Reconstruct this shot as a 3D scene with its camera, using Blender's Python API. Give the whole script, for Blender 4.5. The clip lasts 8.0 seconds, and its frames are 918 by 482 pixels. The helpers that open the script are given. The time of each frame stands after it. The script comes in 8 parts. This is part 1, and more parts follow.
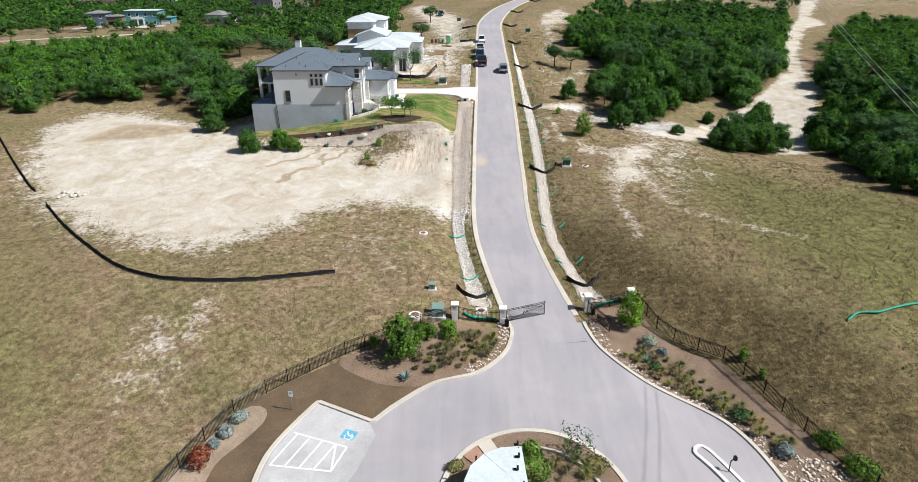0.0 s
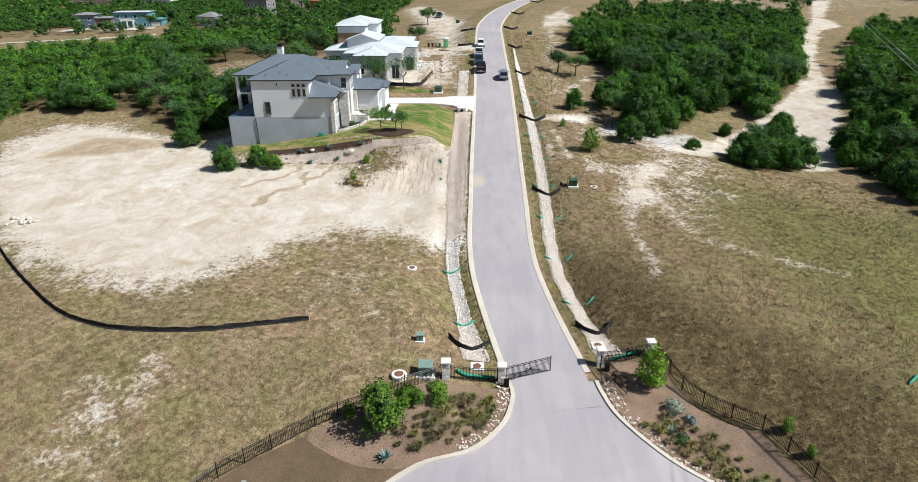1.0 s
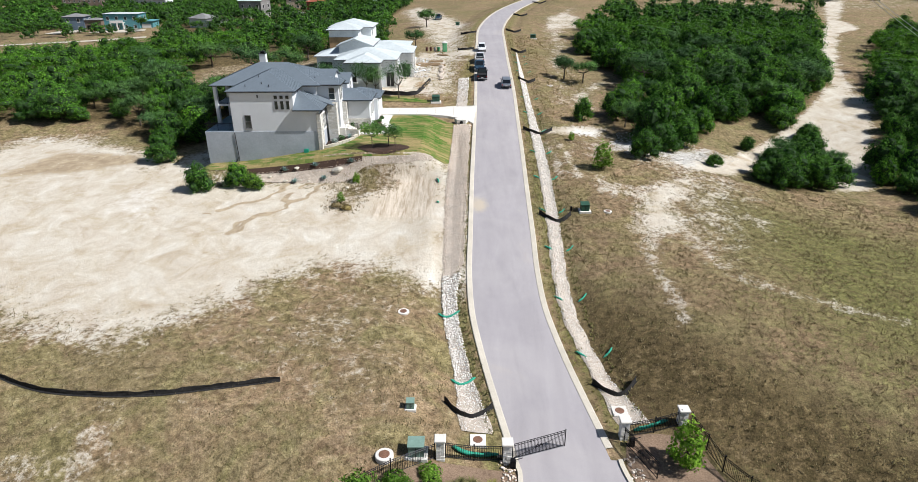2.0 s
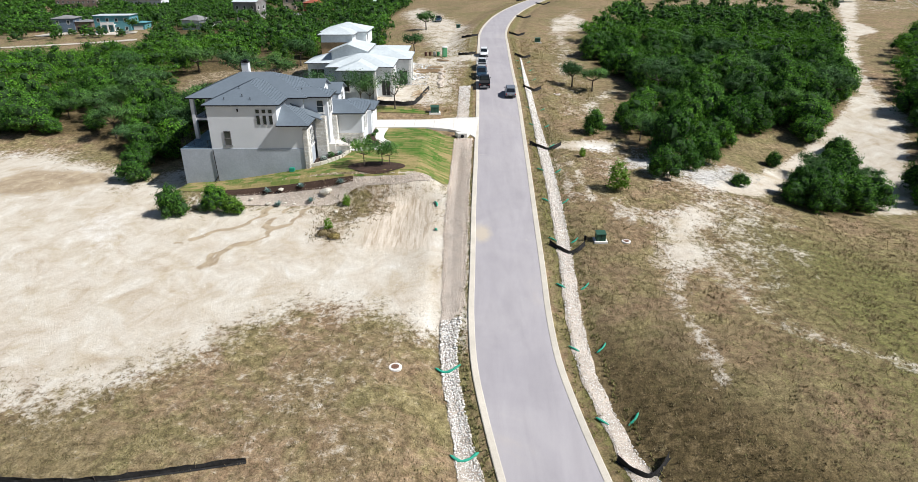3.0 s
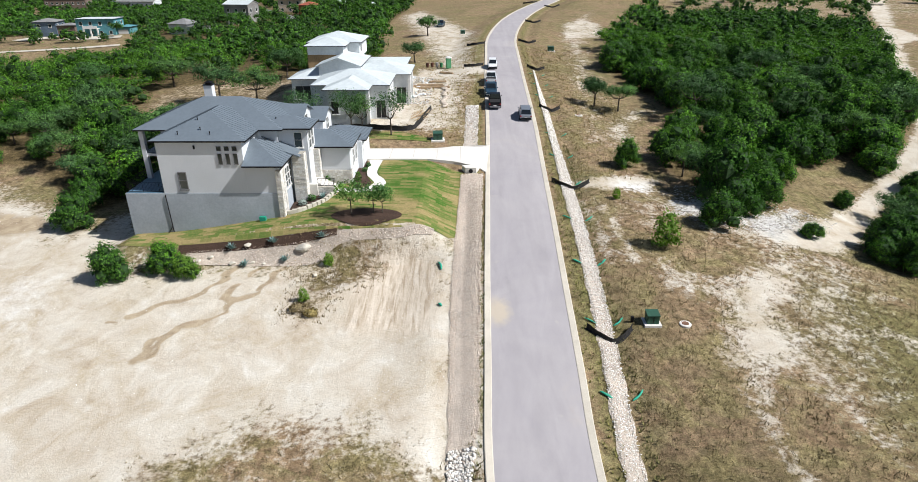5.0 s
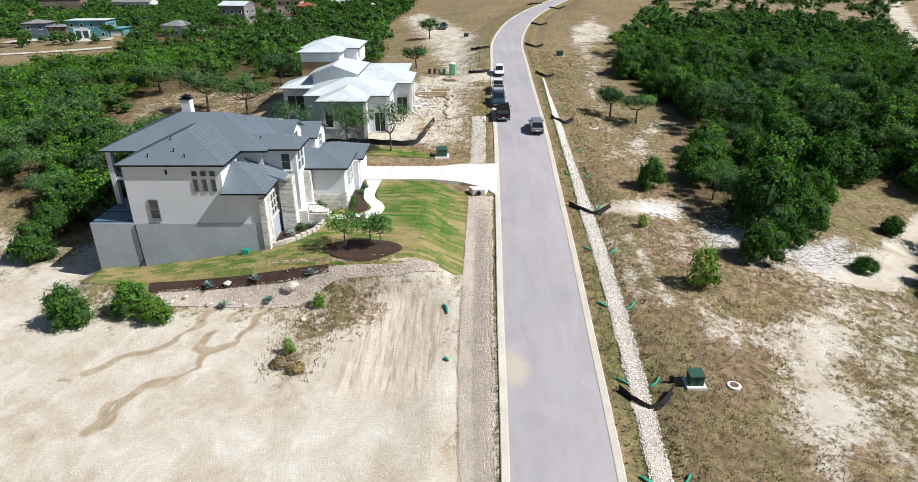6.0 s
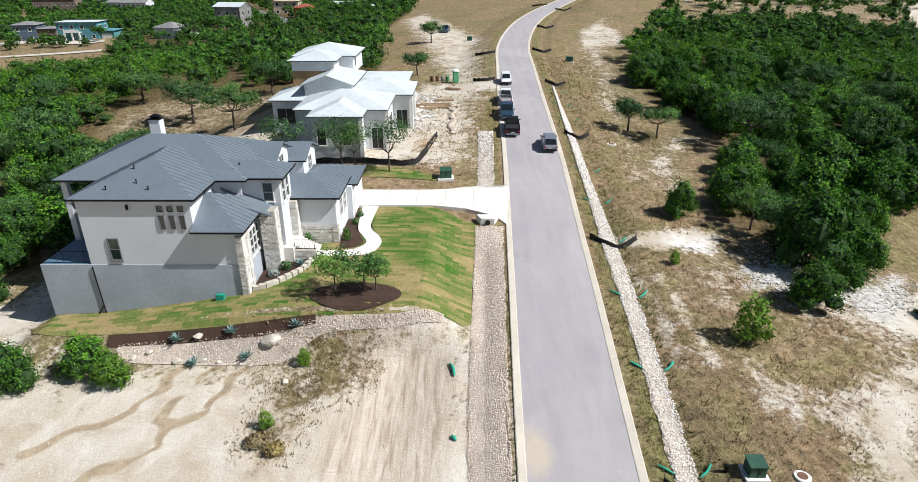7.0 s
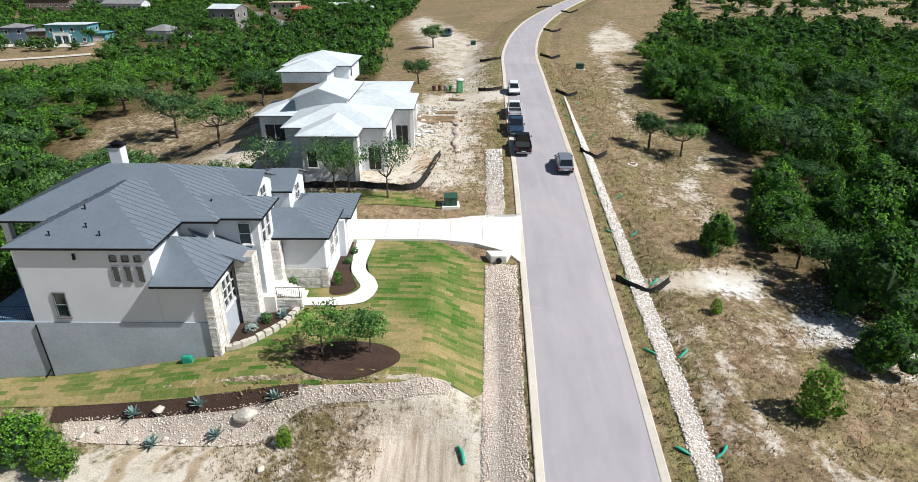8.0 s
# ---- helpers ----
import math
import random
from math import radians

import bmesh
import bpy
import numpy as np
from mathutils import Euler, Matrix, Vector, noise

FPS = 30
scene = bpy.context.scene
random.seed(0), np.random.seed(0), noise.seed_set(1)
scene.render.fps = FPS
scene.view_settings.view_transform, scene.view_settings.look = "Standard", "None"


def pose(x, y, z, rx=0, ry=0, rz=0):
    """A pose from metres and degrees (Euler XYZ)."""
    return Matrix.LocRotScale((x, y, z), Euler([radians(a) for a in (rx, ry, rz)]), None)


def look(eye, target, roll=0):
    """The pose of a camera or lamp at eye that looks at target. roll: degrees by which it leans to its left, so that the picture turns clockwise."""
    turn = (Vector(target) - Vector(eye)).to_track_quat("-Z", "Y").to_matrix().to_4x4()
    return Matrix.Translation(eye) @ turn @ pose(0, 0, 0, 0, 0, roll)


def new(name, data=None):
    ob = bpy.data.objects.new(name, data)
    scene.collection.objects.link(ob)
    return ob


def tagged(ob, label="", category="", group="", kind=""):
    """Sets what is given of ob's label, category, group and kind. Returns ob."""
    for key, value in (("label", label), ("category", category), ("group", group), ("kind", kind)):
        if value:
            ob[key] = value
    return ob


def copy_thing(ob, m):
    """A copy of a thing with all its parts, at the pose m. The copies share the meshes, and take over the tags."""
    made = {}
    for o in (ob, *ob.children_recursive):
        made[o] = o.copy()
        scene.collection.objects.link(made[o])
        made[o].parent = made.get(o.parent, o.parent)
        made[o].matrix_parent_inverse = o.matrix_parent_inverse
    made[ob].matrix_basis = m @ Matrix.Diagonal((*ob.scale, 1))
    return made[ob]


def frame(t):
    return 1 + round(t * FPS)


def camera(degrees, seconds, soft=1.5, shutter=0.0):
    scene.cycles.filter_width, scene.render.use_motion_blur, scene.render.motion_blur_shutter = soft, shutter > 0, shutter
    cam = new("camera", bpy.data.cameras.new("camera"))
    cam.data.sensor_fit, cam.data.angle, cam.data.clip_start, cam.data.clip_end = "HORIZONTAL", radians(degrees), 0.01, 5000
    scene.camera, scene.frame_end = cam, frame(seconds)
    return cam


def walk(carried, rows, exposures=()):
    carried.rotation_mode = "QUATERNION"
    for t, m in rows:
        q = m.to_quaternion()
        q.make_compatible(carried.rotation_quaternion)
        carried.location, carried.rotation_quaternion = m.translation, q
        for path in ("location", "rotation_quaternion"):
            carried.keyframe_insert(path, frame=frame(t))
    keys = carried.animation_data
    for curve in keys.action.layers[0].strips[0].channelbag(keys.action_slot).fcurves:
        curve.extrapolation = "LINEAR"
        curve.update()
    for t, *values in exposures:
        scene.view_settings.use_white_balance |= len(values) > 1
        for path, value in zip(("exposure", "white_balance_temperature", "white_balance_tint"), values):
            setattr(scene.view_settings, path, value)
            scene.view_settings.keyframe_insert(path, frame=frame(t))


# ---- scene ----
import itertools

cam = camera(72.9, 8.0, 0.75)
METRES, EYE, TILT, LEAN, TURN = 70.0, 33.3, -24.4, 0.0, 0.0
ROWS = [
    (0.0, 0.0, 0.0, 0.0, -0.0, 0.0, -0.0),
    (0.5, 0.0065, 0.062, 0.0268, 0.06, -0.0, 0.01),
    (1.0, 0.0115, 0.1278, 0.056, 0.1, -0.01, 0.03),
    (1.5, 0.0145, 0.1906, 0.0826, 0.14, -0.01, 0.04),
    (3.0, 0.0153, 0.3652, 0.1619, 0.27, -0.03, 0.05),
    (3.5, 0.014, 0.4189, 0.1878, 0.32, -0.04, 0.03),
    (4.0, 0.0116, 0.4726, 0.2121, 0.36, -0.03, 0.03),
    (4.5, 0.0079, 0.5262, 0.2368, 0.39, -0.05, 0.02),
    (6.0, -0.0078, 0.6892, 0.3092, 0.45, -0.04, -0.08),
    (6.5, -0.0131, 0.7431, 0.334, 0.49, -0.05, -0.09),
    (7.0, -0.0171, 0.8001, 0.3605, 0.51, -0.06, -0.13),
    (7.5, -0.0217, 0.8553, 0.3867, 0.55, -0.06, -0.14),
    (8.0, -0.0265, 0.9086, 0.4122, 0.58, -0.07, -0.16),
]
walk(cam, [(t, pose(0, 0, EYE, TILT, LEAN, TURN) @ pose(METRES * x, METRES * y, METRES * z, 90 + pitch, roll, yaw)) for t, x, y, z, yaw, pitch, roll in ROWS])

# ---- light ----
SUN_EL, SUN_AZ = 47.0, 103.0      # height, and degrees clockwise from +y
world = bpy.data.worlds.new("sky")
scene.world = world
world.use_nodes = True
sky = world.node_tree.nodes.new("ShaderNodeTexSky")
sky.sky_type = "NISHITA"
sky.sun_disc = False
sky.sun_elevation, sky.sun_rotation = radians(SUN_EL), radians(SUN_AZ)
sky.ozone_density = 2.5
back = world.node_tree.nodes["Background"]
world.node_tree.links.new(sky.outputs[0], back.inputs[0])
back.inputs[1].default_value = 0.052
sun = new("sun", bpy.data.lights.new("sun", "SUN"))
sun.data.energy, sun.data.angle, sun.data.color = 5.0, radians(0.55), (0.985, 0.975, 0.965)
toward = Vector((math.sin(radians(SUN_AZ)) * math.cos(radians(SUN_EL)), math.cos(radians(SUN_AZ)) * math.cos(radians(SUN_EL)), math.sin(radians(SUN_EL))))
sun.matrix_basis = look(toward * 300, (0, 0, 0))
scene.view_settings.exposure = 0.31

# ---- materials ----


def nodes_of(name, rough=0.8, metal=0.0, spec=0.3):
    m = bpy.data.materials.new(name)
    m.use_nodes = True
    t = m.node_tree
    b = t.nodes["Principled BSDF"]
    b.inputs["Roughness"].default_value = rough
    b.inputs["Metallic"].default_value = metal
    b.inputs["Specular IOR Level"].default_value = spec
    return m, t, b


def node(t, kind, **values):
    n = t.nodes.new(kind)
    for k, v in values.items():
        if k in n.inputs:
            n.inputs[k].default_value = v
        else:
            n.inputs[k.replace("_", " ")].default_value = v
    return n


def noise_of(t, scale, detail=4.0, rough=0.6, at=None, distort=0.0):
    n = node(t, "ShaderNodeTexNoise", Scale=scale, Detail=detail, Roughness=rough, Distortion=distort)
    if at is None:
        at = t.nodes.new("ShaderNodeTexCoord").outputs["Object"]
    t.links.new(at, n.inputs["Vector"])
    return n.outputs["Fac"]


def ramp(t, fac, stops):
    r = t.nodes.new("ShaderNodeValToRGB")
    e = r.color_ramp.elements
    while len(e) < len(stops):
        e.new(0.5)
    for i, (p, c) in enumerate(stops):
        e[i].position = p
        e[i].color = (*c, 1) if len(c) == 3 else c
    t.links.new(fac, r.inputs[0])
    return r.outputs[0]


def grey(v):
    return (v, v, v)


def mixed(t, fac, a, b, how="MIX"):
    n = t.nodes.new("ShaderNodeMix")
    n.data_type, n.blend_type = "RGBA", how
    for sock, v in ((n.inputs[0], fac), (n.inputs[6], a), (n.inputs[7], b)):
        if hasattr(v, "links"):
            t.links.new(v, sock)
        else:
            sock.default_value = v if isinstance(v, float) else (*v, 1)
    return n.outputs[2]


def sums(t, how, a, b):
    n = t.nodes.new("ShaderNodeMath")
    n.operation = how
    for sock, v in zip(n.inputs, (a, b)):
        if hasattr(v, "links"):
            t.links.new(v, sock)
        else:
            sock.default_value = v
    return n.outputs[0]


def bumped(t, b, height, strength=0.4, dist=0.02):
    n = node(t, "ShaderNodeBump", Strength=strength, Distance=dist)
    t.links.new(height, n.inputs["Height"])
    t.links.new(n.outputs[0], b.inputs["Normal"])


def surface(name, dark, light, fine=8.0, coarse=0.5, rough=0.8, metal=0.0, bump=0.3, dist=0.02, spec=0.3, stain=0.35, vary=0.0):
    """A two-scale surface: fine grain from dark to light, with broad stains."""
    m, t, b = nodes_of(name, rough, metal, spec)
    f = noise_of(t, fine, 6)
    c = ramp(t, f, ((0.3, dark), (0.7, light)))
    broad = ramp(t, noise_of(t, coarse, 5, 0.65), ((0.3, grey(1 - stain)), (0.65, grey(1.0))))
    c = mixed(t, 1.0, c, broad, "MULTIPLY")
    if vary:
        r = t.nodes.new("ShaderNodeObjectInfo").outputs["Random"]
        c = mixed(t, 1.0, c, ramp(t, r, ((0.0, grey(1 - vary)), (1.0, grey(1.0)))), "MULTIPLY")
    t.links.new(c, b.inputs["Base Color"])
    bumped(t, b, f, bump, dist)
    return m


def leaf(name, dark, light, rough=0.7, patchy=False):
    """Foliage that differs leaf by leaf and plant by plant, and lets some light through."""
    m, t, b = nodes_of(name, rough, 0, 0.06)
    i = t.nodes.new("ShaderNodeNewGeometry").outputs["Random Per Island"]
    o = t.nodes.new("ShaderNodeObjectInfo").outputs["Random"]
    c = ramp(t, i, ((0.0, dark), (1.0, light)))
    c = mixed(t, 1.0, c, ramp(t, o, ((0.0, (0.62, 0.7, 0.66)), (0.5, (1, 1, 1)), (1.0, (1.25, 1.25, 0.9)))), "MULTIPLY")
    if patchy:
        # stands differ from place to place
        where = t.nodes.new("ShaderNodeNewGeometry").outputs["Position"]
        c = mixed(t, 1.0, c, ramp(t, noise_of(t, 0.16, 3, 0.6, where), ((0.32, (0.58, 0.66, 0.62)), (0.5, (0.95, 0.97, 0.95)), (0.7, (1.4, 1.5, 0.95)))), "MULTIPLY")
    t.links.new(c, b.inputs["Base Color"])
    tr = t.nodes.new("ShaderNodeBsdfTranslucent")
    t.links.new(c, tr.inputs[0])
    mx = node(t, "ShaderNodeMixShader", Fac=0.15)
    t.links.new(b.outputs[0], mx.inputs[1])
    t.links.new(tr.outputs[0], mx.inputs[2])
    t.links.new(mx.outputs[0], t.nodes["Material Output"].inputs[0])
    return m


def plain(name, colour, rough=0.5, metal=0.0, spec=0.4):
    m, t, b = nodes_of(name, rough, metal, spec)
    f = noise_of(t, 3.0, 5)
    t.links.new(mixed(t, 1.0, colour, ramp(t, f, ((0.3, grey(0.86)), (0.7, grey(1.05)))), "MULTIPLY"), b.inputs["Base Color"])
    return m


def ground_material():
    """Natural ground: dry grass, bare caliche, green weeds and brown stubble, laid out by the mesh's zone attribute."""
    m, t, b = nodes_of("natural_ground", 0.95, 0, 0.1)
    a = t.nodes.new("ShaderNodeAttribute")
    a.attribute_name = "zone"
    s = t.nodes.new("ShaderNodeSeparateColor")
    t.links.new(a.outputs["Color"], s.inputs[0])
    wash = a.outputs["Alpha"]
    at = t.nodes.new("ShaderNodeTexCoord").outputs["Object"]
    stretched = node(t, "ShaderNodeMapping", Scale=(1.0, 0.7, 1.0), Rotation=(0, 0, 0.9))
    t.links.new(at, stretched.inputs[0])
    huge = noise_of(t, 0.06, 4, 0.6, at, 0.4)
    wide = noise_of(t, 0.22, 6, 0.68, at, 0.8)
    mid = noise_of(t, 0.7, 6, 0.7, at, 0.5)
    fine = noise_of(t, 2.4, 8, 0.75, at)
    grain = noise_of(t, 8.0, 5, 0.75, at)
    streak = noise_of(t, 0.4, 8, 0.66, stretched.outputs[0], 0.9)
    clump = noise_of(t, 1.5, 4, 0.6, at, 0.3)
    speck = ramp(t, grain, ((0.3, grey(0.42)), (0.5, grey(0.98)), (0.7, grey(1.5))))
    speck = mixed(t, 1.0, speck, ramp(t, clump, ((0.36, grey(0.66)), (0.5, grey(0.97)), (0.64, grey(1.25)))), "MULTIPLY")
    k = sums(t, "ADD", sums(t, "MULTIPLY", fine, 0.6), sums(t, "MULTIPLY", mid, 0.4))
    dry = ramp(t, k, ((0.3, (0.07, 0.06, 0.027)), (0.43, (0.165, 0.134, 0.063)), (0.54, (0.255, 0.21, 0.105)), (0.7, (0.45, 0.39, 0.25))))
    rust = ramp(t, k, ((0.3, (0.1, 0.066, 0.036)), (0.45, (0.225, 0.155, 0.092)), (0.6, (0.33, 0.245, 0.155)), (0.72, (0.47, 0.385, 0.27))))
    olive = ramp(t, k, ((0.3, (0.05, 0.055, 0.02)), (0.45, (0.13, 0.122, 0.052)), (0.6, (0.22, 0.195, 0.095)), (0.72, (0.36, 0.31, 0.18))))
    dry = mixed(t, ramp(t, wide, ((0.4, grey(0)), (0.54, grey(1)))), dry, rust)
    dry = mixed(t, ramp(t, huge, ((0.47, grey(0)), (0.62, grey(0.5)))), dry, olive)
    dry = mixed(t, 1.0, dry, speck, "MULTIPLY")
    brown = ramp(t, k, ((0.32, (0.045, 0.036, 0.016)), (0.45, (0.08, 0.061, 0.028)), (0.55, (0.148, 0.109, 0.055)), (0.68, (0.3, 0.232, 0.138))))
    brown = mixed(t, 1.0, brown, speck, "MULTIPLY")
    green = mixed(t, 1.0, ramp(t, k, ((0.3, (0.04, 0.05, 0.013)), (0.46, (0.112, 0.12, 0.037)), (0.6, (0.208, 0.192, 0.075)), (0.74, (0.34, 0.3, 0.15)))), speck, "MULTIPLY")
    cal = ramp(t, streak, ((0.28, (0.46, 0.385, 0.295)), (0.42, (0.555, 0.49, 0.4)), (0.58, (0.61, 0.56, 0.475)), (0.75, (0.7, 0.665, 0.6))))
    cal = mixed(t, 1.0, cal, ramp(t, wide, ((0.32, (0.77, 0.72, 0.64)), (0.55, (0.94, 0.945, 0.95)))), "MULTIPLY")
    cal = mixed(t, 1.0, cal, ramp(t, grain, ((0.3, grey(0.88)), (0.6, grey(1.1)))), "MULTIPLY")
    e = t.nodes.new("ShaderNodeAttribute")
    e.attribute_name = "earthwork"
    es = t.nodes.new("ShaderNodeSeparateColor")
    t.links.new(e.outputs["Color"], es.inputs[0])
    rough_edge = lambda ch: ramp(t, sums(t, "ADD", ch, sums(t, "MULTIPLY", sums(t, "SUBTRACT", mid, 0.5), 1.1)), ((0.3, grey(0)), (0.75, grey(1))))
    cal = mixed(t, rough_edge(es.outputs[0]), cal, ramp(t, fine, ((0.3, (0.68, 0.66, 0.62)), (0.7, (0.77, 0.76, 0.73)))))
    # combed by a grader, up and down the slope
    comb = node(t, "ShaderNodeMapping", Scale=(2.6, 0.22, 1.0), Rotation=(0, 0, 0.12))
    t.links.new(at, comb.inputs[0])
    combed = noise_of(t, 1.0, 3, 0.6, comb.outputs[0], 0.6)
    cal = mixed(t, rough_edge(es.outputs[1]), cal, ramp(t, combed, ((0.34, (0.4, 0.32, 0.235)), (0.5, (0.56, 0.48, 0.38)), (0.66, (0.66, 0.585, 0.49)))))
    cal = mixed(t, rough_edge(es.outputs[2]), cal, ramp(t, fine, ((0.35, (0.28, 0.27, 0.25)), (0.5, (0.5, 0.48, 0.45)), (0.65, (0.68, 0.66, 0.63)))))
    stain = ramp(t, sums(t, "ADD", wash, sums(t, "MULTIPLY", sums(t, "SUBTRACT", mid, 0.5), 0.8)), ((0.35, grey(0)), (0.6, grey(1))))
    cal = mixed(t, stain, cal, ramp(t, mid, ((0.35, (0.3, 0.23, 0.155)), (0.65, (0.47, 0.385, 0.27)))))

    def cut(channel, width):
        q = sums(t, "ADD", channel, sums(t, "MULTIPLY", sums(t, "SUBTRACT", wide, 0.5), 0.6))
        q = sums(t, "ADD", q, sums(t, "MULTIPLY", sums(t, "SUBTRACT", mid, 0.5), 0.9))
        q = sums(t, "ADD", q, sums(t, "MULTIPLY", sums(t, "SUBTRACT", fine, 0.5), 1.2))
        return ramp(t, q, ((0.5 - width, grey(0)), (0.5 + width, grey(1))))

    c = mixed(t, cut(s.outputs[2], 0.2), dry, brown)
    c = mixed(t, cut(s.outputs[1], 0.2), c, green)
    c = mixed(t, cut(s.outputs[0], 0.13), c, cal)
    t.links.new(c, b.inputs["Base Color"])
    bumped(t, b, sums(t, "ADD", fine, sums(t, "MULTIPLY", grain, 0.6)), 0.8, 0.1)
    return m


GROUND = ground_material()


SAND = (3.2, 91.0)


def asphalt_material():
    """Worn pale asphalt with long wheel-wash streaks, dusty patches and fine aggregate."""
    m, t, b = nodes_of("asphalt", 0.9, 0, 0.25)
    at = t.nodes.new("ShaderNodeTexCoord").outputs["Object"]
    long = node(t, "ShaderNodeMapping", Scale=(0.75, 0.05, 1.0))
    t.links.new(at, long.inputs[0])
    grain = noise_of(t, 28, 5, 0.7, at)
    c = ramp(t, grain, ((0.3, (0.345, 0.323, 0.33)), (0.7, (0.415, 0.39, 0.397))))
    c = mixed(t, 1.0, c, ramp(t, noise_of(t, 1.0, 5, 0.6, long.outputs[0], 0.5), ((0.32, grey(0.91)), (0.5, grey(0.98)), (0.7, grey(1.05)))), "MULTIPLY")
    c = mixed(t, 1.0, c, ramp(t, noise_of(t, 0.13, 6, 0.65, at, 0.6), ((0.35, (0.9, 0.9, 0.92)), (0.6, (1, 1, 1)), (0.75, (1.1, 1.06, 0.98)))), "MULTIPLY")
    c = mixed(t, ramp(t, noise_of(t, 0.45, 3, 0.5, at, 0.3), ((0.7, grey(0)), (0.78, grey(0.45)))), c, (0.5, 0.46, 0.4))
    # a spill of sand by the kerb
    far = t.nodes.new("ShaderNodeVectorMath")
    far.operation = "DISTANCE"
    squash = node(t, "ShaderNodeMapping", Scale=(1.0, 0.6, 0.0))
    t.links.new(at, squash.inputs[0])
    t.links.new(squash.outputs[0], far.inputs[0])
    far.inputs[1].default_value = (SAND[0], SAND[1] * 0.6, 0)
    spill = sums(t, "MULTIPLY", sums(t, "ADD", far.outputs["Value"], sums(t, "MULTIPLY", noise_of(t, 1.6, 5, 0.7, at), 1.2)), 0.46)
    c = mixed(t, ramp(t, spill, ((0.5, grey(0.6)), (0.92, grey(0)))), c, (0.56, 0.47, 0.33))
    t.links.new(c, b.inputs["Base Color"])
    bumped(t, b, grain, 0.15, 0.004)
    return m


ASPHALT = asphalt_material()
STALL_PAVE = surface("dusty_stall", (0.46, 0.45, 0.45), (0.6, 0.59, 0.58), 10, 0.35, 0.9, stain=0.28)
CONCRETE = surface("kerb_concrete", (0.52, 0.47, 0.39), (0.66, 0.61, 0.52), 14, 0.4, 0.9, stain=0.18)
PALE_CONCRETE = surface("pale_concrete", (0.66, 0.63, 0.58), (0.76, 0.73, 0.68), 12, 0.25, 0.85, stain=0.1)
LINE_PAINT = surface("line_paint", (0.72, 0.72, 0.7), (0.82, 0.82, 0.8), 16, 1.5, 0.7, stain=0.15)
BLUE_PAINT = surface("blue_paint", (0.1, 0.42, 0.6), (0.22, 0.58, 0.72), 16, 1.5, 0.7)
MULCH = surface("brown_mulch", (0.035, 0.02, 0.014), (0.1, 0.06, 0.042), 14, 0.7, 0.95, bump=0.9, dist=0.05)
BED_SOIL = surface("bed_soil", (0.16, 0.105, 0.07), (0.33, 0.235, 0.165), 9, 0.5, 0.95, bump=0.7, dist=0.05)
TURF_DRY = surface("dormant_turf", (0.1, 0.068, 0.04), (0.2, 0.14, 0.085), 11, 0.45, 0.95, bump=0.6, dist=0.04)
STONE = surface("pale_stone", (0.42, 0.38, 0.31), (0.62, 0.58, 0.5), 6, 1.2, 0.9, bump=0.5, dist=0.03, vary=0.35)
GRAVEL_BED = surface("gravel_bed", (0.44, 0.37, 0.3), (0.64, 0.56, 0.48), 9, 0.6, 0.95, bump=1.0, dist=0.06)
STUCCO = surface("white_stucco", (0.6, 0.62, 0.65), (0.68, 0.7, 0.725), 20, 0.25, 0.9, bump=0.15, dist=0.004, stain=0.08)
RENDERED = surface("grey_plinth_coat", (0.38, 0.42, 0.47), (0.47, 0.505, 0.55), 5, 0.35, 0.85, bump=0.2, dist=0.02, stain=0.2)
METAL_ROOF = surface("grey_metal_roof", (0.175, 0.212, 0.245), (0.205, 0.244, 0.28), 3, 0.3, 0.45, 0.25, bump=0.04, dist=0.004, stain=0.12)
WRAP = surface("white_roof_membrane", (0.52, 0.575, 0.59), (0.62, 0.67, 0.68), 2, 0.3, 0.6, stain=0.16)
DARK_METAL = plain("black_metal", (0.012, 0.012, 0.014), 0.45, 0.6)
GLASS = plain("dark_window_glass", (0.02, 0.035, 0.035), 0.08, 0.0, 0.8)
WHITE_TRIM = plain("white_trim", (0.72, 0.71, 0.69), 0.6)
BARK = surface("bark", (0.05, 0.04, 0.032), (0.14, 0.115, 0.09), 9, 1.5, 0.95, bump=0.8, dist=0.03)
JUNIPER = leaf("juniper_leaf", (0.024, 0.075, 0.014), (0.112, 0.245, 0.038), patchy=True)
# dark colour standing in for the shade inside dense crowns
SHADE_CORE = surface("crown_shade_core", (0.014, 0.038, 0.01), (0.034, 0.075, 0.02), 4, 0.8, 0.95, stain=0.3)
OAK = leaf("oak_leaf", (0.035, 0.088, 0.034), (0.125, 0.225, 0.088), patchy=True)
FRESH = leaf("bright_leaf", (0.06, 0.14, 0.015), (0.19, 0.33, 0.05))
SILVER = leaf("silver_leaf", (0.2, 0.25, 0.24), (0.36, 0.42, 0.42))
DRY_LEAF = leaf("dry_grass_blade", (0.13, 0.1, 0.05), (0.36, 0.29, 0.17), 0.8)
OLIVE_BLADE = leaf("olive_grass_blade", (0.11, 0.115, 0.045), (0.27, 0.25, 0.11), 0.8)
SILT_CLOTH = surface("black_silt_cloth", (0.012, 0.012, 0.013), (0.04, 0.038, 0.036), 5, 1.0, 0.8, stain=0.3)
GREEN_NET = surface("green_net", (0.02, 0.3, 0.2), (0.05, 0.45, 0.3), 12, 1.0, 0.6)

# ---- building helpers ----


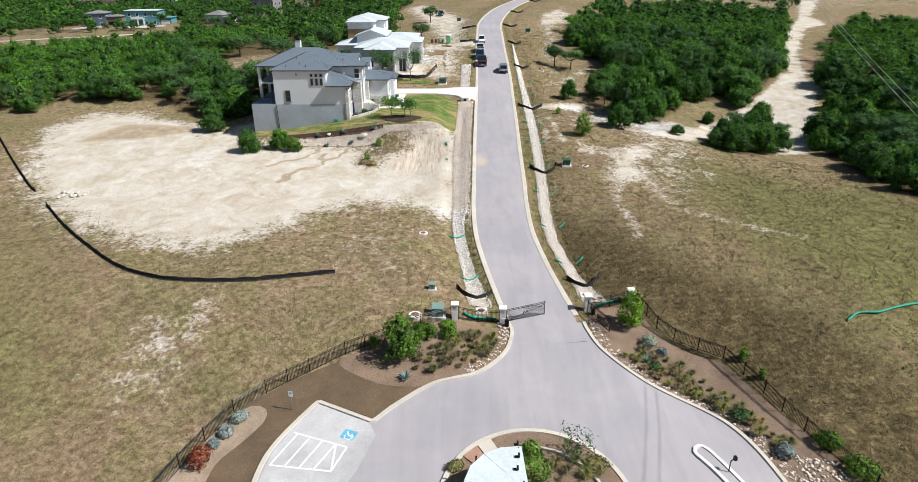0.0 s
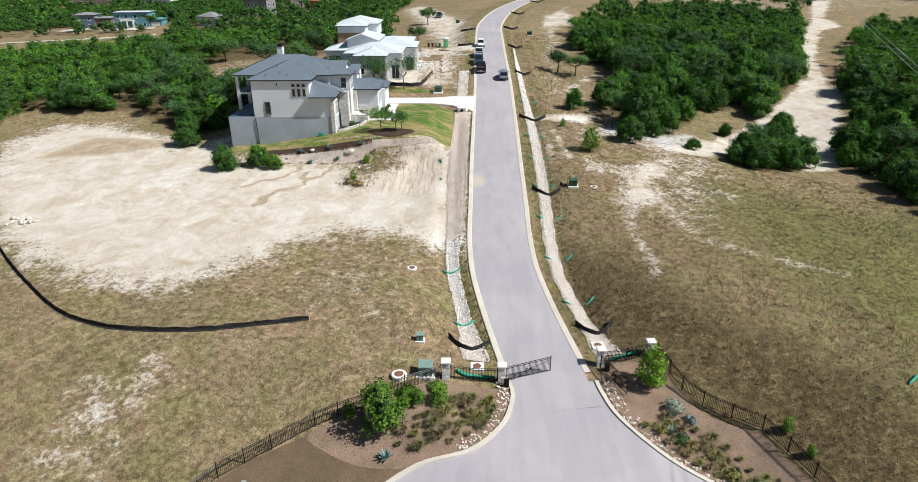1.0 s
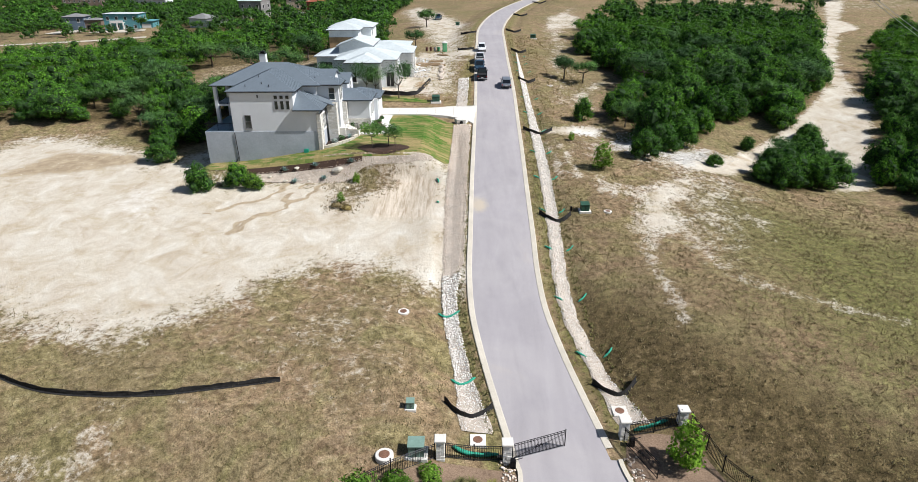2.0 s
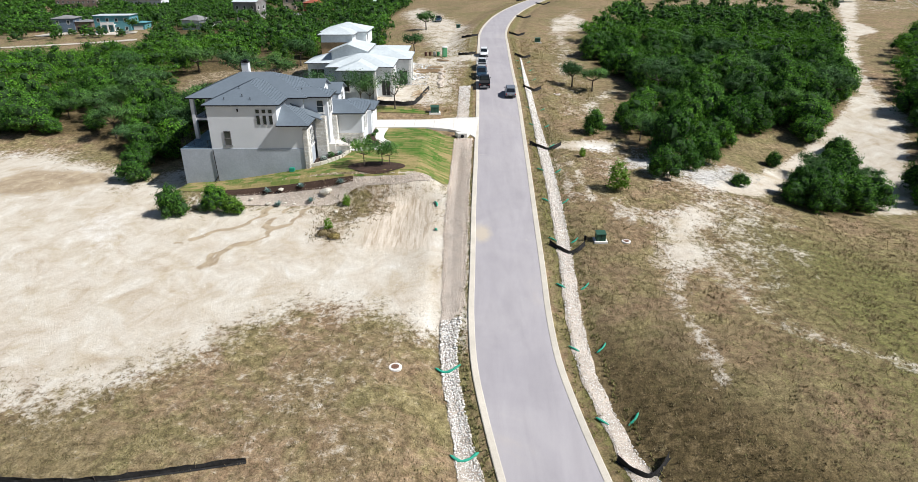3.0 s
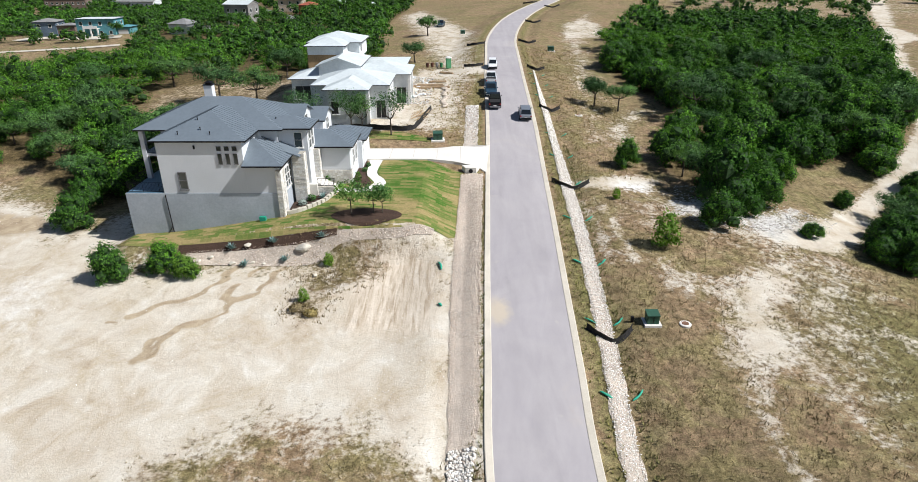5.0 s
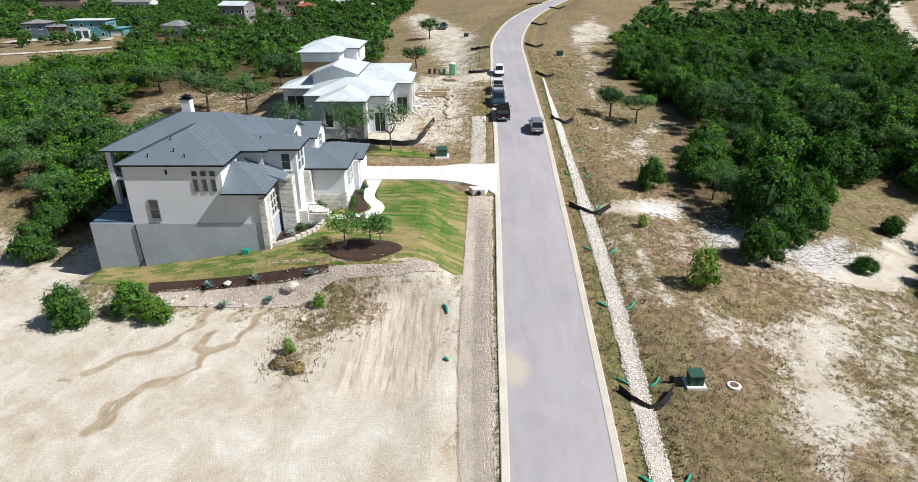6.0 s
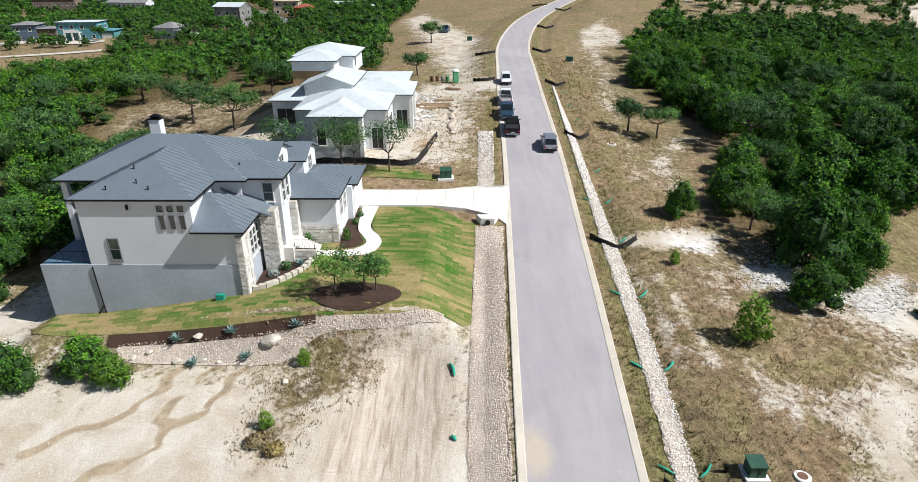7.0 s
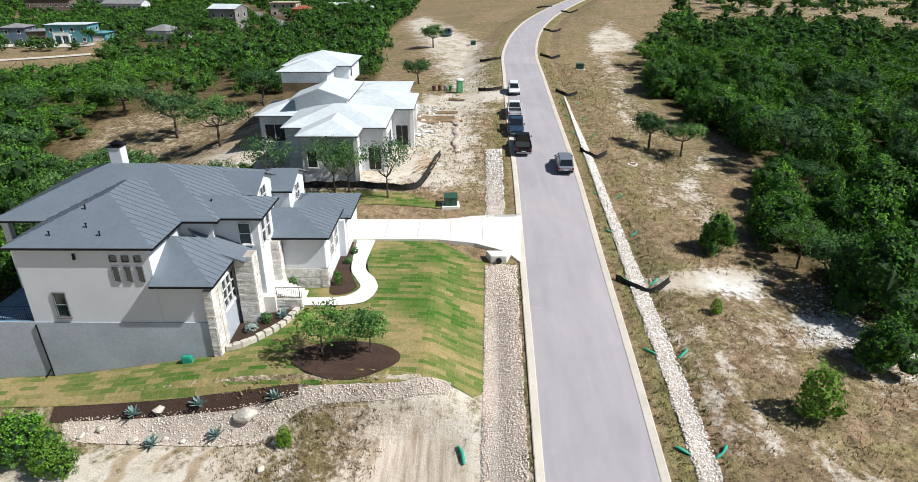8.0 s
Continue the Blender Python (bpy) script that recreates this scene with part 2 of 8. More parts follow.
def empty(name, at, label, category, group="", kind=""):
    ob = new(name)
    ob.location = at
    ob.empty_display_size = 0.3
    return tagged(ob, label, category, group, kind)


def finish(name, bm, material, smooth=False):
    me = bpy.data.meshes.new(name)
    bmesh.ops.recalc_face_normals(bm, faces=bm.faces)
    bm.to_mesh(me)
    bm.free()
    me.materials.append(material)
    if smooth:
        me.shade_smooth()
    return me


def part(name, bm, material, parent, label="", smooth=False):
    """Links a bmesh, made in world places, as one mesh object under a thing or a part."""
    ob = new(name, bm if isinstance(bm, bpy.types.Mesh) else finish(name, bm, material, smooth))
    ob.parent = parent
    if parent.type == "EMPTY":
        ob.matrix_parent_inverse = Matrix.Translation(parent.location).inverted()
    if label:
        ob["label"] = label
    return ob


def thing(name, bm, material, label, category, group="", kind="", smooth=False):
    ob = new(name, bm if isinstance(bm, bpy.types.Mesh) else finish(name, bm, material, smooth))
    return tagged(ob, label, category, group, kind)


def mesh_from(name, verts, faces, material, smooth=False):
    me = bpy.data.meshes.new(name)
    me.from_pydata([tuple(v) for v in verts], [], [tuple(int(i) for i in f) for f in faces])
    me.materials.append(material)
    if smooth:
        me.shade_smooth()
    return me


def box(bm, x0, x1, y0, y1, z0, z1, m=None):
    v = [bm.verts.new((x, y, z)) for z in (z0, z1) for x, y in ((x0, y0), (x1, y0), (x1, y1), (x0, y1))]
    for f in ((3, 2, 1, 0), (4, 5, 6, 7), (0, 1, 5, 4), (1, 2, 6, 5), (2, 3, 7, 6), (3, 0, 4, 7)):
        bm.faces.new([v[i] for i in f])
    if m is not None:
        for q in v:
            q.co = m @ q.co
    return v


def rounded(bm, amount=0.02, segments=1):
    bmesh.ops.bevel(bm, geom=bm.edges[:], offset=amount, segments=segments, affect="EDGES", clamp_overlap=True)
    return bm


def tube(bm, a, b, r0, r1=None, n=8, caps=True):
    a, b = Vector(a), Vector(b)
    r1 = r0 if r1 is None else r1
    q = (b - a).to_track_quat("Z", "Y")
    rings = []
    for p, r in ((a, r0), (b, r1)):
        rings.append([bm.verts.new(p + q @ Vector((r * math.cos(2 * math.pi * k / n), r * math.sin(2 * math.pi * k / n), 0))) for k in range(n)])
    for k in range(n):
        bm.faces.new((rings[0][k], rings[0][(k + 1) % n], rings[1][(k + 1) % n], rings[1][k]))
    if caps:
        bm.faces.new(rings[0][::-1])
        bm.faces.new(rings[1])


def spun(bm, profile, at=(0, 0, 0), n=16):
    """A turned form from (radius, height) pairs."""
    rings = [[bm.verts.new((at[0] + r * math.cos(2 * math.pi * k / n), at[1] + r * math.sin(2 * math.pi * k / n), at[2] + z)) for k in range(n)] for r, z in profile]
    for a, b in zip(rings, rings[1:]):
        for k in range(n):
            bm.faces.new((a[k], a[(k + 1) % n], b[(k + 1) % n], b[k]))
    bm.faces.new(rings[-1])
    bm.faces.new(rings[0][::-1])


def prism(bm, outline, z0, z1):
    lo = [bm.verts.new((x, y, z0)) for x, y in outline]
    hi = [bm.verts.new((x, y, z1)) for x, y in outline]
    bm.faces.new(lo[::-1])
    bm.faces.new(hi)
    for k in range(len(lo)):
        j = (k + 1) % len(lo)
        bm.faces.new((lo[k], lo[j], hi[j], hi[k]))


# ---- ground ----


def glide(v, knots):
    """Smooth curve through (place, value) knots."""
    a = np.array(knots, float)
    p, q = a[:, 0], a[:, 1]
    s = np.gradient(q, p)
    v = np.clip(v, p[0], p[-1])
    i = np.clip(np.searchsorted(p, v) - 1, 0, len(p) - 2)
    h = p[i + 1] - p[i]
    u = (v - p[i]) / h
    return ((2 * u**3 - 3 * u**2 + 1) * q[i] + (u**3 - 2 * u**2 + u) * h * s[i]
            + (3 * u**2 - 2 * u**3) * q[i + 1] + (u**3 - u**2) * h * s[i + 1])


def ease(v, a, b):
    u = np.clip((v - a) / (b - a), 0, 1)
    return u * u * (3 - 2 * u)


ROAD_X = ((-400, 10.5), (30, 10.5), (44, 9.9), (53, 8.6), (60, 7.4), (66, 6.4), (71, 5.7), (77, 5.5), (84, 5.7), (95, 6.0), (112, 6.6), (138, 7.45), (160, 7.9), (187, 8.8), (207, 9.6), (225, 11.5), (245, 14.5), (268, 19), (300, 27), (335, 37.5), (400, 60), (460, 84))
ROAD_Z = ((-400, -6), (0, -2.6), (38, -1.2), (53, 0), (65, 1.0), (76, 2.9), (88, 4.9), (103, 6.9), (121, 8.6), (138, 10.5), (155, 11.9), (175, 13.0), (205, 14.2), (240, 15), (320, 16), (1500, 22))
LEFT_Z = ((-400, -6), (0, -2.2), (36, -1.3), (43, -0.9), (50, 0.9), (58, 2.4), (70, 2.9), (81, 3.5), (97, 4.8), (112, 5.7), (122, 8.0), (131, 10.0), (150, 11.2), (205, 12.6), (1500, 15))
RIGHT_Z = ((-400, -5), (0, -2.2), (40, -1.4), (50, 0.6), (60, 2.6), (70, 3.9), (86, 4.7), (100, 6.6), (116, 8), (138, 9.5), (175, 11.6), (205, 13.2), (270, 16), (1500, 30))


def ground(x, y):
    """The height of the natural ground."""
    x, y = np.asarray(x, float), np.asarray(y, float)
    d = x - glide(y, ROAD_X)
    zr = glide(y, ROAD_Z)
    left, right = ease(-d, 4.9, 13), ease(d, 5.4, 17)
    z = zr + (glide(y, LEFT_Z) - zr) * left + (glide(y, RIGHT_Z) - zr) * right
    # valley to the left, falling shoulder and track on the right
    z = z - 0.062 * np.clip(-d - 25, 0, 260) * ease(y, 115, 230)
    z = z - 2.8 * ease(-d, 36, 52) * ease(y, 108, 126) * ease(-y, -190, -150)
    z = z - 5.0 * np.exp(-((x + 110) / 60) ** 2 - ((y - 245) / 45) ** 2)
    z = z - 4.2 * np.exp(-((x - 56) / 20) ** 2 - ((y - 112) / 24) ** 2)
    z = z + 2.0 * np.exp(-((x - 42) / 11) ** 2 - ((y - 50) / 13) ** 2)
    # planted verge beside the entrance, lower than the field
    z = z - 1.5 * np.exp(-((x - 22) / 6) ** 2 - ((y - 47) / 7) ** 2)
    # built-up pad of the finished house
    pad = 6.2 + 2.5 * ease(x, -35, -12)
    inside = ease(x, -37.5, -34.5) * ease(-x, -0.8, 5) * ease(y, 100.2, 103.4) * ease(-y, -138, -126)
    pad = pad + 0.4 * ease(y, 108, 116) * ease(x, -20, -14)
    z = z + np.maximum(pad - z, 0) * inside
    # ditches both sides of the road
    run = ease(y, 56, 62)
    z = z - run * 0.45 * (np.exp(-((d - 6.9) / 1.3) ** 2) + np.exp(-((d + 6.2) / 1.3) ** 2) * ease(-y, -118, -112))
    # under the road
    z = np.where(np.abs(d) < 4.9, np.minimum(z, zr - 0.02), z)
    return z


def height(x, y):
    return float(ground(x, y))


def curve_through(points, step=0.6, closed=False):
    """A smooth plan line through the points, at even steps."""
    p = [Vector((q[0], q[1])) for q in points]
    n = len(p)
    out = []
    for i in range(n if closed else n - 1):
        a, b = p[i], p[(i + 1) % n]
        before = p[i - 1] if closed or i > 0 else a + (a - b)
        after = p[(i + 2) % n] if closed or i + 2 < n else b + (b - a)
        k = max(1, round((b - a).length / step))
        for j in range(k):
            u = j / k
            out.append(0.5 * (2 * a + (b - before) * u + (2 * before - 5 * a + 4 * b - after) * u * u + (3 * a - before - 3 * b + after) * u**3))
    if not closed:
        out.append(p[-1])
    return out


def draped(outline, up, step=1.0, level=None):
    """A sheet inside a closed plan outline, laid on the ground."""
    level = level or ground
    bm = bmesh.new()
    f = bm.faces.new([bm.verts.new((q[0], q[1], 0)) for q in outline])
    bmesh.ops.triangulate(bm, faces=[f])
    xs, ys = [q[0] for q in outline], [q[1] for q in outline]
    for axis, lo, hi in ((0, min(xs), max(xs)), (1, min(ys), max(ys))):
        for c in np.arange(lo + step / 2, hi, step):
            co, no = [0, 0, 0], [0, 0, 0]
            co[axis], no[axis] = c, 1
            bmesh.ops.bisect_plane(bm, geom=bm.verts[:] + bm.edges[:] + bm.faces[:], dist=1e-5, plane_co=co, plane_no=no)
    bm.verts.ensure_lookup_table()
    z = level(np.array([v.co.x for v in bm.verts]), np.array([v.co.y for v in bm.verts]))
    for v, h in zip(bm.verts, z):
        v.co.z = float(h) + up
    bmesh.ops.recalc_face_normals(bm, faces=bm.faces)
    if sum(q.normal.z for q in bm.faces) < 0:
        bmesh.ops.reverse_faces(bm, faces=bm.faces)
    return bm


def kerb_strip(line, width, low, high, closed=False):
    """A kerb with slightly sloped sides along a plan line."""
    p = [Vector((q[0], q[1])) for q in line]
    n = len(p)
    bm = bmesh.new()
    rows = []
    for i in range(n):
        a = p[(i - 1) % n] if closed or i else p[0]
        b = p[(i + 1) % n] if closed or i < n - 1 else p[-1]
        side = Vector(((b - a).y, -(b - a).x)).normalized() * (width / 2)
        h = height(*p[i])
        rows.append([bm.verts.new((*(p[i] + side * k), h + z)) for k, z in ((-1.0, low), (-0.92, high), (0.92, high), (1.0, low))])
    for i in range(n if closed else n - 1):
        a, b = rows[i], rows[(i + 1) % n]
        for k in range(3):
            bm.faces.new((a[k], a[k + 1], b[k + 1], b[k]))
    return bm


def inside(x, y, poly):
    """Which of many places lie in a plan polygon."""
    x, y = np.asarray(x, float), np.asarray(y, float)
    hit = np.zeros(x.shape, bool)
    for (ax, ay), (bx, by) in zip(poly, poly[1:] + poly[:1]):
        cross = (ay > y) != (by > y)
        at = ax + (y - ay) / ((by - ay) or 1e-9) * (bx - ax)
        hit ^= cross & (x < at)
    return hit


def reach(x, y, poly, soft):
    """1 well inside a plan polygon, 0 well outside, and even between."""
    x, y = np.asarray(x, float), np.asarray(y, float)
    d = np.full(x.shape, 1e9)
    for (ax, ay), (bx, by) in zip(poly, poly[1:] + poly[:1]):
        ex, ey = bx - ax, by - ay
        u = np.clip(((x - ax) * ex + (y - ay) * ey) / (ex * ex + ey * ey + 1e-9), 0, 1)
        d = np.minimum(d, np.hypot(x - ax - u * ex, y - ay - u * ey))
    d = np.where(inside(x, y, poly), d, -d)
    return np.clip(0.5 + d / (2 * soft), 0, 1)


CLEARING = [(-67, 96), (-73, 109), (-72, 121), (-64, 121), (-48, 113), (-45, 107), (-38, 112), (-35, 99.5), (-28, 99.5), (-16, 101), (-6, 103), (-1, 104), (1, 90), (1, 76), (-2, 75), (-7, 78),
            (-13, 80), (-19, 75), (-24, 70), (-29, 66.5), (-36, 67), (-44, 70), (-51, 75), (-57, 80), (-63, 88)]
WEEDY_MOUND = [(-12.6, 101.5), (-8.5, 101.9), (-8.0, 100.1), (-9.1, 96.6), (-11.2, 95.7), (-12.0, 91.4), (-12.8, 90.3), (-15.9, 91.0), (-16.8, 93.2), (-15.4, 96.1), (-15.4, 98.5), (-13.0, 100.0)]
EAST_STUBBLE = [(11, 60), (11, 112), (20, 104), (27, 80), (46, 80), (70, 70), (62, 40), (44, 20), (32, 22), (20, 56)]
EAST_CALICHE = [(18.6, 99.6), (22.3, 95.8), (25.4, 96.2), (28.0, 98.7), (31.8, 100.4), (34.9, 101.1), (31.6, 96.7), (31.0, 93.7), (28.1, 91.4), (28.6, 87.0), (28.7, 82.0), (26.8, 80.5), (26.2, 84.2), (23.8, 83.0), (21.8, 79.9), (20.9, 81.1), (21.6, 83.5), (20.3, 85.4), (22.3, 89.8), (23.0, 92.8), (19.2, 95.1)]
TRACK = [(31.4, 106.8), (33.3, 103.9), (38.6, 102.5), (44.3, 107.4), (53.6, 118.8), (60.5, 123.9), (67, 128.6), (76.6, 140), (84, 160), (94, 179), (109, 206.7), (121, 216), (125, 235), (166, 309), (159, 309), (118.5, 229), (96.5, 194), (83.3, 169.6), (75.3, 146), (67.6, 136.7), (59.8, 127.8), (50.9, 119.5), (43, 112.7), (37.3, 109.5)]
TRACK_EAST = [(79, 138), (68, 119), (60, 102.5), (53, 101), (54, 108), (61, 122), (70, 135)]
WOOD_EDGE_BARE = ([(22.0, 173.5), (24.2, 173.4), (24.1, 162.7), (25.7, 157.9), (21.4, 158.7), (20.8, 166.3)], [(21.6, 138.7), (25.1, 143.6), (29.3, 149.3), (32.8, 147.9), (26.3, 140.3), (25.0, 135.0), (24.3, 127.5), (22.0, 127.4)],
                  [(21.3, 112.5), (22.7, 110.9), (22.1, 107.8), (19.2, 103.1), (19.4, 106.6)], [(18.4, 99.7), (20.0, 99.2), (21.3, 97.8), (21.8, 96.7), (19.3, 96.9)], [(29.8, 243.5), (37.6, 257.4), (41.9, 243.5), (39.2, 220.7), (31.1, 215.9), (25.2, 211.4)],
                  [(37.1, 95.6), (41.2, 95.1), (40.1, 93.8), (36.5, 93.9)], [(35.6, 90.4), (38.3, 88.2), (36.3, 83.2), (35.8, 87.4)])
ROCKY = [(34.8, 112.2), (40.4, 114.4), (39.3, 110.2), (33.7, 104.9), (28.5, 108.5), (24.0, 108), (23.2, 112.5), (29, 114.5)]
WHITE_PATCHES = ([(-41.8, 90.9), (-44.6, 95.8), (-43.6, 98.8), (-39.9, 98.1), (-37.7, 93.5), (-37.5, 89.2), (-39.3, 88.6)], [(18.3, 117.0), (20, 117.9), (23.0, 117.5), (22.9, 115.0), (21.5, 113.2), (19.3, 113.6)])
GRADED = [(-10.4, 102.0), (-3.7, 101.8), (-1.6, 97.5), (-2.4, 88.5), (-10.2, 89.8)]
BARE_SHOULDER = [(16, 108), (17, 114), (26, 119), (28, 112), (35, 108), (44, 104), (41, 97), (38, 90), (35, 82), (31, 74), (27, 76), (26, 84), (24, 88), (27, 96), (26, 103), (20, 106)]
UPPER_BARE = [(17, 130), (19, 150), (22, 175), (24, 205), (32, 250), (46, 280), (40, 240), (31, 205), (28, 176), (23, 140), (22, 128)]
BROWN_FIELD = [(12.5, 62), (13, 74), (19.2, 67.6), (21.1, 64.2), (29, 56), (36, 47.5), (41, 36), (43, 24), (30, 26), (26.5, 44), (24.5, 48.5), (18.5, 55)]
GREEN_FIELD = [(31, 100), (62, 84), (80, 60), (60, 35), (46, 30), (37, 44), (32, 56), (28, 66), (29, 80)]
LEFT_GREEN = [(-90, 70), (-78, 102), (-70, 118), (-100, 125), (-130, 90), (-70, 40), (-36, 34), (-30, 46), (-44, 62), (-58, 76)]
PALE_LEFT = [(-27, 57), (-22, 54), (-24, 46), (-28, 41), (-33, 44), (-31, 52)]
FAR_DIRT = [(-14, 160), (-6, 182), (-12, 225), (-25, 300), (-16, 320), (4, 235), (3, 160)]
YARD = [(-28, 128), (-40, 150), (-34, 165), (-25, 172), (-6, 172), (-2, 165), (1, 158), (0.5, 134), (-6, 134), (-14, 134)]
FAR_CLEAR = [(-62, 158), (-60, 180), (-36, 184), (-30, 172), (-26, 150), (-40, 146)]
STRAW_NEAR = [(-24, 60), (-20, 78), (-2, 79), (0, 62), (-6, 55)]
SITE_DRIVE = [(-9, 169), (5, 169.5), (5, 174.5), (-9, 177)]
FAR_RIGHT_BARE = [(75, 290), (110, 250), (190, 260), (260, 330), (180, 420), (60, 400)]


WOODS_EAST = [(32, 183), (30.5, 170), (31.5, 161), (36, 152), (34.5, 141), (29, 131), (27, 122), (29.5, 116), (30.5, 112), (31.5, 109), (36, 113), (47, 129), (60, 130), (69, 140), (75, 149), (83, 168), (99, 199), (111, 228), (95, 243), (70, 241), (52, 240), (36, 204)]
THIN_EAST = [(36, 206), (52, 242), (94, 245), (112, 230), (150, 290), (90, 305), (64, 290)]
WOODS_BETWEEN = [(-108, 150), (-75, 150), (-50, 147), (-60, 157), (-62, 176), (-75, 170), (-110, 153)]
WOODS_STREET = [(-250, 276), (-205, 279), (-192, 290), (-168, 292), (-160, 288), (-131, 291), (-129, 300), (-160, 303), (-195, 308), (-205, 330), (-260, 326)]
WOODS_OUTER_WEST = [(-112, 130), (-102, 150), (-112, 154), (-127, 230), (-150, 235), (-170, 180), (-150, 130)]
CLUMP_EAST = [(42.5, 103), (48, 99.5), (55, 104), (59, 112), (61.5, 125), (57, 120), (49, 111)]
WOODS_FAR_EAST = [(61, 104), (62, 80), (70, 66), (100, 60), (160, 90), (200, 180), (130, 205), (112, 194), (98, 172), (81, 138), (70, 118)]
WOODS_WEST = [(-89, 124), (-80, 130), (-60, 128.5), (-51, 120.5), (-46, 114), (-42, 117.5), (-38, 124), (-37, 131), (-40, 140), (-50, 148), (-75, 150), (-100, 150), (-110, 130)]
WOODS_NORTHWEST = [(-110, 152), (-75, 170), (-50, 176), (-40, 176), (-28, 178), (-19, 190), (-21, 215), (-27, 262), (-24, 330), (-28, 420), (-260, 420), (-250, 334), (-208, 334), (-190, 332), (-129, 324), (-124, 296), (-118, 274), (-104, 254), (-122, 228)]
WOODS_BEYOND = [(-420, 345), (-205, 345), (-195, 425), (-28, 425), (10, 520), (60, 640), (-300, 680), (-460, 560)]
WOODS_BEYOND_EAST = [(90, 300), (200, 290), (330, 200), (420, 330), (300, 520), (120, 560), (60, 440)]


def near_line(x, y, line, soft):
    d = np.full(x.shape, 1e9)
    for (ax, ay), (bx, by) in zip(line, line[1:]):
        ex, ey = bx - ax, by - ay
        u = np.clip(((x - ax) * ex + (y - ay) * ey) / (ex * ex + ey * ey + 1e-9), 0, 1)
        d = np.minimum(d, np.hypot(x - ax - u * ex, y - ay - u * ey))
    return np.exp(-(d / soft) ** 2)


RUNNELS = (
    [(-17.3, 100.8), (-18.5, 98.5), (-19.0, 95.7), (-20.9, 93.8), (-21.3, 92.1), (-22.7, 90.8), (-24.6, 89.9), (-25.7, 88.6), (-25.8, 87.0), (-26.1, 85.7)],
    [(-19.8, 100.9), (-20.7, 98.0)], [(-21.4, 96.6), (-22.2, 94.8), (-21.0, 94.0)],
    [(-22.6, 100.6), (-23.1, 98.0), (-24.2, 95.4), (-26.1, 94.0), (-27.8, 93.0), (-29.5, 91.7)],
    [(-30.6, 90.6), (-30.0, 90.6)], [(-24.6, 89.9), (-25.0, 87.6), (-25.3, 86.4)])
SPUR = [(12.5, 116.8), (16, 119.3), (22, 120), (25.5, 119), (23, 114.8), (17, 114.6)]
TRACK_LINES = ([(21.6, 81), (20.9, 76.3), (21.0, 74.0), (21.1, 71.6), (21.6, 67)], [(27.2, 86.5), (27.6, 81.4), (27.6, 78.4), (28.0, 75.2)], [(40, 66), (34, 70), (29, 74)], [(13.6, 112), (14.6, 105), (14.9, 99)], [(15.6, 112), (16.6, 105), (16.9, 99)])


def zones(x, y):
    """Where bare caliche, green weeds and brown stubble lie."""
    bare = np.maximum.reduce([
        reach(x, y, CLEARING, 7.0), reach(x, y, TRACK, 1.6), reach(x, y, TRACK_EAST, 1.8), 0.7 * reach(x, y, ROCKY, 2.0), *[0.56 * reach(x, y, q, 2.2) for q in WOOD_EDGE_BARE], 0.36 * reach(x, y, BARE_SHOULDER, 5.0), 0.7 * reach(x, y, EAST_CALICHE, 2.8), 0.66 * reach(x, y, SPUR, 1.6), *[0.44 * near_line(x, y, q, 1.1) for q in TRACK_LINES], 0.42 * reach(x, y, UPPER_BARE, 4.0),
        0.42 * reach(x, y, PALE_LEFT, 4.5), 0.6 * reach(x, y, FAR_DIRT, 5.0), 0.6 * reach(x, y, YARD, 3.0), 0.4 * reach(x, y, FAR_CLEAR, 4), 0.9 * reach(x, y, SITE_DRIVE, 1.5), 0.24 * reach(x, y, STRAW_NEAR, 5.0), 0.3 * reach(x, y, FAR_RIGHT_BARE, 15)])
    bare = bare * (1 - 0.52 * reach(x, y, WEEDY_MOUND, 1.5)) + 0.05
    green = np.maximum(0.56 * reach(x, y, GREEN_FIELD, 10.0), 0.48 * reach(x, y, LEFT_GREEN, 9.0)) + 0.06
    d = np.abs(x - glide(y, ROAD_X))
    green = np.maximum(green, 0.55 * np.exp(-((d - 5.2) / 1.3) ** 2))
    green = np.maximum(green, 0.25 * np.exp(-((x - glide(y, ROAD_X) - 8.6) / 0.9) ** 2))
    brown = np.maximum.reduce([0.95 * reach(x, y, BROWN_FIELD, 6.0), 0.38 * reach(x, y, WEEDY_MOUND, 2.0), 0.5 * reach(x, y, FAR_CLEAR, 4.0), 0.22 * reach(x, y, EAST_STUBBLE, 5.0)]) + 0.12
    for wood in (WOODS_EAST, CLUMP_EAST, WOODS_FAR_EAST, WOODS_WEST, WOODS_NORTHWEST, WOODS_OUTER_WEST, WOODS_BETWEEN):
        inner = reach(x, y, wood, 2.0)
        brown = np.maximum(brown, 1.1 * inner)
        bare = bare * (1 - 0.85 * inner)
        green = green * (1 - inner)
    return bare, green, brown


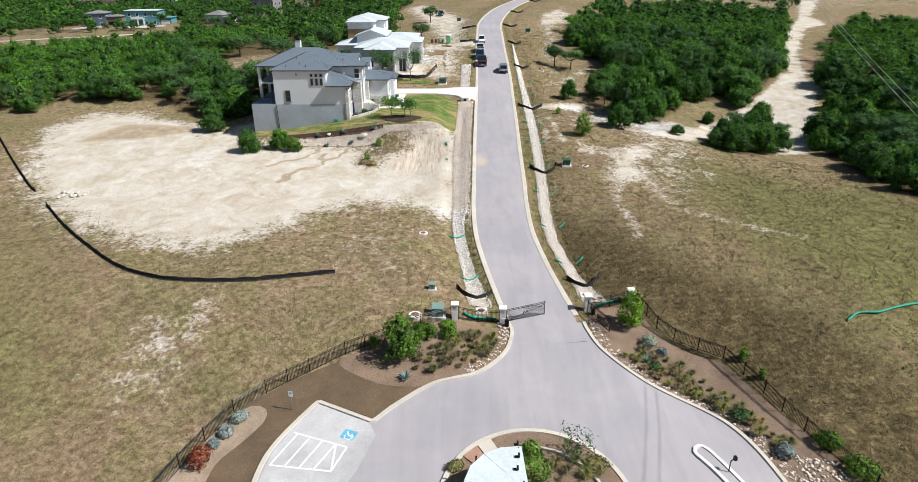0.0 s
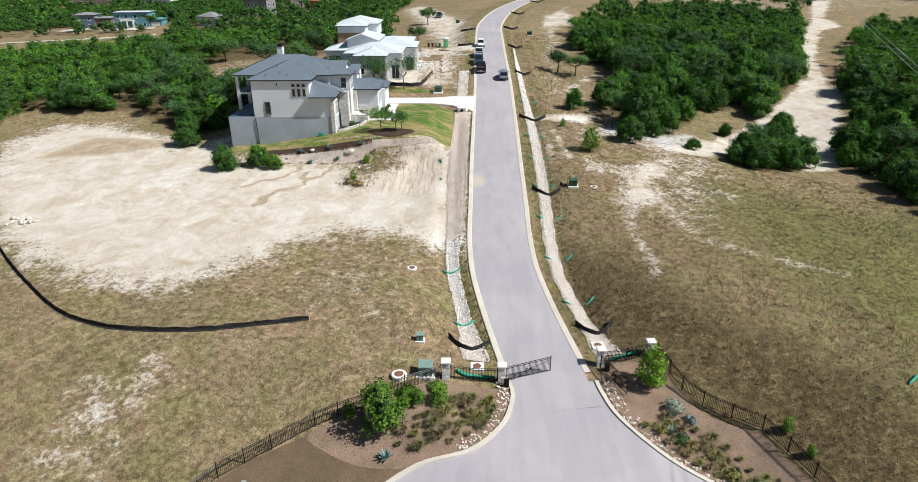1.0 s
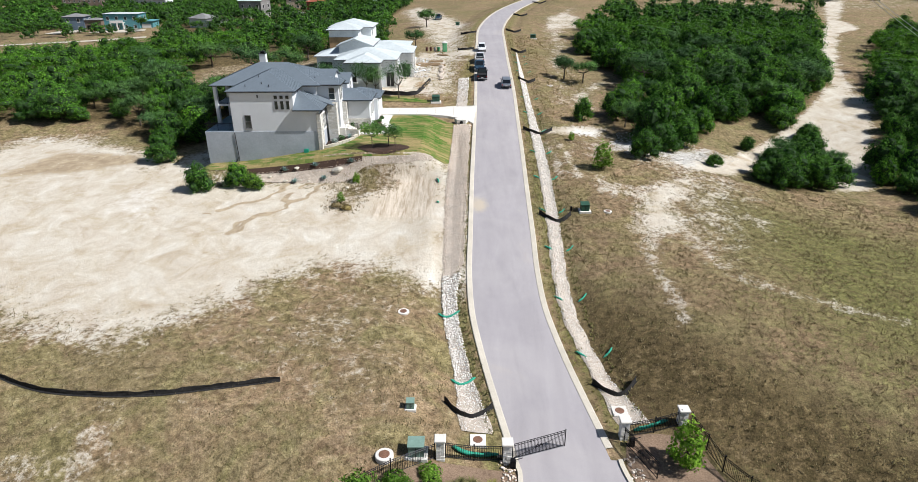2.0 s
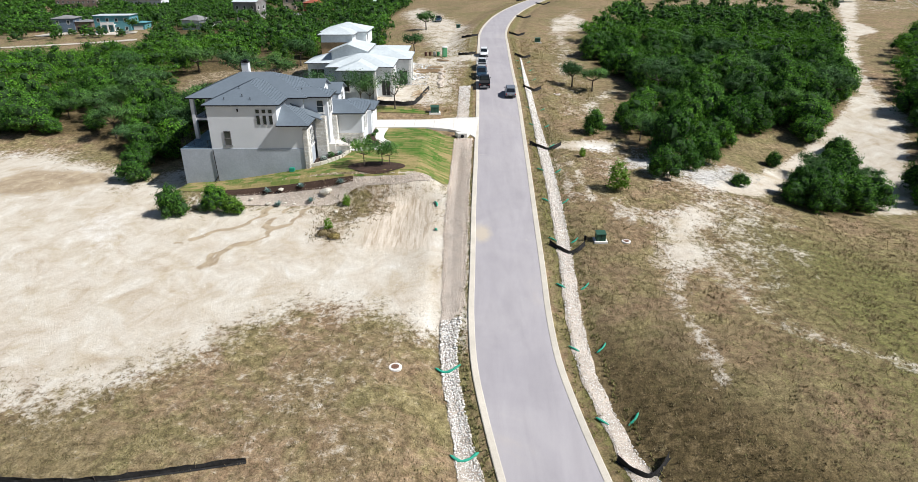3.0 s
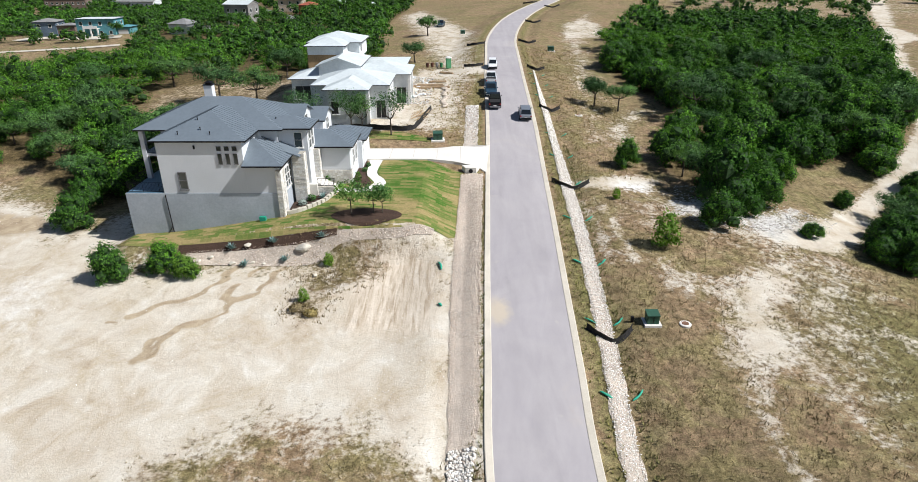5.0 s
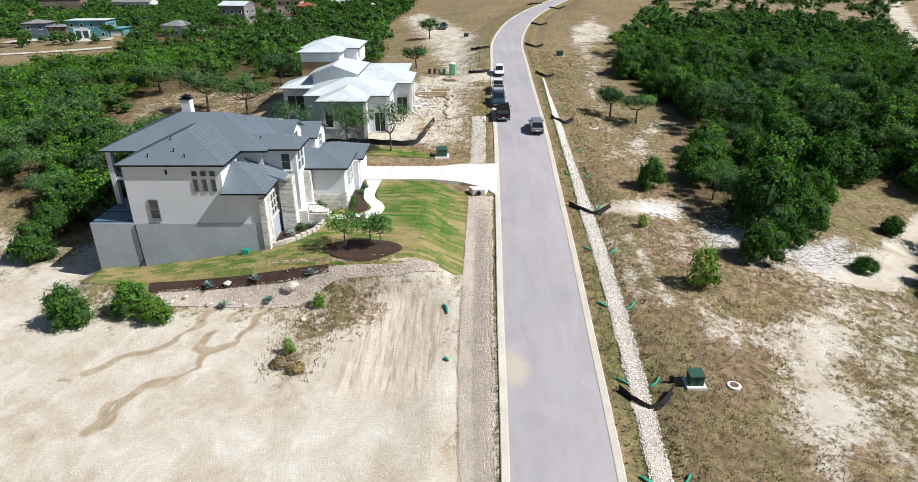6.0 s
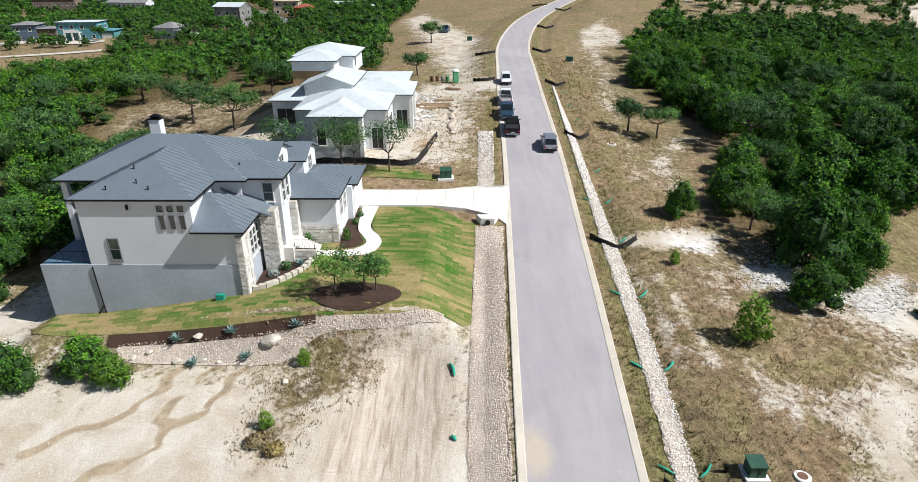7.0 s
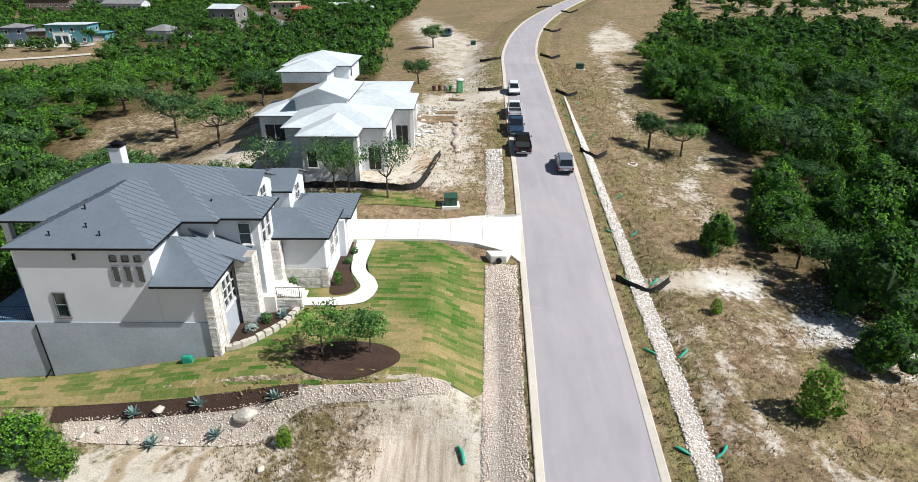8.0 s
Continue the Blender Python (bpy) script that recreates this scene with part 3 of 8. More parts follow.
def washes(x, y):
    """Tan runnels washed over the clearing, and a tan levelled patch."""
    out = 0.72 * reach(x, y, [(-62, 115), (-49, 113), (-45.5, 109), (-55, 104), (-66, 102)], 2.0)
    out = np.maximum(out, 0.9 * reach(x, y, FAR_CLEAR, 3.0))
    for line in RUNNELS:
        across = 0.32 + 0.14 * np.sin(x * 1.3 + y * 0.7) + 0.1 * np.sin(x * 3.1 - y * 2.3)
        near = near_line(x + 0.22 * np.sin(y * 2.3), y + 0.22 * np.sin(x * 1.9), line, 1.0)
        out = np.maximum(out, 0.78 * np.clip(near ** (1.0 / across ** 1.2), 0, 1))
    return np.clip(out, 0, 1)


def ground_sheet():
    xs = np.unique(np.concatenate([np.linspace(-2600, -220, 14), np.arange(-220, -84, 4.0), np.arange(-84, -33, 0.75), np.arange(-33, -7, 0.3), np.arange(-7, 70, 0.75), np.arange(70, 220, 4.0), np.linspace(220, 2600, 14)]))
    ys = np.unique(np.concatenate([np.linspace(-900, -20, 8), np.arange(-20, 26, 3.0), np.arange(26, 84.5, 0.75), np.arange(84.5, 103, 0.3), np.arange(103, 150, 0.75), np.arange(150, 420, 3.0), np.linspace(420, 3200, 16)]))
    gx, gy = np.meshgrid(xs, ys)
    z = ground(gx, gy)
    # fine unevenness of the open ground, none beside paving
    far = ease(np.abs(gx - glide(gy, ROAD_X)), 9, 16) * ease(gy, 56, 62)
    wob = 0.03 * np.sin(gx * 0.9 + 1.7 * np.sin(gy * 0.41)) * np.sin(gy * 0.8 + 1.3 * np.sin(gx * 0.37)) + 0.018 * np.sin(gx * 2.3 + gy * 1.1) * np.sin(gy * 1.9 - gx * 0.7)
    yard = ((gx > -40) & (gx < 0) & (gy > 100) & (gy < 170)).astype(float)
    z = z + wob * far * (1 - yard)
    verts = np.stack([gx.ravel(), gy.ravel(), z.ravel()], 1)
    w = len(xs)
    i = (np.arange(len(ys) - 1)[:, None] * w + np.arange(w - 1)[None]).ravel()
    faces = np.stack([i, i + 1, i + 1 + w, i + w], 1)
    me = bpy.data.meshes.new("ground")
    me.vertices.add(len(verts))
    me.vertices.foreach_set("co", verts.ravel())
    me.loops.add(faces.size)
    me.loops.foreach_set("vertex_index", faces.ravel())
    me.polygons.add(len(faces))
    me.polygons.foreach_set("loop_start", np.arange(0, faces.size, 4))
    me.update()
    bare, green, brown = zones(gx.ravel(), gy.ravel())
    col = np.stack([bare, green, brown, washes(gx.ravel(), gy.ravel())], 1).astype(np.float32)
    me.attributes.new("zone", "FLOAT_COLOR", "POINT").data.foreach_set("color", col.ravel())
    x, y = gx.ravel(), gy.ravel()
    white = np.maximum(0.62 * reach(x, y, WHITE_PATCHES[0], 4.5), 0.85 * reach(x, y, WHITE_PATCHES[1], 1.8))
    col = np.stack([white, reach(x, y, GRADED, 2.0), reach(x, y, ROCKY, 2.0), 0 * x], 1).astype(np.float32)
    me.attributes.new("earthwork", "FLOAT_COLOR", "POINT").data.foreach_set("color", col.ravel())
    me.materials.append(GROUND)
    me.shade_smooth()
    return tagged(new("ground", me), "dry grassy hillside with bare pale caliche clearings", "ground", kind="structure")


ground_sheet()

# ---- road and entrance court ----
HALF = 3.3


def road_strip(y0, y1, profile, step=1.0):
    """A strip along the street, from (offset, height) pairs across it."""
    ys = np.arange(y0, y1 + step / 2, step)
    bm = bmesh.new()
    rows = []
    cx = glide(ys, ROAD_X)
    for k, y in enumerate(ys):
        slope = float(glide(y + 0.5, ROAD_X) - glide(y - 0.5, ROAD_X))
        n = Vector((1, -slope)).normalized()
        rows.append([bm.verts.new((cx[k] + n.x * s, y + n.y * s, float(glide(y + n.y * s, ROAD_Z)) + u * (0.55 + 0.45 * float(ease(y, 50, 55))))) for s, u in profile])
    for a, b in zip(rows, rows[1:]):
        for k in range(len(profile) - 1):
            bm.faces.new((a[k], a[k + 1], b[k + 1], b[k]))
    return bm


thing("road", road_strip(50, 459, ((-HALF, 0.04), (-HALF / 2, 0.07), (0, 0.09), (HALF / 2, 0.07), (HALF, 0.04))), ASPHALT, "pale grey asphalt street running uphill", "road", kind="structure", smooth=True)
RIBBON = ((HALF - 0.02, 0.0), (HALF, 0.065), (HALF + 0.05, 0.08), (HALF + 0.5, 0.1), (HALF + 0.56, 0.07), (HALF + 0.58, -0.2))
for side in (-1, 1):
    thing("kerb", road_strip(54, 459, [(side * q, u) for q, u in RIBBON][::side]), CONCRETE, "pale concrete ribbon kerb along the street", "kerb", kind="structure")

COURT_W = curve_through([(4.95, 53.5), (5.2, 51.7), (4.2, 48.6), (1.6, 45.8), (-2.3, 44.4), (-5.2, 42.2), (-6.9, 40.3)], 0.7)
STALL = [(-7.2, 40.2), (-11.9, 42.4)] + curve_through([(-12.2, 42.0), (-13.5, 39.6), (-14.6, 36.7), (-14.9, 33.5), (-14.6, 27), (-12, 16), (-6, 8)], 0.8)
COURT_E = curve_through([(12.55, 53.5), (12.7, 52.3), (13.7, 49.3), (16.6, 45.7), (20.7, 42.5), (22.7, 39.7), (24.0, 35.1), (24.6, 29), (23, 16), (18, 8)], 0.7)
thing("paved_court", draped(COURT_W + STALL + COURT_E[::-1], 0.05, 1.2), ASPHALT, "pale grey asphalt entrance court outside the gate", "road", kind="structure", smooth=True)
for line in (COURT_W + STALL[:2], STALL[1:], COURT_E):
    thing("kerb", kerb_strip(line, 0.36, -0.1, 0.17), CONCRETE, "pale concrete kerb round the entrance court", "kerb", kind="structure")

thing("stall_paving", draped([(-7.3, 40.0), (-11.8, 42.15), (-13.3, 39.6), (-14.35, 36.7), (-14.65, 33.2), (-9.2, 31.5), (-7.6, 35), (-6.6, 38.6)], 0.058, 1.0), STALL_PAVE, "dusty pale paving of the parking stall", "parking stall", kind="structure")
# parking marks
def painted(bm, a, b, width, up=0.066):
    a, b = Vector(a), Vector(b)
    n = max(2, int((b - a).length / 0.5))
    side = Vector(((b - a).y, -(b - a).x)).normalized() * width / 2
    rows = []
    for k in range(n + 1):
        p = a.lerp(b, k / n)
        rows.append([bm.verts.new((*(p + side * s), height(*(p + side * s)) + up)) for s in (-1, 1)])
    for p, q in zip(rows, rows[1:]):
        bm.faces.new((p[0], p[1], q[1], q[0]))


STALL_A, STALL_B, STALL_C, STALL_D = Vector((-13.2, 38.9)), Vector((-8.7, 37.3)), Vector((-9.5, 34.9)), Vector((-14.2, 35.5))
for a, b in [(STALL_A, STALL_B), (STALL_B, STALL_C), (STALL_C, STALL_D)] + [(STALL_A.lerp(STALL_B, k / 4.2 + 0.08), STALL_D.lerp(STALL_C, k / 4.2)) for k in range(4)] + [(STALL_B.lerp(STALL_A, 0.2), STALL_C)]:
    bm = bmesh.new()
    painted(bm, a, b, 0.16, 0.072)
    thing("parking_line", bm, LINE_PAINT, "white painted line of the parking aisle", "parking line", "parking aisle lines", kind="structure")
bm = bmesh.new()
painted(bm, (-9.3, 38.85), (-8.2, 38.45), 1.0, 0.07)
mark = thing("parking_symbol", bm, BLUE_PAINT, "blue painted accessible parking square on asphalt", "road marking", kind="structure")
bm = bmesh.new()
painted(bm, (-8.9, 39.0), (-8.75, 38.5), 0.14, 0.078)
painted(bm, (-8.75, 38.55), (-8.35, 38.4), 0.13, 0.078)
for k in range(9):
    a, b = 2.6 + k * 0.5, 3.1 + k * 0.5
    painted(bm, (-8.75 + 0.33 * math.cos(a), 38.45 + 0.33 * math.sin(a)), (-8.75 + 0.33 * math.cos(b), 38.45 + 0.33 * math.sin(b)), 0.1, 0.078)
part("figure_strokes", bm, LINE_PAINT, mark, "white paint")

# round island
RING = [(5.5 + 6.9 * math.cos(a), 31.9 + 7.1 * math.sin(a)) for a in np.linspace(0, 2 * math.pi, 64, endpoint=False)]
INNER = [(5.7 + 5.0 * math.cos(a), 31.2 + 5.9 * math.sin(a)) for a in np.linspace(0, 2 * math.pi, 48, endpoint=False)]
thing("island_bed", draped([(5.5 + (x - 5.5) * 0.98, 31.9 + (y - 31.9) * 0.98) for x, y in RING], 0.13, 1.0), BED_SOIL, "brown planting soil of the round island", "planting bed", kind="structure")
thing("kerb", kerb_strip(RING, 0.4, -0.1, 0.2, True), CONCRETE, "pale concrete kerb round the island", "kerb", kind="structure")
thing("kerb", kerb_strip(INNER, 0.22, 0.05, 0.32, True), CONCRETE, "low pale stone edging inside the island", "edging", kind="structure")
bm = bmesh.new()
prism(bm, [(0.3, 36.3), (1.35, 37.35), (1.9, 36.4), (1.0, 35.6)], height(1, 36.4) + 0.1, height(1, 36.4) + 0.2)
thing("landing", bm, surface("salmon_pavers", (0.35, 0.2, 0.14), (0.5, 0.3, 0.22), 9, 1), "salmon paved landing in the island kerb", "landing", kind="structure")
bm = bmesh.new()
prism(bm, [(1.45, 37.45), (2.5, 38.1), (3.0, 37.0), (2.0, 36.4)], height(2, 37) + 0.1, height(2, 37) + 0.19)
thing("landing", bm, CONCRETE, "grey paved landing in the island kerb", "landing", kind="structure")
# fan-shaped shelter roof
shelter = empty("shelter", (2.8, 31.6, height(2.8, 31.6)), "white metal fan-shaped shelter roof on slim posts", "shelter")
base = height(2.8, 33.5)
fan = [(4.7 + r * math.cos(a), 30.6 + r * math.sin(a)) for a in (radians(92), radians(112), radians(132), radians(152), radians(172), radians(192)) for r in (0.6, 4.4)]
for k in range(5):
    bm = bmesh.new()
    a, b = fan[2 * k:2 * k + 2], fan[2 * k + 2:2 * k + 4]
    prism(bm, [a[0], a[1], b[1], b[0]], base + 2.5, base + 2.58)
    for v in bm.verts:
        v.co.z += 0.13 * (v.co.x - 4) * (-1 if k % 2 else -0.9)
    part("roof_panel", bm, surface("white_panel", (0.5, 0.56, 0.57), (0.6, 0.65, 0.66), 4, 0.5, 0.5, stain=0.12) if k == 0 else bpy.data.materials["white_panel"], shelter)
for x, y in ((1.2, 33.6), (0.6, 31.4), (4.3, 34.8), (4.4, 31.6)):
    bm = bmesh.new()
    tube(bm, (x, y, base), (x, y, base + 2.55 + 0.12 * max(0, 4 - x)), 0.06)
    part("post", bm, DARK_METAL, shelter)
for x, y in ((4.2, 35.0), (4.2, 33.8), (4.0, 32.6)):
    bm = bmesh.new()
    box(bm, x - 0.22, x + 0.12, y - 0.1, y + 0.1, base + 2.62, base + 2.7)
    box(bm, x - 0.02, x + 0.12, y - 0.1, y + 0.1, base + 2.7, base + 2.95)
    part("bracket", rounded(bm, 0.015), DARK_METAL, shelter)

# keypad median
MED = curve_through([(18.2, 36.9), (18.7, 37.6), (19.3, 37.4), (20.1, 35.8), (21.2, 33.2), (22.3, 30.4), (21.4, 30), (20.2, 32.7), (19.0, 35.4)], 0.4, True)
thing("median", draped(MED, 0.12, 0.8), ASPHALT, "narrow concrete median in the entrance court", "median", kind="structure")
thing("kerb", kerb_strip(MED, 0.3, -0.1, 0.21, True), PALE_CONCRETE, "white kerb round the narrow median", "kerb", kind="structure")
keypad = empty("keypad_post", (20.1, 35.1, height(20.1, 35.1) + 0.16), "black gooseneck gate keypad post", "keypad post")
k = keypad.location
bm = bmesh.new()
tube(bm, k, k + Vector((0, 0, 1.05)), 0.04)
tube(bm, k + Vector((0, 0, 1.03)), k + Vector((0.28, 0.05, 1.22)), 0.04)
part("gooseneck", bm, DARK_METAL, keypad)
bm = bmesh.new()
box(bm, k.x + 0.2, k.x + 0.42, k.y - 0.1, k.y + 0.2, k.z + 1.08, k.z + 1.4)
part("keypad", rounded(bm, 0.02), DARK_METAL, keypad)

# ---- planting beds and lawns by the gate ----
BED_W = curve_through([(4.6, 52.4), (4.9, 51.4), (3.95, 48.8), (1.4, 46.0), (-2.3, 44.7), (-3.5, 44.1), (-6.5, 44.3), (-9.2, 45.4), (-10.8, 46.9), (-7, 49.0), (-3.7, 50.9), (-0.4, 52.5)], 0.6, True)
thing("planting_bed", draped(BED_W, 0.06, 0.8), BED_SOIL, "brown soil bed with clumps of dry ornamental grass", "planting bed", kind="structure")
TURF_W = [(-3.5, 44.1), (-5.4, 42.3), (-7.0, 40.5), (-11.8, 42.65), (-12.4, 42.2), (-13.7, 39.7), (-14.9, 36.7), (-15.2, 33), (-18, 30), (-22, 33.6), (-20.0, 38), (-18.2, 41.9), (-14.9, 44.7), (-10.8, 46.9), (-9.2, 45.4), (-6.5, 44.3)]
thing("turf", draped(TURF_W, 0.04, 0.9), TURF_DRY, "dark brown dormant turf beside the parking stall", "turf", kind="structure")
BED_SW = curve_through([(-17.5, 41.9), (-16.2, 41.6), (-15.9, 40.2), (-17.0, 37.8), (-18.3, 35.5), (-18.8, 32), (-21.8, 33), (-20.0, 37.8), (-18.9, 40.4)], 0.6, True)
thing("planting_bed", draped(BED_SW, 0.075, 0.8), surface("tan_soil", (0.3, 0.22, 0.15), (0.44, 0.34, 0.25), 8, 0.5, 0.95, bump=0.6, dist=0.04), "tan soil bed with silver shrubs along the fence", "planting bed", kind="structure")
BED_E = curve_through([(13.0, 53.4), (13.1, 52.3), (14.0, 49.5), (16.8, 46.0), (20.9, 42.8), (23.0, 39.9), (24.3, 35.1), (24.8, 30), (31, 31), (28.6, 37.4), (26.7, 42), (25.2, 46.2), (24.3, 48.1), (20.4, 50.7), (17.7, 55.2), (14.0, 55.8)], 0.7, True)
thing("planting_bed", draped(BED_E, 0.06, 0.8), BED_SOIL, "brown soil bed with shrubs below the iron fence", "planting bed", kind="structure")

# ---- gravel swales, lawns, driveway and walk of the finished house ----
def swale(side0, side1, y0, y1, up):
    ys = np.arange(y0, y1 + 0.4, 0.8)
    bm = bmesh.new()
    rows = []
    for i, y in enumerate(ys):
        c = float(glide(y, ROAD_X))
        rows.append([])
        for k in range(6):
            s = side0(y) + (side1(y) - side0(y)) * k / 5
            s += (0.12 * math.sin(y * 1.7 + k) if k in (0, 5) else 0)
            rows[-1].append(bm.verts.new((c + s, y, height(c + s, y) + (up if 0 < k < 5 else 0.03))))
    for a, b in zip(rows, rows[1:]):
        for k in range(5):
            bm.faces.new((a[k], a[k + 1], b[k + 1], b[k]))
    return bm


def west_out(y):
    return -6.4 - 0.55 * float(ease(y, 76, 96)) - 0.7 * float(ease(-y, -64, -56))


def west_in(y):
    return -5.0 + 0.8 * float(ease(y, 72, 80)) + 0.4 * float(ease(-y, -64, -56))


def east_shift(y):
    return 0.35 * math.sin(y * 0.08) - 0.38 * float(ease(y, 62, 72)) * float(ease(-y, -128, -110))


def east_in(y):
    return 5.55 + east_shift(y)


def east_out(y):
    return 7.1 + 0.9 * float(ease(-y, -64, -57)) + east_shift(y) - 0.5 * float(ease(y, 112, 135)) - 0.85 * float(ease(y, 138, 172))


thing("gravel_swale", swale(west_out, west_in, 56, 119.5, 0.1), GRAVEL_BED, "pale river-stone drainage swale beside the street", "swale", kind="structure")
thing("gravel_swale", swale(west_out, lambda y: -5.0, 128, 146, 0.08), GRAVEL_BED, "pale river-stone drainage swale beside the street", "swale", kind="structure")
thing("gravel_swale", swale(east_in, east_out, 57, 172, 0.1), GRAVEL_BED, "pale river-stone drainage swale beside the street", "swale", kind="structure")


def lawn_material():
    m, t, b = nodes_of("sod_lawn", 0.95, 0, 0.1)
    at = t.nodes.new("ShaderNodeTexCoord").outputs["Object"]
    mapped = node(t, "ShaderNodeMapping", Rotation=(0, 0, 0.03))
    t.links.new(at, mapped.inputs[0])
    v = node(t, "ShaderNodeTexBrick", Scale=1.0, Color1=(0, 0, 0, 1), Color2=(1, 1, 1, 1), Mortar=(0.1, 0.1, 0.1, 1))
    v.inputs["Mortar Size"].default_value = 0.015
    v.inputs["Brick Width"].default_value = 1.25
    v.inputs["Row Height"].default_value = 0.46
    t.links.new(mapped.outputs[0], v.inputs["Vector"])
    s = t.nodes.new("ShaderNodeSeparateColor")
    t.links.new(v.outputs["Color"], s.inputs[0])
    broad = noise_of(t, 0.22, 5, 0.6, at)
    fine = noise_of(t, 7, 6, 0.7, at)
    # watered in the middle, straw towards the swale and the bank
    squash = node(t, "ShaderNodeMapping", Scale=(1.0, 0.62, 0.0))
    t.links.new(at, squash.inputs[0])
    far = t.nodes.new("ShaderNodeVectorMath")
    far.operation = "DISTANCE"
    t.links.new(squash.outputs[0], far.inputs[0])
    far.inputs[1].default_value = (-6.0, 116.5 * 0.62, 0)
    wet = sums(t, "SUBTRACT", 0.2, sums(t, "MULTIPLY", far.outputs["Value"], 0.048))
    wet = sums(t, "MAXIMUM", wet, -0.04)
    k = sums(t, "ADD", sums(t, "MULTIPLY", s.outputs[0], 0.38), sums(t, "ADD", broad, wet))
    c = ramp(t, k, ((0.46, (0.33, 0.26, 0.12)), (0.6, (0.23, 0.215, 0.08)), (0.72, (0.14, 0.18, 0.048)), (0.92, (0.06, 0.145, 0.022))))
    c = mixed(t, 1.0, c, ramp(t, fine, ((0.3, grey(0.65)), (0.7, grey(1.15)))), "MULTIPLY")
    t.links.new(c, b.inputs["Base Color"])
    bumped(t, b, fine, 0.6, 0.05)
    return m


LAWN = lawn_material()
LAWN_EDGE = curve_through([(-37, 104.8), (-35, 102.9), (-30, 102.5), (-22, 102.3), (-17, 102.4), (-12.7, 102.6)], 0.8) + curve_through([(-9.5, 102.5), (-6.2, 102.6), (-3.0, 103.1), (-0.75, 103.4), (-0.5, 110), (0.1, 119.8)], 0.8) + curve_through([(-4.5, 122.9), (-10.2, 122.9), (-10.2, 117.2), (-8.9, 114.6), (-9.6, 111.6), (-14.0, 111.2), (-15.8, 107.5), (-18.6, 106.2)], 0.8) + [(-18.6, 105.6), (-35.3, 105.6)]
thing("lawn", draped(LAWN_EDGE, 0.06, 0.8), LAWN, "patchy green and straw sod lawn round the house", "lawn", kind="structure")
VERGE_LAWN = curve_through([(-19.5, 130.5), (-14, 130.5), (-8.6, 130.2), (-4, 129.6), (-5.5, 131.2), (-10.6, 133.0), (-19.7, 132.8)], 0.8, True)
thing("lawn", draped(VERGE_LAWN, 0.07, 0.8), LAWN, "strip of green lawn beyond the driveway", "lawn", kind="structure")
DRIVE = [(3.85, 128.6), (3.5, 127.2), (-1, 128.4), (-8.5, 129.9), (-15.5, 130.2), (-15.5, 122.8), (-12.4, 122.8), (-10.2, 122.9), (-4.5, 122.9), (-1.0, 122.6), (2.0, 121.4), (3.1, 119.6)]


def drive_level(x, y):
    r = glide(y, ROAD_Z) + 0.02
    p = 9.25 + 0 * y
    k = ease(-x, -3.2, 6)
    return r * (1 - k) + p * k


bm = draped(DRIVE, 0.1, 1.0, drive_level)
bmesh.ops.recalc_face_normals(bm, faces=bm.faces)
skirt = bmesh.ops.extrude_face_region(bm, geom=bm.faces[:])
for v in [g for g in skirt["geom"] if isinstance(g, bmesh.types.BMVert)]:
    v.co.z -= 1.2
thing("driveway", bm, PALE_CONCRETE, "wide pale concrete driveway to the garage", "driveway", kind="structure")
WALK = curve_through([(-10.3, 122.85), (-10.4, 117.5), (-9.3, 115.2), (-8.9, 113.6), (-9.7, 111.8), (-12, 111.3), (-15.2, 111.4)], 0.5) + curve_through([(-15.3, 112.5), (-12, 112.4), (-10.9, 112.9), (-10.3, 113.9), (-10.9, 115.3), (-11.6, 117.2), (-12.0, 122.85)], 0.5)
thing("front_walk", draped(WALK, 0.13, 0.7), PALE_CONCRETE, "curved pale concrete walk to the front steps", "walkway", kind="structure")
BED_WALK = curve_through([(-12.3, 122.6), (-11.8, 117.4), (-11.1, 115.3), (-10.6, 113.9), (-11.2, 113.0), (-12.4, 112.8), (-12.8, 114), (-13, 118), (-13.2, 122.4)], 0.5, True)
thing("planting_bed", draped(BED_WALK, 0.1, 0.6), MULCH, "dark mulch bed between walk and garage", "planting bed", kind="structure")
BED_FRONT = [(-18.6, 106.6), (-17.6, 107.0), (-16.2, 108.0), (-15.0, 109.4), (-14.6, 110.9), (-16.8, 110.9), (-17.9, 109.6), (-18.7, 109.5)]
thing("planting_bed", draped(BED_FRONT, 0.22, 0.6), MULCH, "dark mulch bed below the front windows", "planting bed", kind="structure")
OVAL = [(-9.9 + 3.7 * math.cos(a), 104.7 + 1.95 * math.sin(a)) for a in np.linspace(0, 2 * math.pi, 40, endpoint=False)]
thing("planting_bed", draped(OVAL, 0.1, 0.6), MULCH, "dark oval mulch bed round two small oaks", "planting bed", kind="structure")
STRIP = [(-29, 102.4), (-22, 102.25), (-17, 102.35), (-12.7, 102.6), (-12.6, 102.2), (-16.8, 101.75), (-22.6, 101.6), (-29, 101.6)]
thing("planting_bed", draped(STRIP, 0.09, 0.5), MULCH, "dark mulch strip with agaves below the lawn", "planting bed", kind="structure")
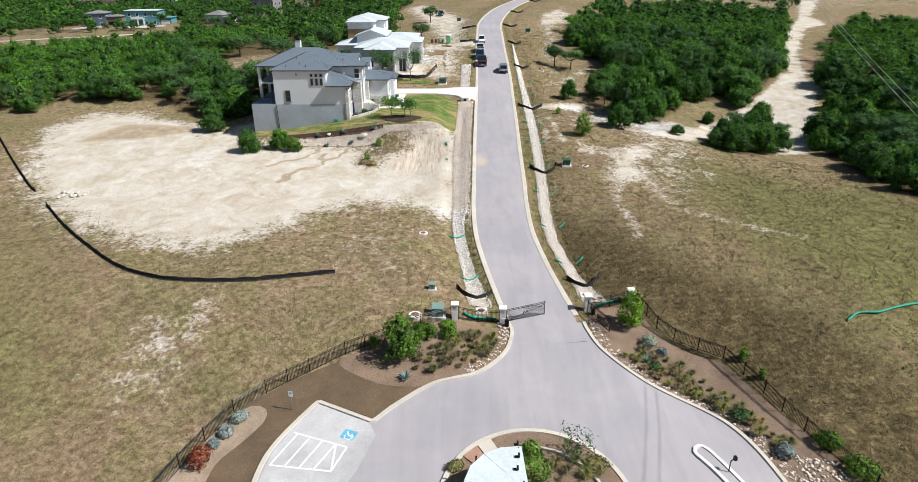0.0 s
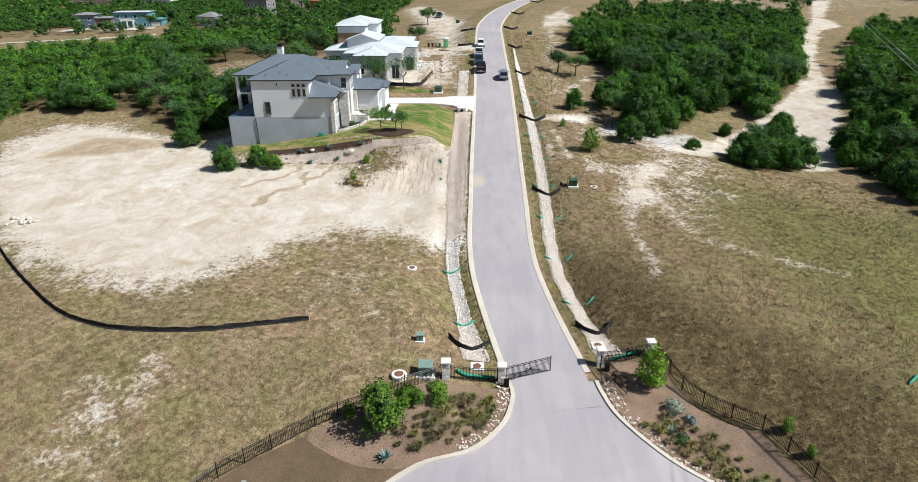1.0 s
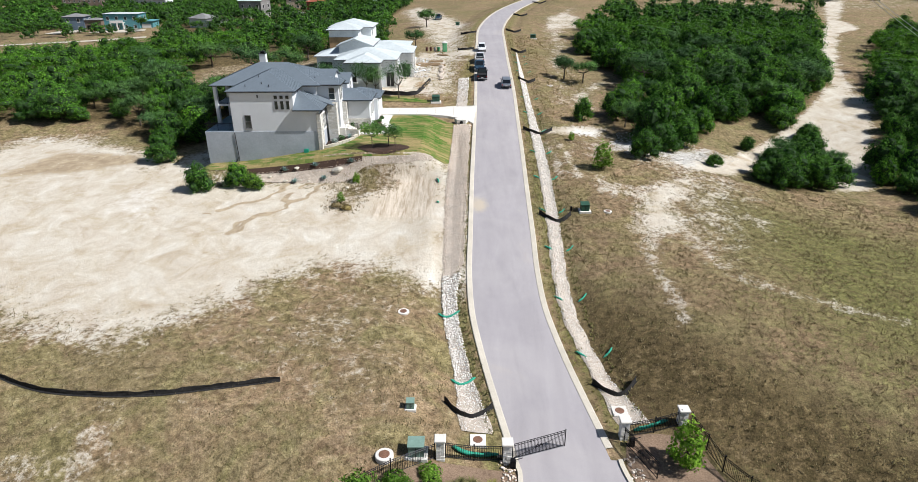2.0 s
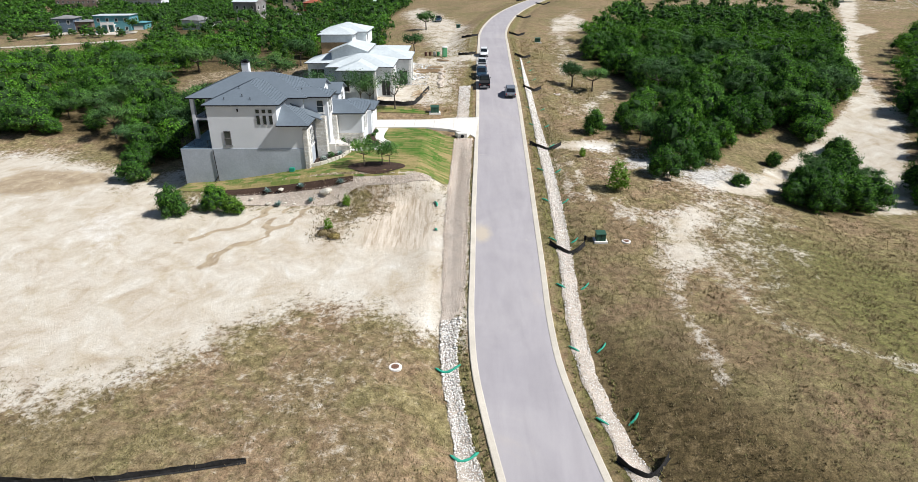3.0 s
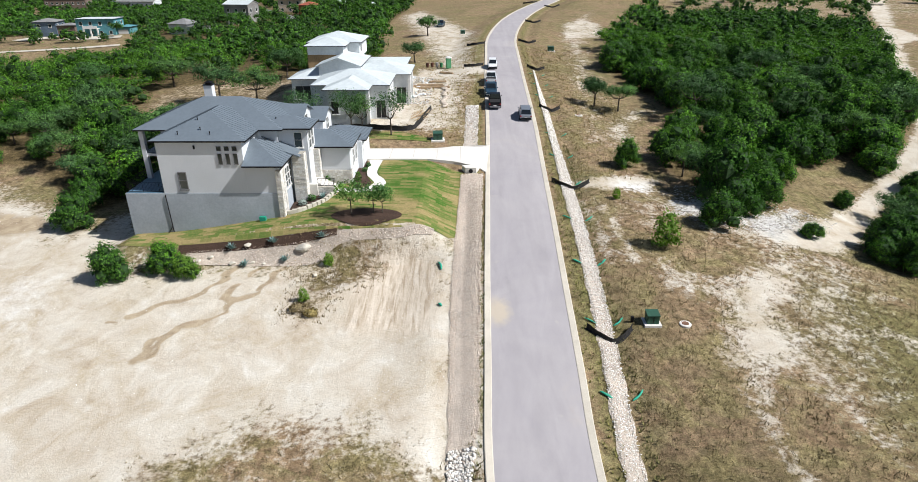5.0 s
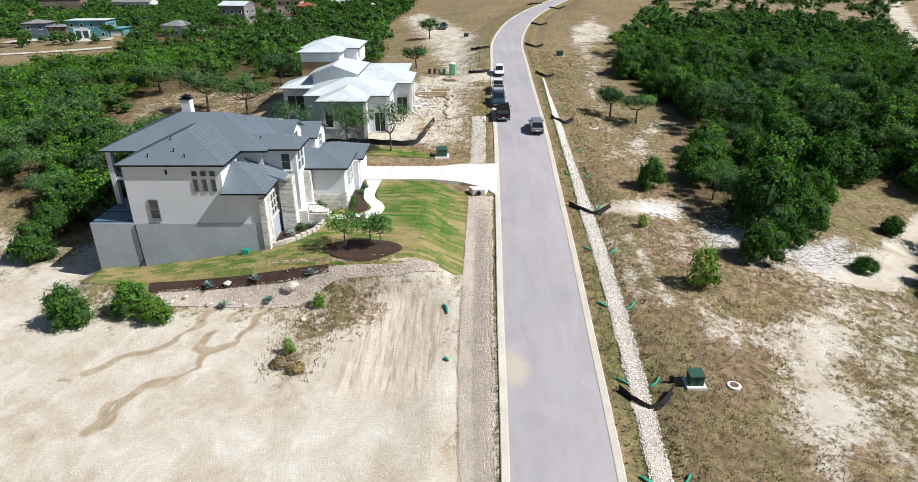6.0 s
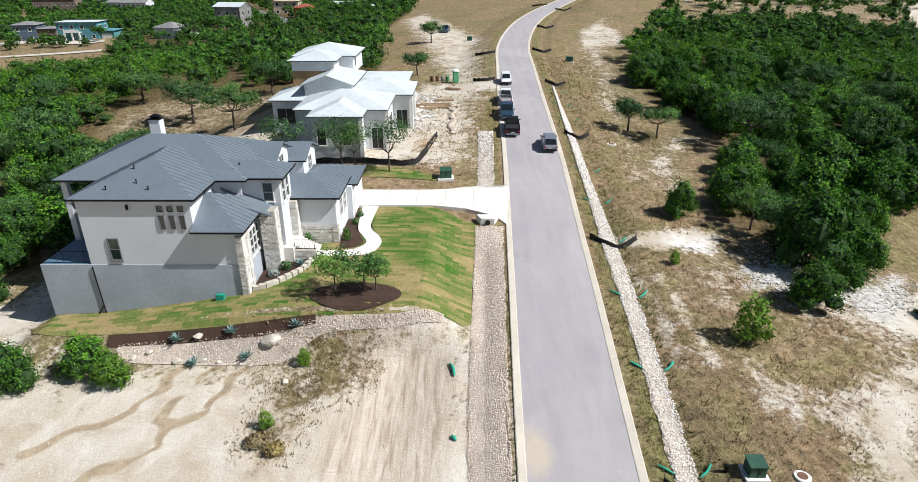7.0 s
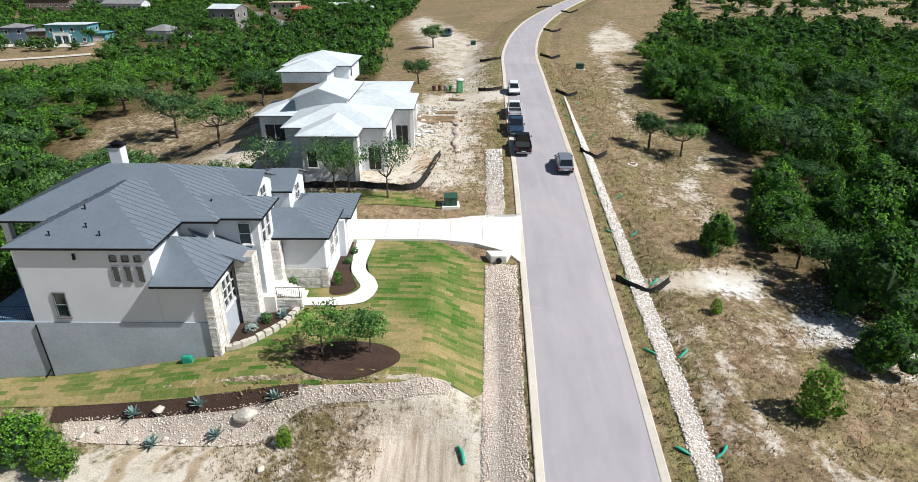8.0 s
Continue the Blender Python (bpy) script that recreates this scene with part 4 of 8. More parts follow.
BANK = curve_through([(-28, 101.7), (-22, 101.8), (-16.8, 101.9), (-12.7, 102.45), (-9.5, 102.6), (-6, 102.7), (-2.8, 103.2), (-2.9, 102.5), (-6, 102.1), (-11.2, 101.9), (-13, 101.5), (-15.1, 100.5), (-19, 100.3), (-23.4, 100.4), (-27, 100.6)], 0.7, True)
thing("stone_bank", draped(BANK, 0.07, 0.5), GRAVEL_BED, "bank of pale river stone holding the lawn", "stone bank", kind="structure")

# ---- houses ----


def slope_ribs(bm, poly, gap=0.58, high=0.038, wide=0.035):
    """Standing seams down the slope of a flat roof face."""
    p = [Vector(q) for q in poly]
    n = (p[1] - p[0]).cross(p[2] - p[0]).normalized()
    if n.z < 0:
        n = -n
    along = Vector((-n.y, n.x, 0)).normalized()
    down = n.cross(along)
    lo, hi = min(q.dot(along) for q in p), max(q.dot(along) for q in p)
    s = lo + gap / 2
    while s < hi:
        cuts = []
        for a, b in zip(p, p[1:] + p[:1]):
            da, db = a.dot(along) - s, b.dot(along) - s
            if (da > 0) != (db > 0):
                cuts.append(a.lerp(b, da / (da - db)))
        if len(cuts) == 2 and (cuts[0] - cuts[1]).length > 0.3:
            a, b = cuts
            v = [bm.verts.new(q + along * w + n * h) for q in (a, b) for w, h in ((-wide / 2, 0), (-wide / 2, high), (wide / 2, high), (wide / 2, 0))]
            for f in ((0, 1, 5, 4), (1, 2, 6, 5), (2, 3, 7, 6), (0, 3, 2, 1), (4, 5, 6, 7)):
                bm.faces.new([v[i] for i in f])
        s += gap


def roof_faces(x0, x1, y0, y1, z, pitch, ends="hh", along="x"):
    """Faces of a hip or gable roof: ends gives h (hip), g (gable) for the low and high end of its ridge."""
    if along == "y":
        return [[(q[1], q[0], q[2]) for q in f] for f in roof_faces(y0, y1, x0, x1, z, pitch, ends, "x")]
    half = (y1 - y0) / 2
    top, mid = z + half * pitch, (y0 + y1) / 2
    a = (x0 + (half if ends[0] == "h" else 0), mid, top)
    b = (x1 - (half if ends[1] == "h" else 0), mid, top)
    if a[0] > b[0]:
        m = (a[0] + b[0]) / 2
        a = b = (m, mid, z + (m - x0) * pitch)
    sw, se, ne, nw = (x0, y0, z), (x1, y0, z), (x1, y1, z), (x0, y1, z)
    south = [sw, se, b, a] if a != b else [sw, se, a]
    north = [ne, nw, a, b] if a != b else [ne, nw, a]
    return [south, north, [nw, sw, a], [se, ne, b]]


def roof(parent, x0, x1, y0, y1, z, pitch, ends="hh", along="x", material=None, seams=True, gable_wall=None, fascia=None):
    """A roof with a slab under it, its fascia and its standing seams."""
    faces = roof_faces(x0, x1, y0, y1, z, pitch, ends, along)
    bm = bmesh.new()
    for i, f in enumerate(faces):
        if i >= 2 and ends[i - 2] == "g":
            continue
        bm.faces.new([bm.verts.new(q) for q in f])
    bmesh.ops.remove_doubles(bm, verts=bm.verts, dist=0.001)
    bmesh.ops.recalc_face_normals(bm, faces=bm.faces)
    if sum(f.normal.z for f in bm.faces) < 0:
        bmesh.ops.reverse_faces(bm, faces=bm.faces)
    low = bmesh.ops.extrude_face_region(bm, geom=bm.faces[:])
    for v in [g for g in low["geom"] if isinstance(g, bmesh.types.BMVert)]:
        v.co.z -= 0.11
    ob = part("roof", bm, material or METAL_ROOF, parent)
    if seams:
        bm = bmesh.new()
        for i, f in enumerate(faces):
            if not (i >= 2 and ends[i - 2] == "g") and i != (0 if along == "x" else 2):
                slope_ribs(bm, f)
        tagged(part("standing_seams", bm, METAL_ROOF, ob), kind="stuff")
    t = 0.05
    for a in ((x0, x1, y0 - t, y0), (x0, x1, y1, y1 + t), (x0 - t, x0, y0, y1), (x1, x1 + t, y0, y1)):
        side = 0 if a[0] == x0 - t else 1 if a[1] == x1 + t else 2
        skip = (along == "x" and side < 2 and ends[side] == "g") or (along == "y" and side == 2 and ends[0 if a[2] < y0 else 1] == "g")
        if not skip:
            bm = bmesh.new()
            box(bm, *a, z - 0.15, z - 0.02)
            part("fascia", bm, fascia or DARK_METAL, ob)
    for i in (2, 3):
        if ends[i - 2] == "g" and gable_wall:
            inset = 0.35
            a, b, c = [Vector(q) for q in faces[i]]
            mid = (a + b) / 2
            pull = (Vector(((x0 + x1) / 2, (y0 + y1) / 2, mid.z)) - mid).normalized() * inset
            bm = bmesh.new()
            for d in (pull, pull + pull.normalized() * 0.15):
                bm.faces.new([bm.verts.new(mid.lerp(q, 0.97 if q.z == mid.z else 1) + d + Vector((0, 0, -0.16))) for q in (a, b, c)])
            bm.verts.ensure_lookup_table()
            w = bm.verts[:]
            for k in range(3):
                bm.faces.new((w[k], w[(k + 1) % 3], w[3 + (k + 1) % 3], w[3 + k]))
            part("gable", bm, gable_wall, parent)
    return ob


def walls(parent, x0, x1, y0, y1, z0, z1, material, name="wall", label=""):
    bm = bmesh.new()
    box(bm, x0, x1, y0, y1, z0, z1)
    return part(name, bm, material, parent, label)


def window(parent, face, at, u0, u1, z0, z1, bars=(1, 2), frame=None, glass=None):
    """A framed window on a wall: face s, n, e or w, at the wall's place, from u0 to u1 along it."""
    out = {"s": -1, "n": 1, "e": 1, "w": -1}[face]

    def slab(a, b, c, d, lo, hi):
        bm = bmesh.new()
        p, q = sorted((at + out * lo, at + out * hi))
        box(bm, a, b, p, q, c, d) if face in "sn" else box(bm, p, q, a, b, c, d)
        return bm

    ob = part("window", slab(u0, u1, z0, z1, 0.0, 0.02), glass or GLASS, parent)
    t = 0.07 if u1 - u0 > 0.5 else 0.03
    bm = bmesh.new()
    p, q = sorted((at + out * 0.004, at + out * 0.09))
    cuts = [(u0 - t, u1 + t, z1, z1 + t), (u0 - t, u1 + t, z0 - t, z0), (u0 - t, u0, z0, z1), (u1, u1 + t, z0, z1)]
    cuts += [(u0 + (u1 - u0) * k / bars[0] - 0.025, u0 + (u1 - u0) * k / bars[0] + 0.025, z0, z1) for k in range(1, bars[0])]
    cuts += [(u0, u1, z0 + (z1 - z0) * k / bars[1] - 0.025, z0 + (z1 - z0) * k / bars[1] + 0.025) for k in range(1, bars[1])]
    for a, b, c, d in cuts:
        box(bm, a, b, p, q, c, d) if face in "sn" else box(bm, p, q, a, b, c, d)
    part("window_frame", bm, frame or WHITE_TRIM, ob)
    if u1 - u0 > 0.5:
        part("window_sill", slab(u0 - 0.14, u1 + 0.14, z0 - 0.17, z0 - 0.072, 0.0, 0.14), frame or WHITE_TRIM, ob)
    return ob


def stone_cladding(parent, x0, x1, y0, y1, z0, z1, faces, seed, size=0.34):
    """Ashlar blocks laid in courses on the named faces of a core."""
    rng = random.Random(seed)
    core = walls(parent, x0, x1, y0, y1, z0, z1, STONE, "stone_core")
    bm = bmesh.new()
    for face in faces:
        a, b = (x0, x1) if face in "sn" else (y0, y1)
        at = {"s": y0, "n": y1, "w": x0, "e": x1}[face]
        out = -1 if face in "sw" else 1
        z = z0
        while z < z1 - 0.08:
            h = min(rng.choice((0.14, 0.2, 0.28)), z1 - z)
            u = a
            while u < b - 0.05:
                w = min(rng.uniform(0.25, 0.7) * size / 0.34, b - u)
                p, q = sorted((at, at + out * rng.uniform(0.025, 0.06)))
                g = 0.012
                box(bm, u + g, u + w - g, p, q, z + g, z + h - g) if face in "sn" else box(bm, p, q, u + g, u + w - g, z + g, z + h - g)
                u += w
            z += h
    tagged(part("stone_facing", bm, CLADDING, core), kind="stuff")
    return core


def cladding_material():
    m, t, b = nodes_of("ashlar_blocks", 0.9, 0, 0.2)
    i = t.nodes.new("ShaderNodeNewGeometry").outputs["Random Per Island"]
    c = ramp(t, i, ((0.0, (0.56, 0.53, 0.48)), (0.4, (0.7, 0.68, 0.64)), (0.7, (0.77, 0.76, 0.73)), (1.0, (0.64, 0.6, 0.53))))
    f = noise_of(t, 9, 5)
    t.links.new(mixed(t, 1.0, c, ramp(t, f, ((0.3, grey(0.8)), (0.7, grey(1.05)))), "MULTIPLY"), b.inputs["Base Color"])
    bumped(t, b, f, 0.4, 0.02)
    return m


CLADDING = cladding_material()
# the deck's blue is sky reflection put into its base colour
DECK = surface("deck_sky_tint", (0.1, 0.2, 0.29), (0.15, 0.26, 0.36), 6, 0.5, 0.4)
WOOD_DOOR = surface("dark_wood", (0.05, 0.03, 0.02), (0.12, 0.07, 0.045), 12, 1, 0.5)


def railing(parent, a, b, z, high=1.05, name="railing"):
    bm = bmesh.new()
    a, b = Vector((*a, z)), Vector((*b, z))
    up = Vector((0, 0, high))
    for h in (0.08, 1.0):
        tube(bm, a + up * h, b + up * h, 0.025, n=4)
    k = max(2, int((b - a).length / 0.14))
    for i in range(k + 1):
        p = a.lerp(b, i / k)
        tube(bm, p + Vector((0, 0, 0 if i % 12 == 0 else 0.08)), p + up, 0.03 if i % 12 == 0 else 0.011, n=4, caps=False)
    return part(name, bm, DARK_METAL, parent)


def finished_house():
    h = empty("house", (-25, 112, 6), "white stucco two-storey house with grey standing-seam metal roof and stone trim", "house")
    EAVE = 16.5
    walls(h, -31.1, -22.3, 105.72, 116, 10.85, EAVE - 0.1, STUCCO)
    walls(h, -31.1, -20.0, 110.6, 121.0, 8, EAVE - 0.1, STUCCO)
    walls(h, -22.3, -18.8, 105.75, 111.2, 10.85, 13.9, STUCCO)
    walls(h, -20.5, -16.9, 111.1, 114.4, 8.5, EAVE - 0.1, STUCCO)
    walls(h, -23.0, -18.6, 114.5, 120.4, 8.5, EAVE - 0.1, STUCCO)
    walls(h, -21, -17.2, 120.5, 125.6, 8.8, 15.0, STUCCO)
    walls(h, -35.2, -18.75, 105.66, 112.0, 4.6, 10.85, RENDERED, "plinth")
    walls(h, -35.2, -31.0, 112.0, 121.5, 4.6, 10.85, RENDERED, "plinth")
    bm = bmesh.new()
    box(bm, -35.1, -31.1, 105.75, 121.4, 10.855, 10.9)
    part("deck", bm, DECK, h)
    railing(h, (-35.05, 105.85), (-31.2, 105.85), 10.9)
    railing(h, (-35.05, 105.85), (-35.05, 121.3), 10.9)
    # covered balcony on the west side
    bm = bmesh.new()
    box(bm, -35.0, -31.1, 110.4, 121.2, 13.45, 13.75)
    part("balcony", bm, STUCCO, h)
    railing(h, (-34.9, 110.45), (-31.2, 110.45), 13.75)
    railing(h, (-34.9, 110.45), (-34.9, 121.0), 13.75)
    for y in (110.6, 115.6, 120.8):
        bm = bmesh.new()
        box(bm, -35.0, -34.5, y - 0.25, y + 0.25, 10.9, EAVE - 0.15)
        part("column", rounded(bm, 0.02), STUCCO, h)
    # roofs
    roof(h, -31.6, -21.8, 105.48, 118.0, EAVE, 0.41, "hh", "y")
    roof(h, -35.35, -19.3, 109.95, 121.7, EAVE, 0.41)
    roof(h, -25.5, -16.35, 110.55, 114.95, EAVE, 0.41)
    roof(h, -24.0, -18.2, 115.4, 120.8, EAVE - 0.05, 0.42, "hg", "x", gable_wall=STUCCO)
    roof(h, -22.35, -18.2, 105.0, 112.4, 14.0, 0.52, "gh", "x")
    roof(h, -22.0, -16.8, 120.2, 126.0, 15.05, 0.4, "hg", "x", gable_wall=STUCCO)
    roof(h, -20.5, -12.45, 113.65, 119.9, 13.6, 0.41)
    roof(h, -19.0, -11.9, 120.0, 126.2, 12.7, 0.36)
    # lean-to roof between the low wing and the porch
    bm = bmesh.new()
    q = [(-22.2, 110.9, 15.9), (-22.2, 111.2, 15.9), (-17.4, 111.2, 13.9), (-17.4, 108.9, 13.9), (-19.4, 108.9, 14.6)]
    bm.faces.new([bm.verts.new(v) for v in q])
    low = bmesh.ops.extrude_face_region(bm, geom=bm.faces[:])
    for v in [g for g in low["geom"] if isinstance(g, bmesh.types.BMVert)]:
        v.co.z -= 0.15
    part("roof", bm, METAL_ROOF, h)
    # garage
    g = walls(h, -18.6, -12.95, 114.1, 119.5, 8.6, 13.45, STUCCO, "garage_wall")
    walls(h, -18.6, -12.4, 119.5, 125.8, 8.6, 12.6, STUCCO, "garage_wall")
    stone_cladding(h, -18.0, -12.87, 114.0, 114.1, 8.6, 10.7, "s", 3)
    stone_cladding(h, -13.35, -12.85, 113.95, 114.6, 8.6, 10.7, "se", 4)
    for y in (116.4, 118.2):
        window(h, "e", -12.95, y - 0.45, y + 0.45, 10.9, 12.6, (2, 2))
    bm = bmesh.new()
    box(bm, -12.4, -12.34, 120.4, 125.0, 9.35, 11.9)
    door = part("garage_door", bm, WHITE_TRIM, h, "white panelled garage door")
    bm = bmesh.new()
    for k in range(1, 4):
        box(bm, -12.34, -12.32, 120.4, 125.0, 9.35 + k * 0.64 - 0.02, 9.35 + k * 0.64 + 0.02)
    part("panel_joint", bm, RENDERED, door)
    # stone corner of the low wing
    stone_cladding(h, -19.2, -18.68, 105.56, 106.6, 6.8, 13.35, "se", 5)
    stone_cladding(h, -18.95, -18.66, 106.6, 107.2, 7.2, 13.35, "e", 6)
    # porch piers, entry and steps
    stone_cladding(h, -18.4, -17.1, 109.5, 110.6, 8.0, 14.0, "sew", 7)
    stone_cladding(h, -17.0, -16.3, 113.2, 114.0, 8.4, 13.4, "se", 8)
    bm = bmesh.new()
    box(bm, -18.9, -16.2, 110.6, 114.0, 8.0, 10.1)
    part("porch_floor", bm, PALE_CONCRETE, h)
    bm = bmesh.new()
    box(bm, -18.45, -18.35, 111.6, 112.9, 10.1, 12.9)
    box(bm, -18.35, -18.3, 111.7, 112.2, 10.2, 12.8)
    box(bm, -18.35, -18.3, 112.3, 112.8, 10.2, 12.8)
    part("front_door", bm, WOOD_DOOR, h, "dark wooden double front door")
    bm = bmesh.new()
    for k in range(6):
        box(bm, -16.2 + k * 0.3, -15.9 + k * 0.3, 111.3, 113.4, 8.2, 10.1 - (k + 1) * 0.16)
    part("steps", bm, PALE_CONCRETE, h)
    stone_cladding(h, -16.2, -14.3, 110.85, 111.25, 8.2, 9.75, "sne", 9)
    railing(h, (-16.2, 111.05), (-14.3, 111.05), 9.75, 0.9)
    # windows
    window(h, "s", 105.72, -29.25, -28.5, 11.35, 13.1, (1, 2), plain("dark_frame", (0.16, 0.16, 0.17), 0.5))
    for x in (-24.65, -23.85, -23.05):
        window(h, "s", 105.72, x - 0.2, x + 0.2, 14.0, 15.1, (1, 1), bpy.data.materials["dark_frame"])
        window(h, "s", 105.72, x - 0.2, x + 0.2, 15.45, 15.85, (1, 1), bpy.data.materials["dark_frame"])
    for y in (107.9, 108.7, 109.5):
        window(h, "e", -18.8, y - 0.3, y + 0.3, 10.7, 12.9, (1, 3))
    window(h, "s", 111.1, -18.3, -17.5, 14.3, 15.9, (1, 2))
    for y in (112.0, 113.2):
        window(h, "e", -16.9, y - 0.35, y + 0.35, 14.0, 15.9, (1, 2))
    window(h, "e", -18.6, 117.3, 118.6, 14.8, 16.3, (2, 2))
    window(h, "e", -17.2, 122.4, 123.6, 13.4, 14.8, (2, 2))
    for y in (112.0, 116.5, 119.0):
        window(h, "w", -31.1, y - 0.6, y + 0.6, 11.2, 13.0, (1, 2))
        window(h, "w", -31.1, y - 0.6, y + 0.6, 14.2, 15.9, (1, 2))
    # downpipe, vents, chimney
    bm = bmesh.new()
    tube(bm, (-31.0, 105.58, 10.7), (-30.85, 105.58, 6.3), 0.05, n=6)
    tube(bm, (-30.85, 105.56, 7.2), (-31.5, 105.4, 6.2), 0.05, n=6)
    part("downpipe", bm, DARK_METAL, h)
    for x, y, z in ((-28.9, 106.5, 17.0), (-25.6, 106.5, 17.0), (-27.6, 108.8, 17.95), (-26.8, 107.2, 17.28), (-20.4, 112.2, 17.1)):
        bm = bmesh.new()
        tube(bm, (x, y, z - 0.1), (x, y, z + 0.2), 0.045, n=8)
        tube(bm, (x, y, z + 0.18), (x, y, z + 0.24), 0.07, n=8)
        part("roof_vent", bm, DARK_METAL, h)
    bm = bmesh.new()
    box(bm, -29.4, -28.45, 116.0, 116.9, 17.5, 20.1)
    chim = part("chimney", rounded(bm, 0.02), STUCCO, h)
    bm = bmesh.new()
    box(bm, -29.48, -28.37, 115.92, 116.98, 20.1, 20.18)
    box(bm, -29.2, -28.65, 116.2, 116.7, 20.18, 20.35)
    v = [bm.verts.new(q) for q in ((-29.4, 116.0, 20.35), (-28.45, 116.0, 20.35), (-28.45, 116.9, 20.35), (-29.4, 116.9, 20.35), (-28.92, 116.45, 20.58))]
    for a, b in ((0, 1), (1, 2), (2, 3), (3, 0)):
        bm.faces.new((v[a], v[b], v[4]))
    bm.faces.new(v[3::-1])
    part("chimney_cap", bm, DARK_METAL, chim)
    bm = bmesh.new()
    box(bm, -27.2, -27.05, 105.57, 105.72, 15.6, 16.0)
    part("wall_lamp", rounded(bm, 0.01), DARK_METAL, h)
    return h


finished_house()

OSB = surface("tan_sheathing", (0.3, 0.19, 0.09), (0.42, 0.28, 0.15), 8, 0.8, 0.8)
HOUSE_WRAP = surface("white_house_wrap", (0.64, 0.67, 0.69), (0.76, 0.78, 0.79), 3, 0.5, 0.6, stain=0.2)
BLOCK = surface("grey_block", (0.3, 0.29, 0.28), (0.42, 0.41, 0.39), 8, 0.6, 0.9)


def unfinished_house():
    h = empty("house", (-18, 146, 9), "half-built house wrapped in white with membrane-covered hip roofs", "house")
    trim = WHITE_TRIM

    def block(x0, x1, y0, y1, z, lo, pitch, ends="hh", along="x", wall=HOUSE_WRAP, over=0.5, gable=None):
        walls(h, x0 + over, x1 - over, y0 + over, y1 - over, lo, z - 0.05, wall)
        roof(h, x0, x1, y0, y1, z, pitch, ends, along, WRAP, False, gable, fascia=plain("dark_fascia", (0.1, 0.1, 0.105), 0.7) if "dark_fascia" not in bpy.data.materials else bpy.data.materials["dark_fascia"])

    block(-20.2, -13.4, 134.8, 145, 16.0, 8.6, 0.3, "hh", "y")
    block(-22.7, -10.8, 138.5, 149, 16.0, 8.6, 0.31)
    block(-20.0, -8.4, 148.0, 158, 16.0, 8.8, 0.3)
    block(-20.0, -9.8, 152.0, 167, 16.1, 9, 0.2)
    block(-28.1, -19, 146.0, 155, 15.6, 8.8, 0.3)
    block(-23.6, -16.2, 146.6, 158.5, 17.5, 9, 0.36, "gh", "y", gable=HOUSE_WRAP)
    block(-26.4, -19.4, 151.7, 160, 20.0, 17.4, 0.3)
    block(-26.9, -17.4, 156.2, 166, 20.06, 17.4, 0.3)
    walls(h, -25.93, -19.87, 152.17, 158, 15.0, 18.5, OSB, "sheathing")
    for x0, x1, y0, y1 in ((-19.75, -13.85, 135.2, 135.3), (-13.95, -11.25, 138.88, 139.0)):
        walls(h, x0, x1, y0, y1, 8.4, 10.6, BLOCK, "foundation")
    dark = plain("dark_opening", (0.03, 0.03, 0.032), 0.8) 
    for x in (-18.6, -15.6):
        window(h, "s", 135.3, x - 0.5, x + 0.5, 12.4, 14.2, (1, 1), trim, dark)
    window(h, "s", 139.0, -13.0, -11.6, 11.0, 13.6, (2, 1), trim, dark)
    window(h, "e", -11.3, 140.2, 142.2, 11.2, 13.8, (2, 1), trim, dark)
    window(h, "e", -11.3, 144, 146.5, 11.0, 14.0, (2, 1), trim, dark)
    window(h, "e", -8.9, 150, 152.5, 11.2, 13.6, (2, 1), trim, dark)
    window(h, "s", 148.5, -10.8, -9.3, 11.2, 13.8, (2, 1), trim, dark)
    window(h, "s", 146.5, -27, -24.6, 12.3, 14.4, (2, 1), trim, dark)
    window(h, "e", -17.9, 158, 159, 18.3, 19.4, (1, 1), trim, dark)
    for x, y in ((-13.7, 135.1), (-11.0, 138.8), (-8.7, 148.3), (-8.7, 153)):
        bm = bmesh.new()
        box(bm, x - 0.25, x + 0.25, y - 0.25, y + 0.25, 8.6, 15.9)
        part("column", rounded(bm, 0.02), WHITE_TRIM, h)
    return h


unfinished_house()

TEAL = surface("teal_siding", (0.09, 0.27, 0.31), (0.13, 0.34, 0.38), 5, 0.3, 0.8)
BLUE_GREY = surface("blue_grey_siding", (0.09, 0.13, 0.18), (0.13, 0.18, 0.24), 5, 0.3, 0.8)
BROWN_SIDE = surface("brown_siding", (0.16, 0.12, 0.1), (0.24, 0.18, 0.15), 5, 0.3, 0.8)
RED_ROOF = surface("red_tile", (0.3, 0.08, 0.05), (0.42, 0.13, 0.08), 6, 0.5, 0.8)
GREY_SHINGLE = surface("grey_shingle", (0.2, 0.2, 0.2), (0.3, 0.3, 0.3), 6, 0.5, 0.9)


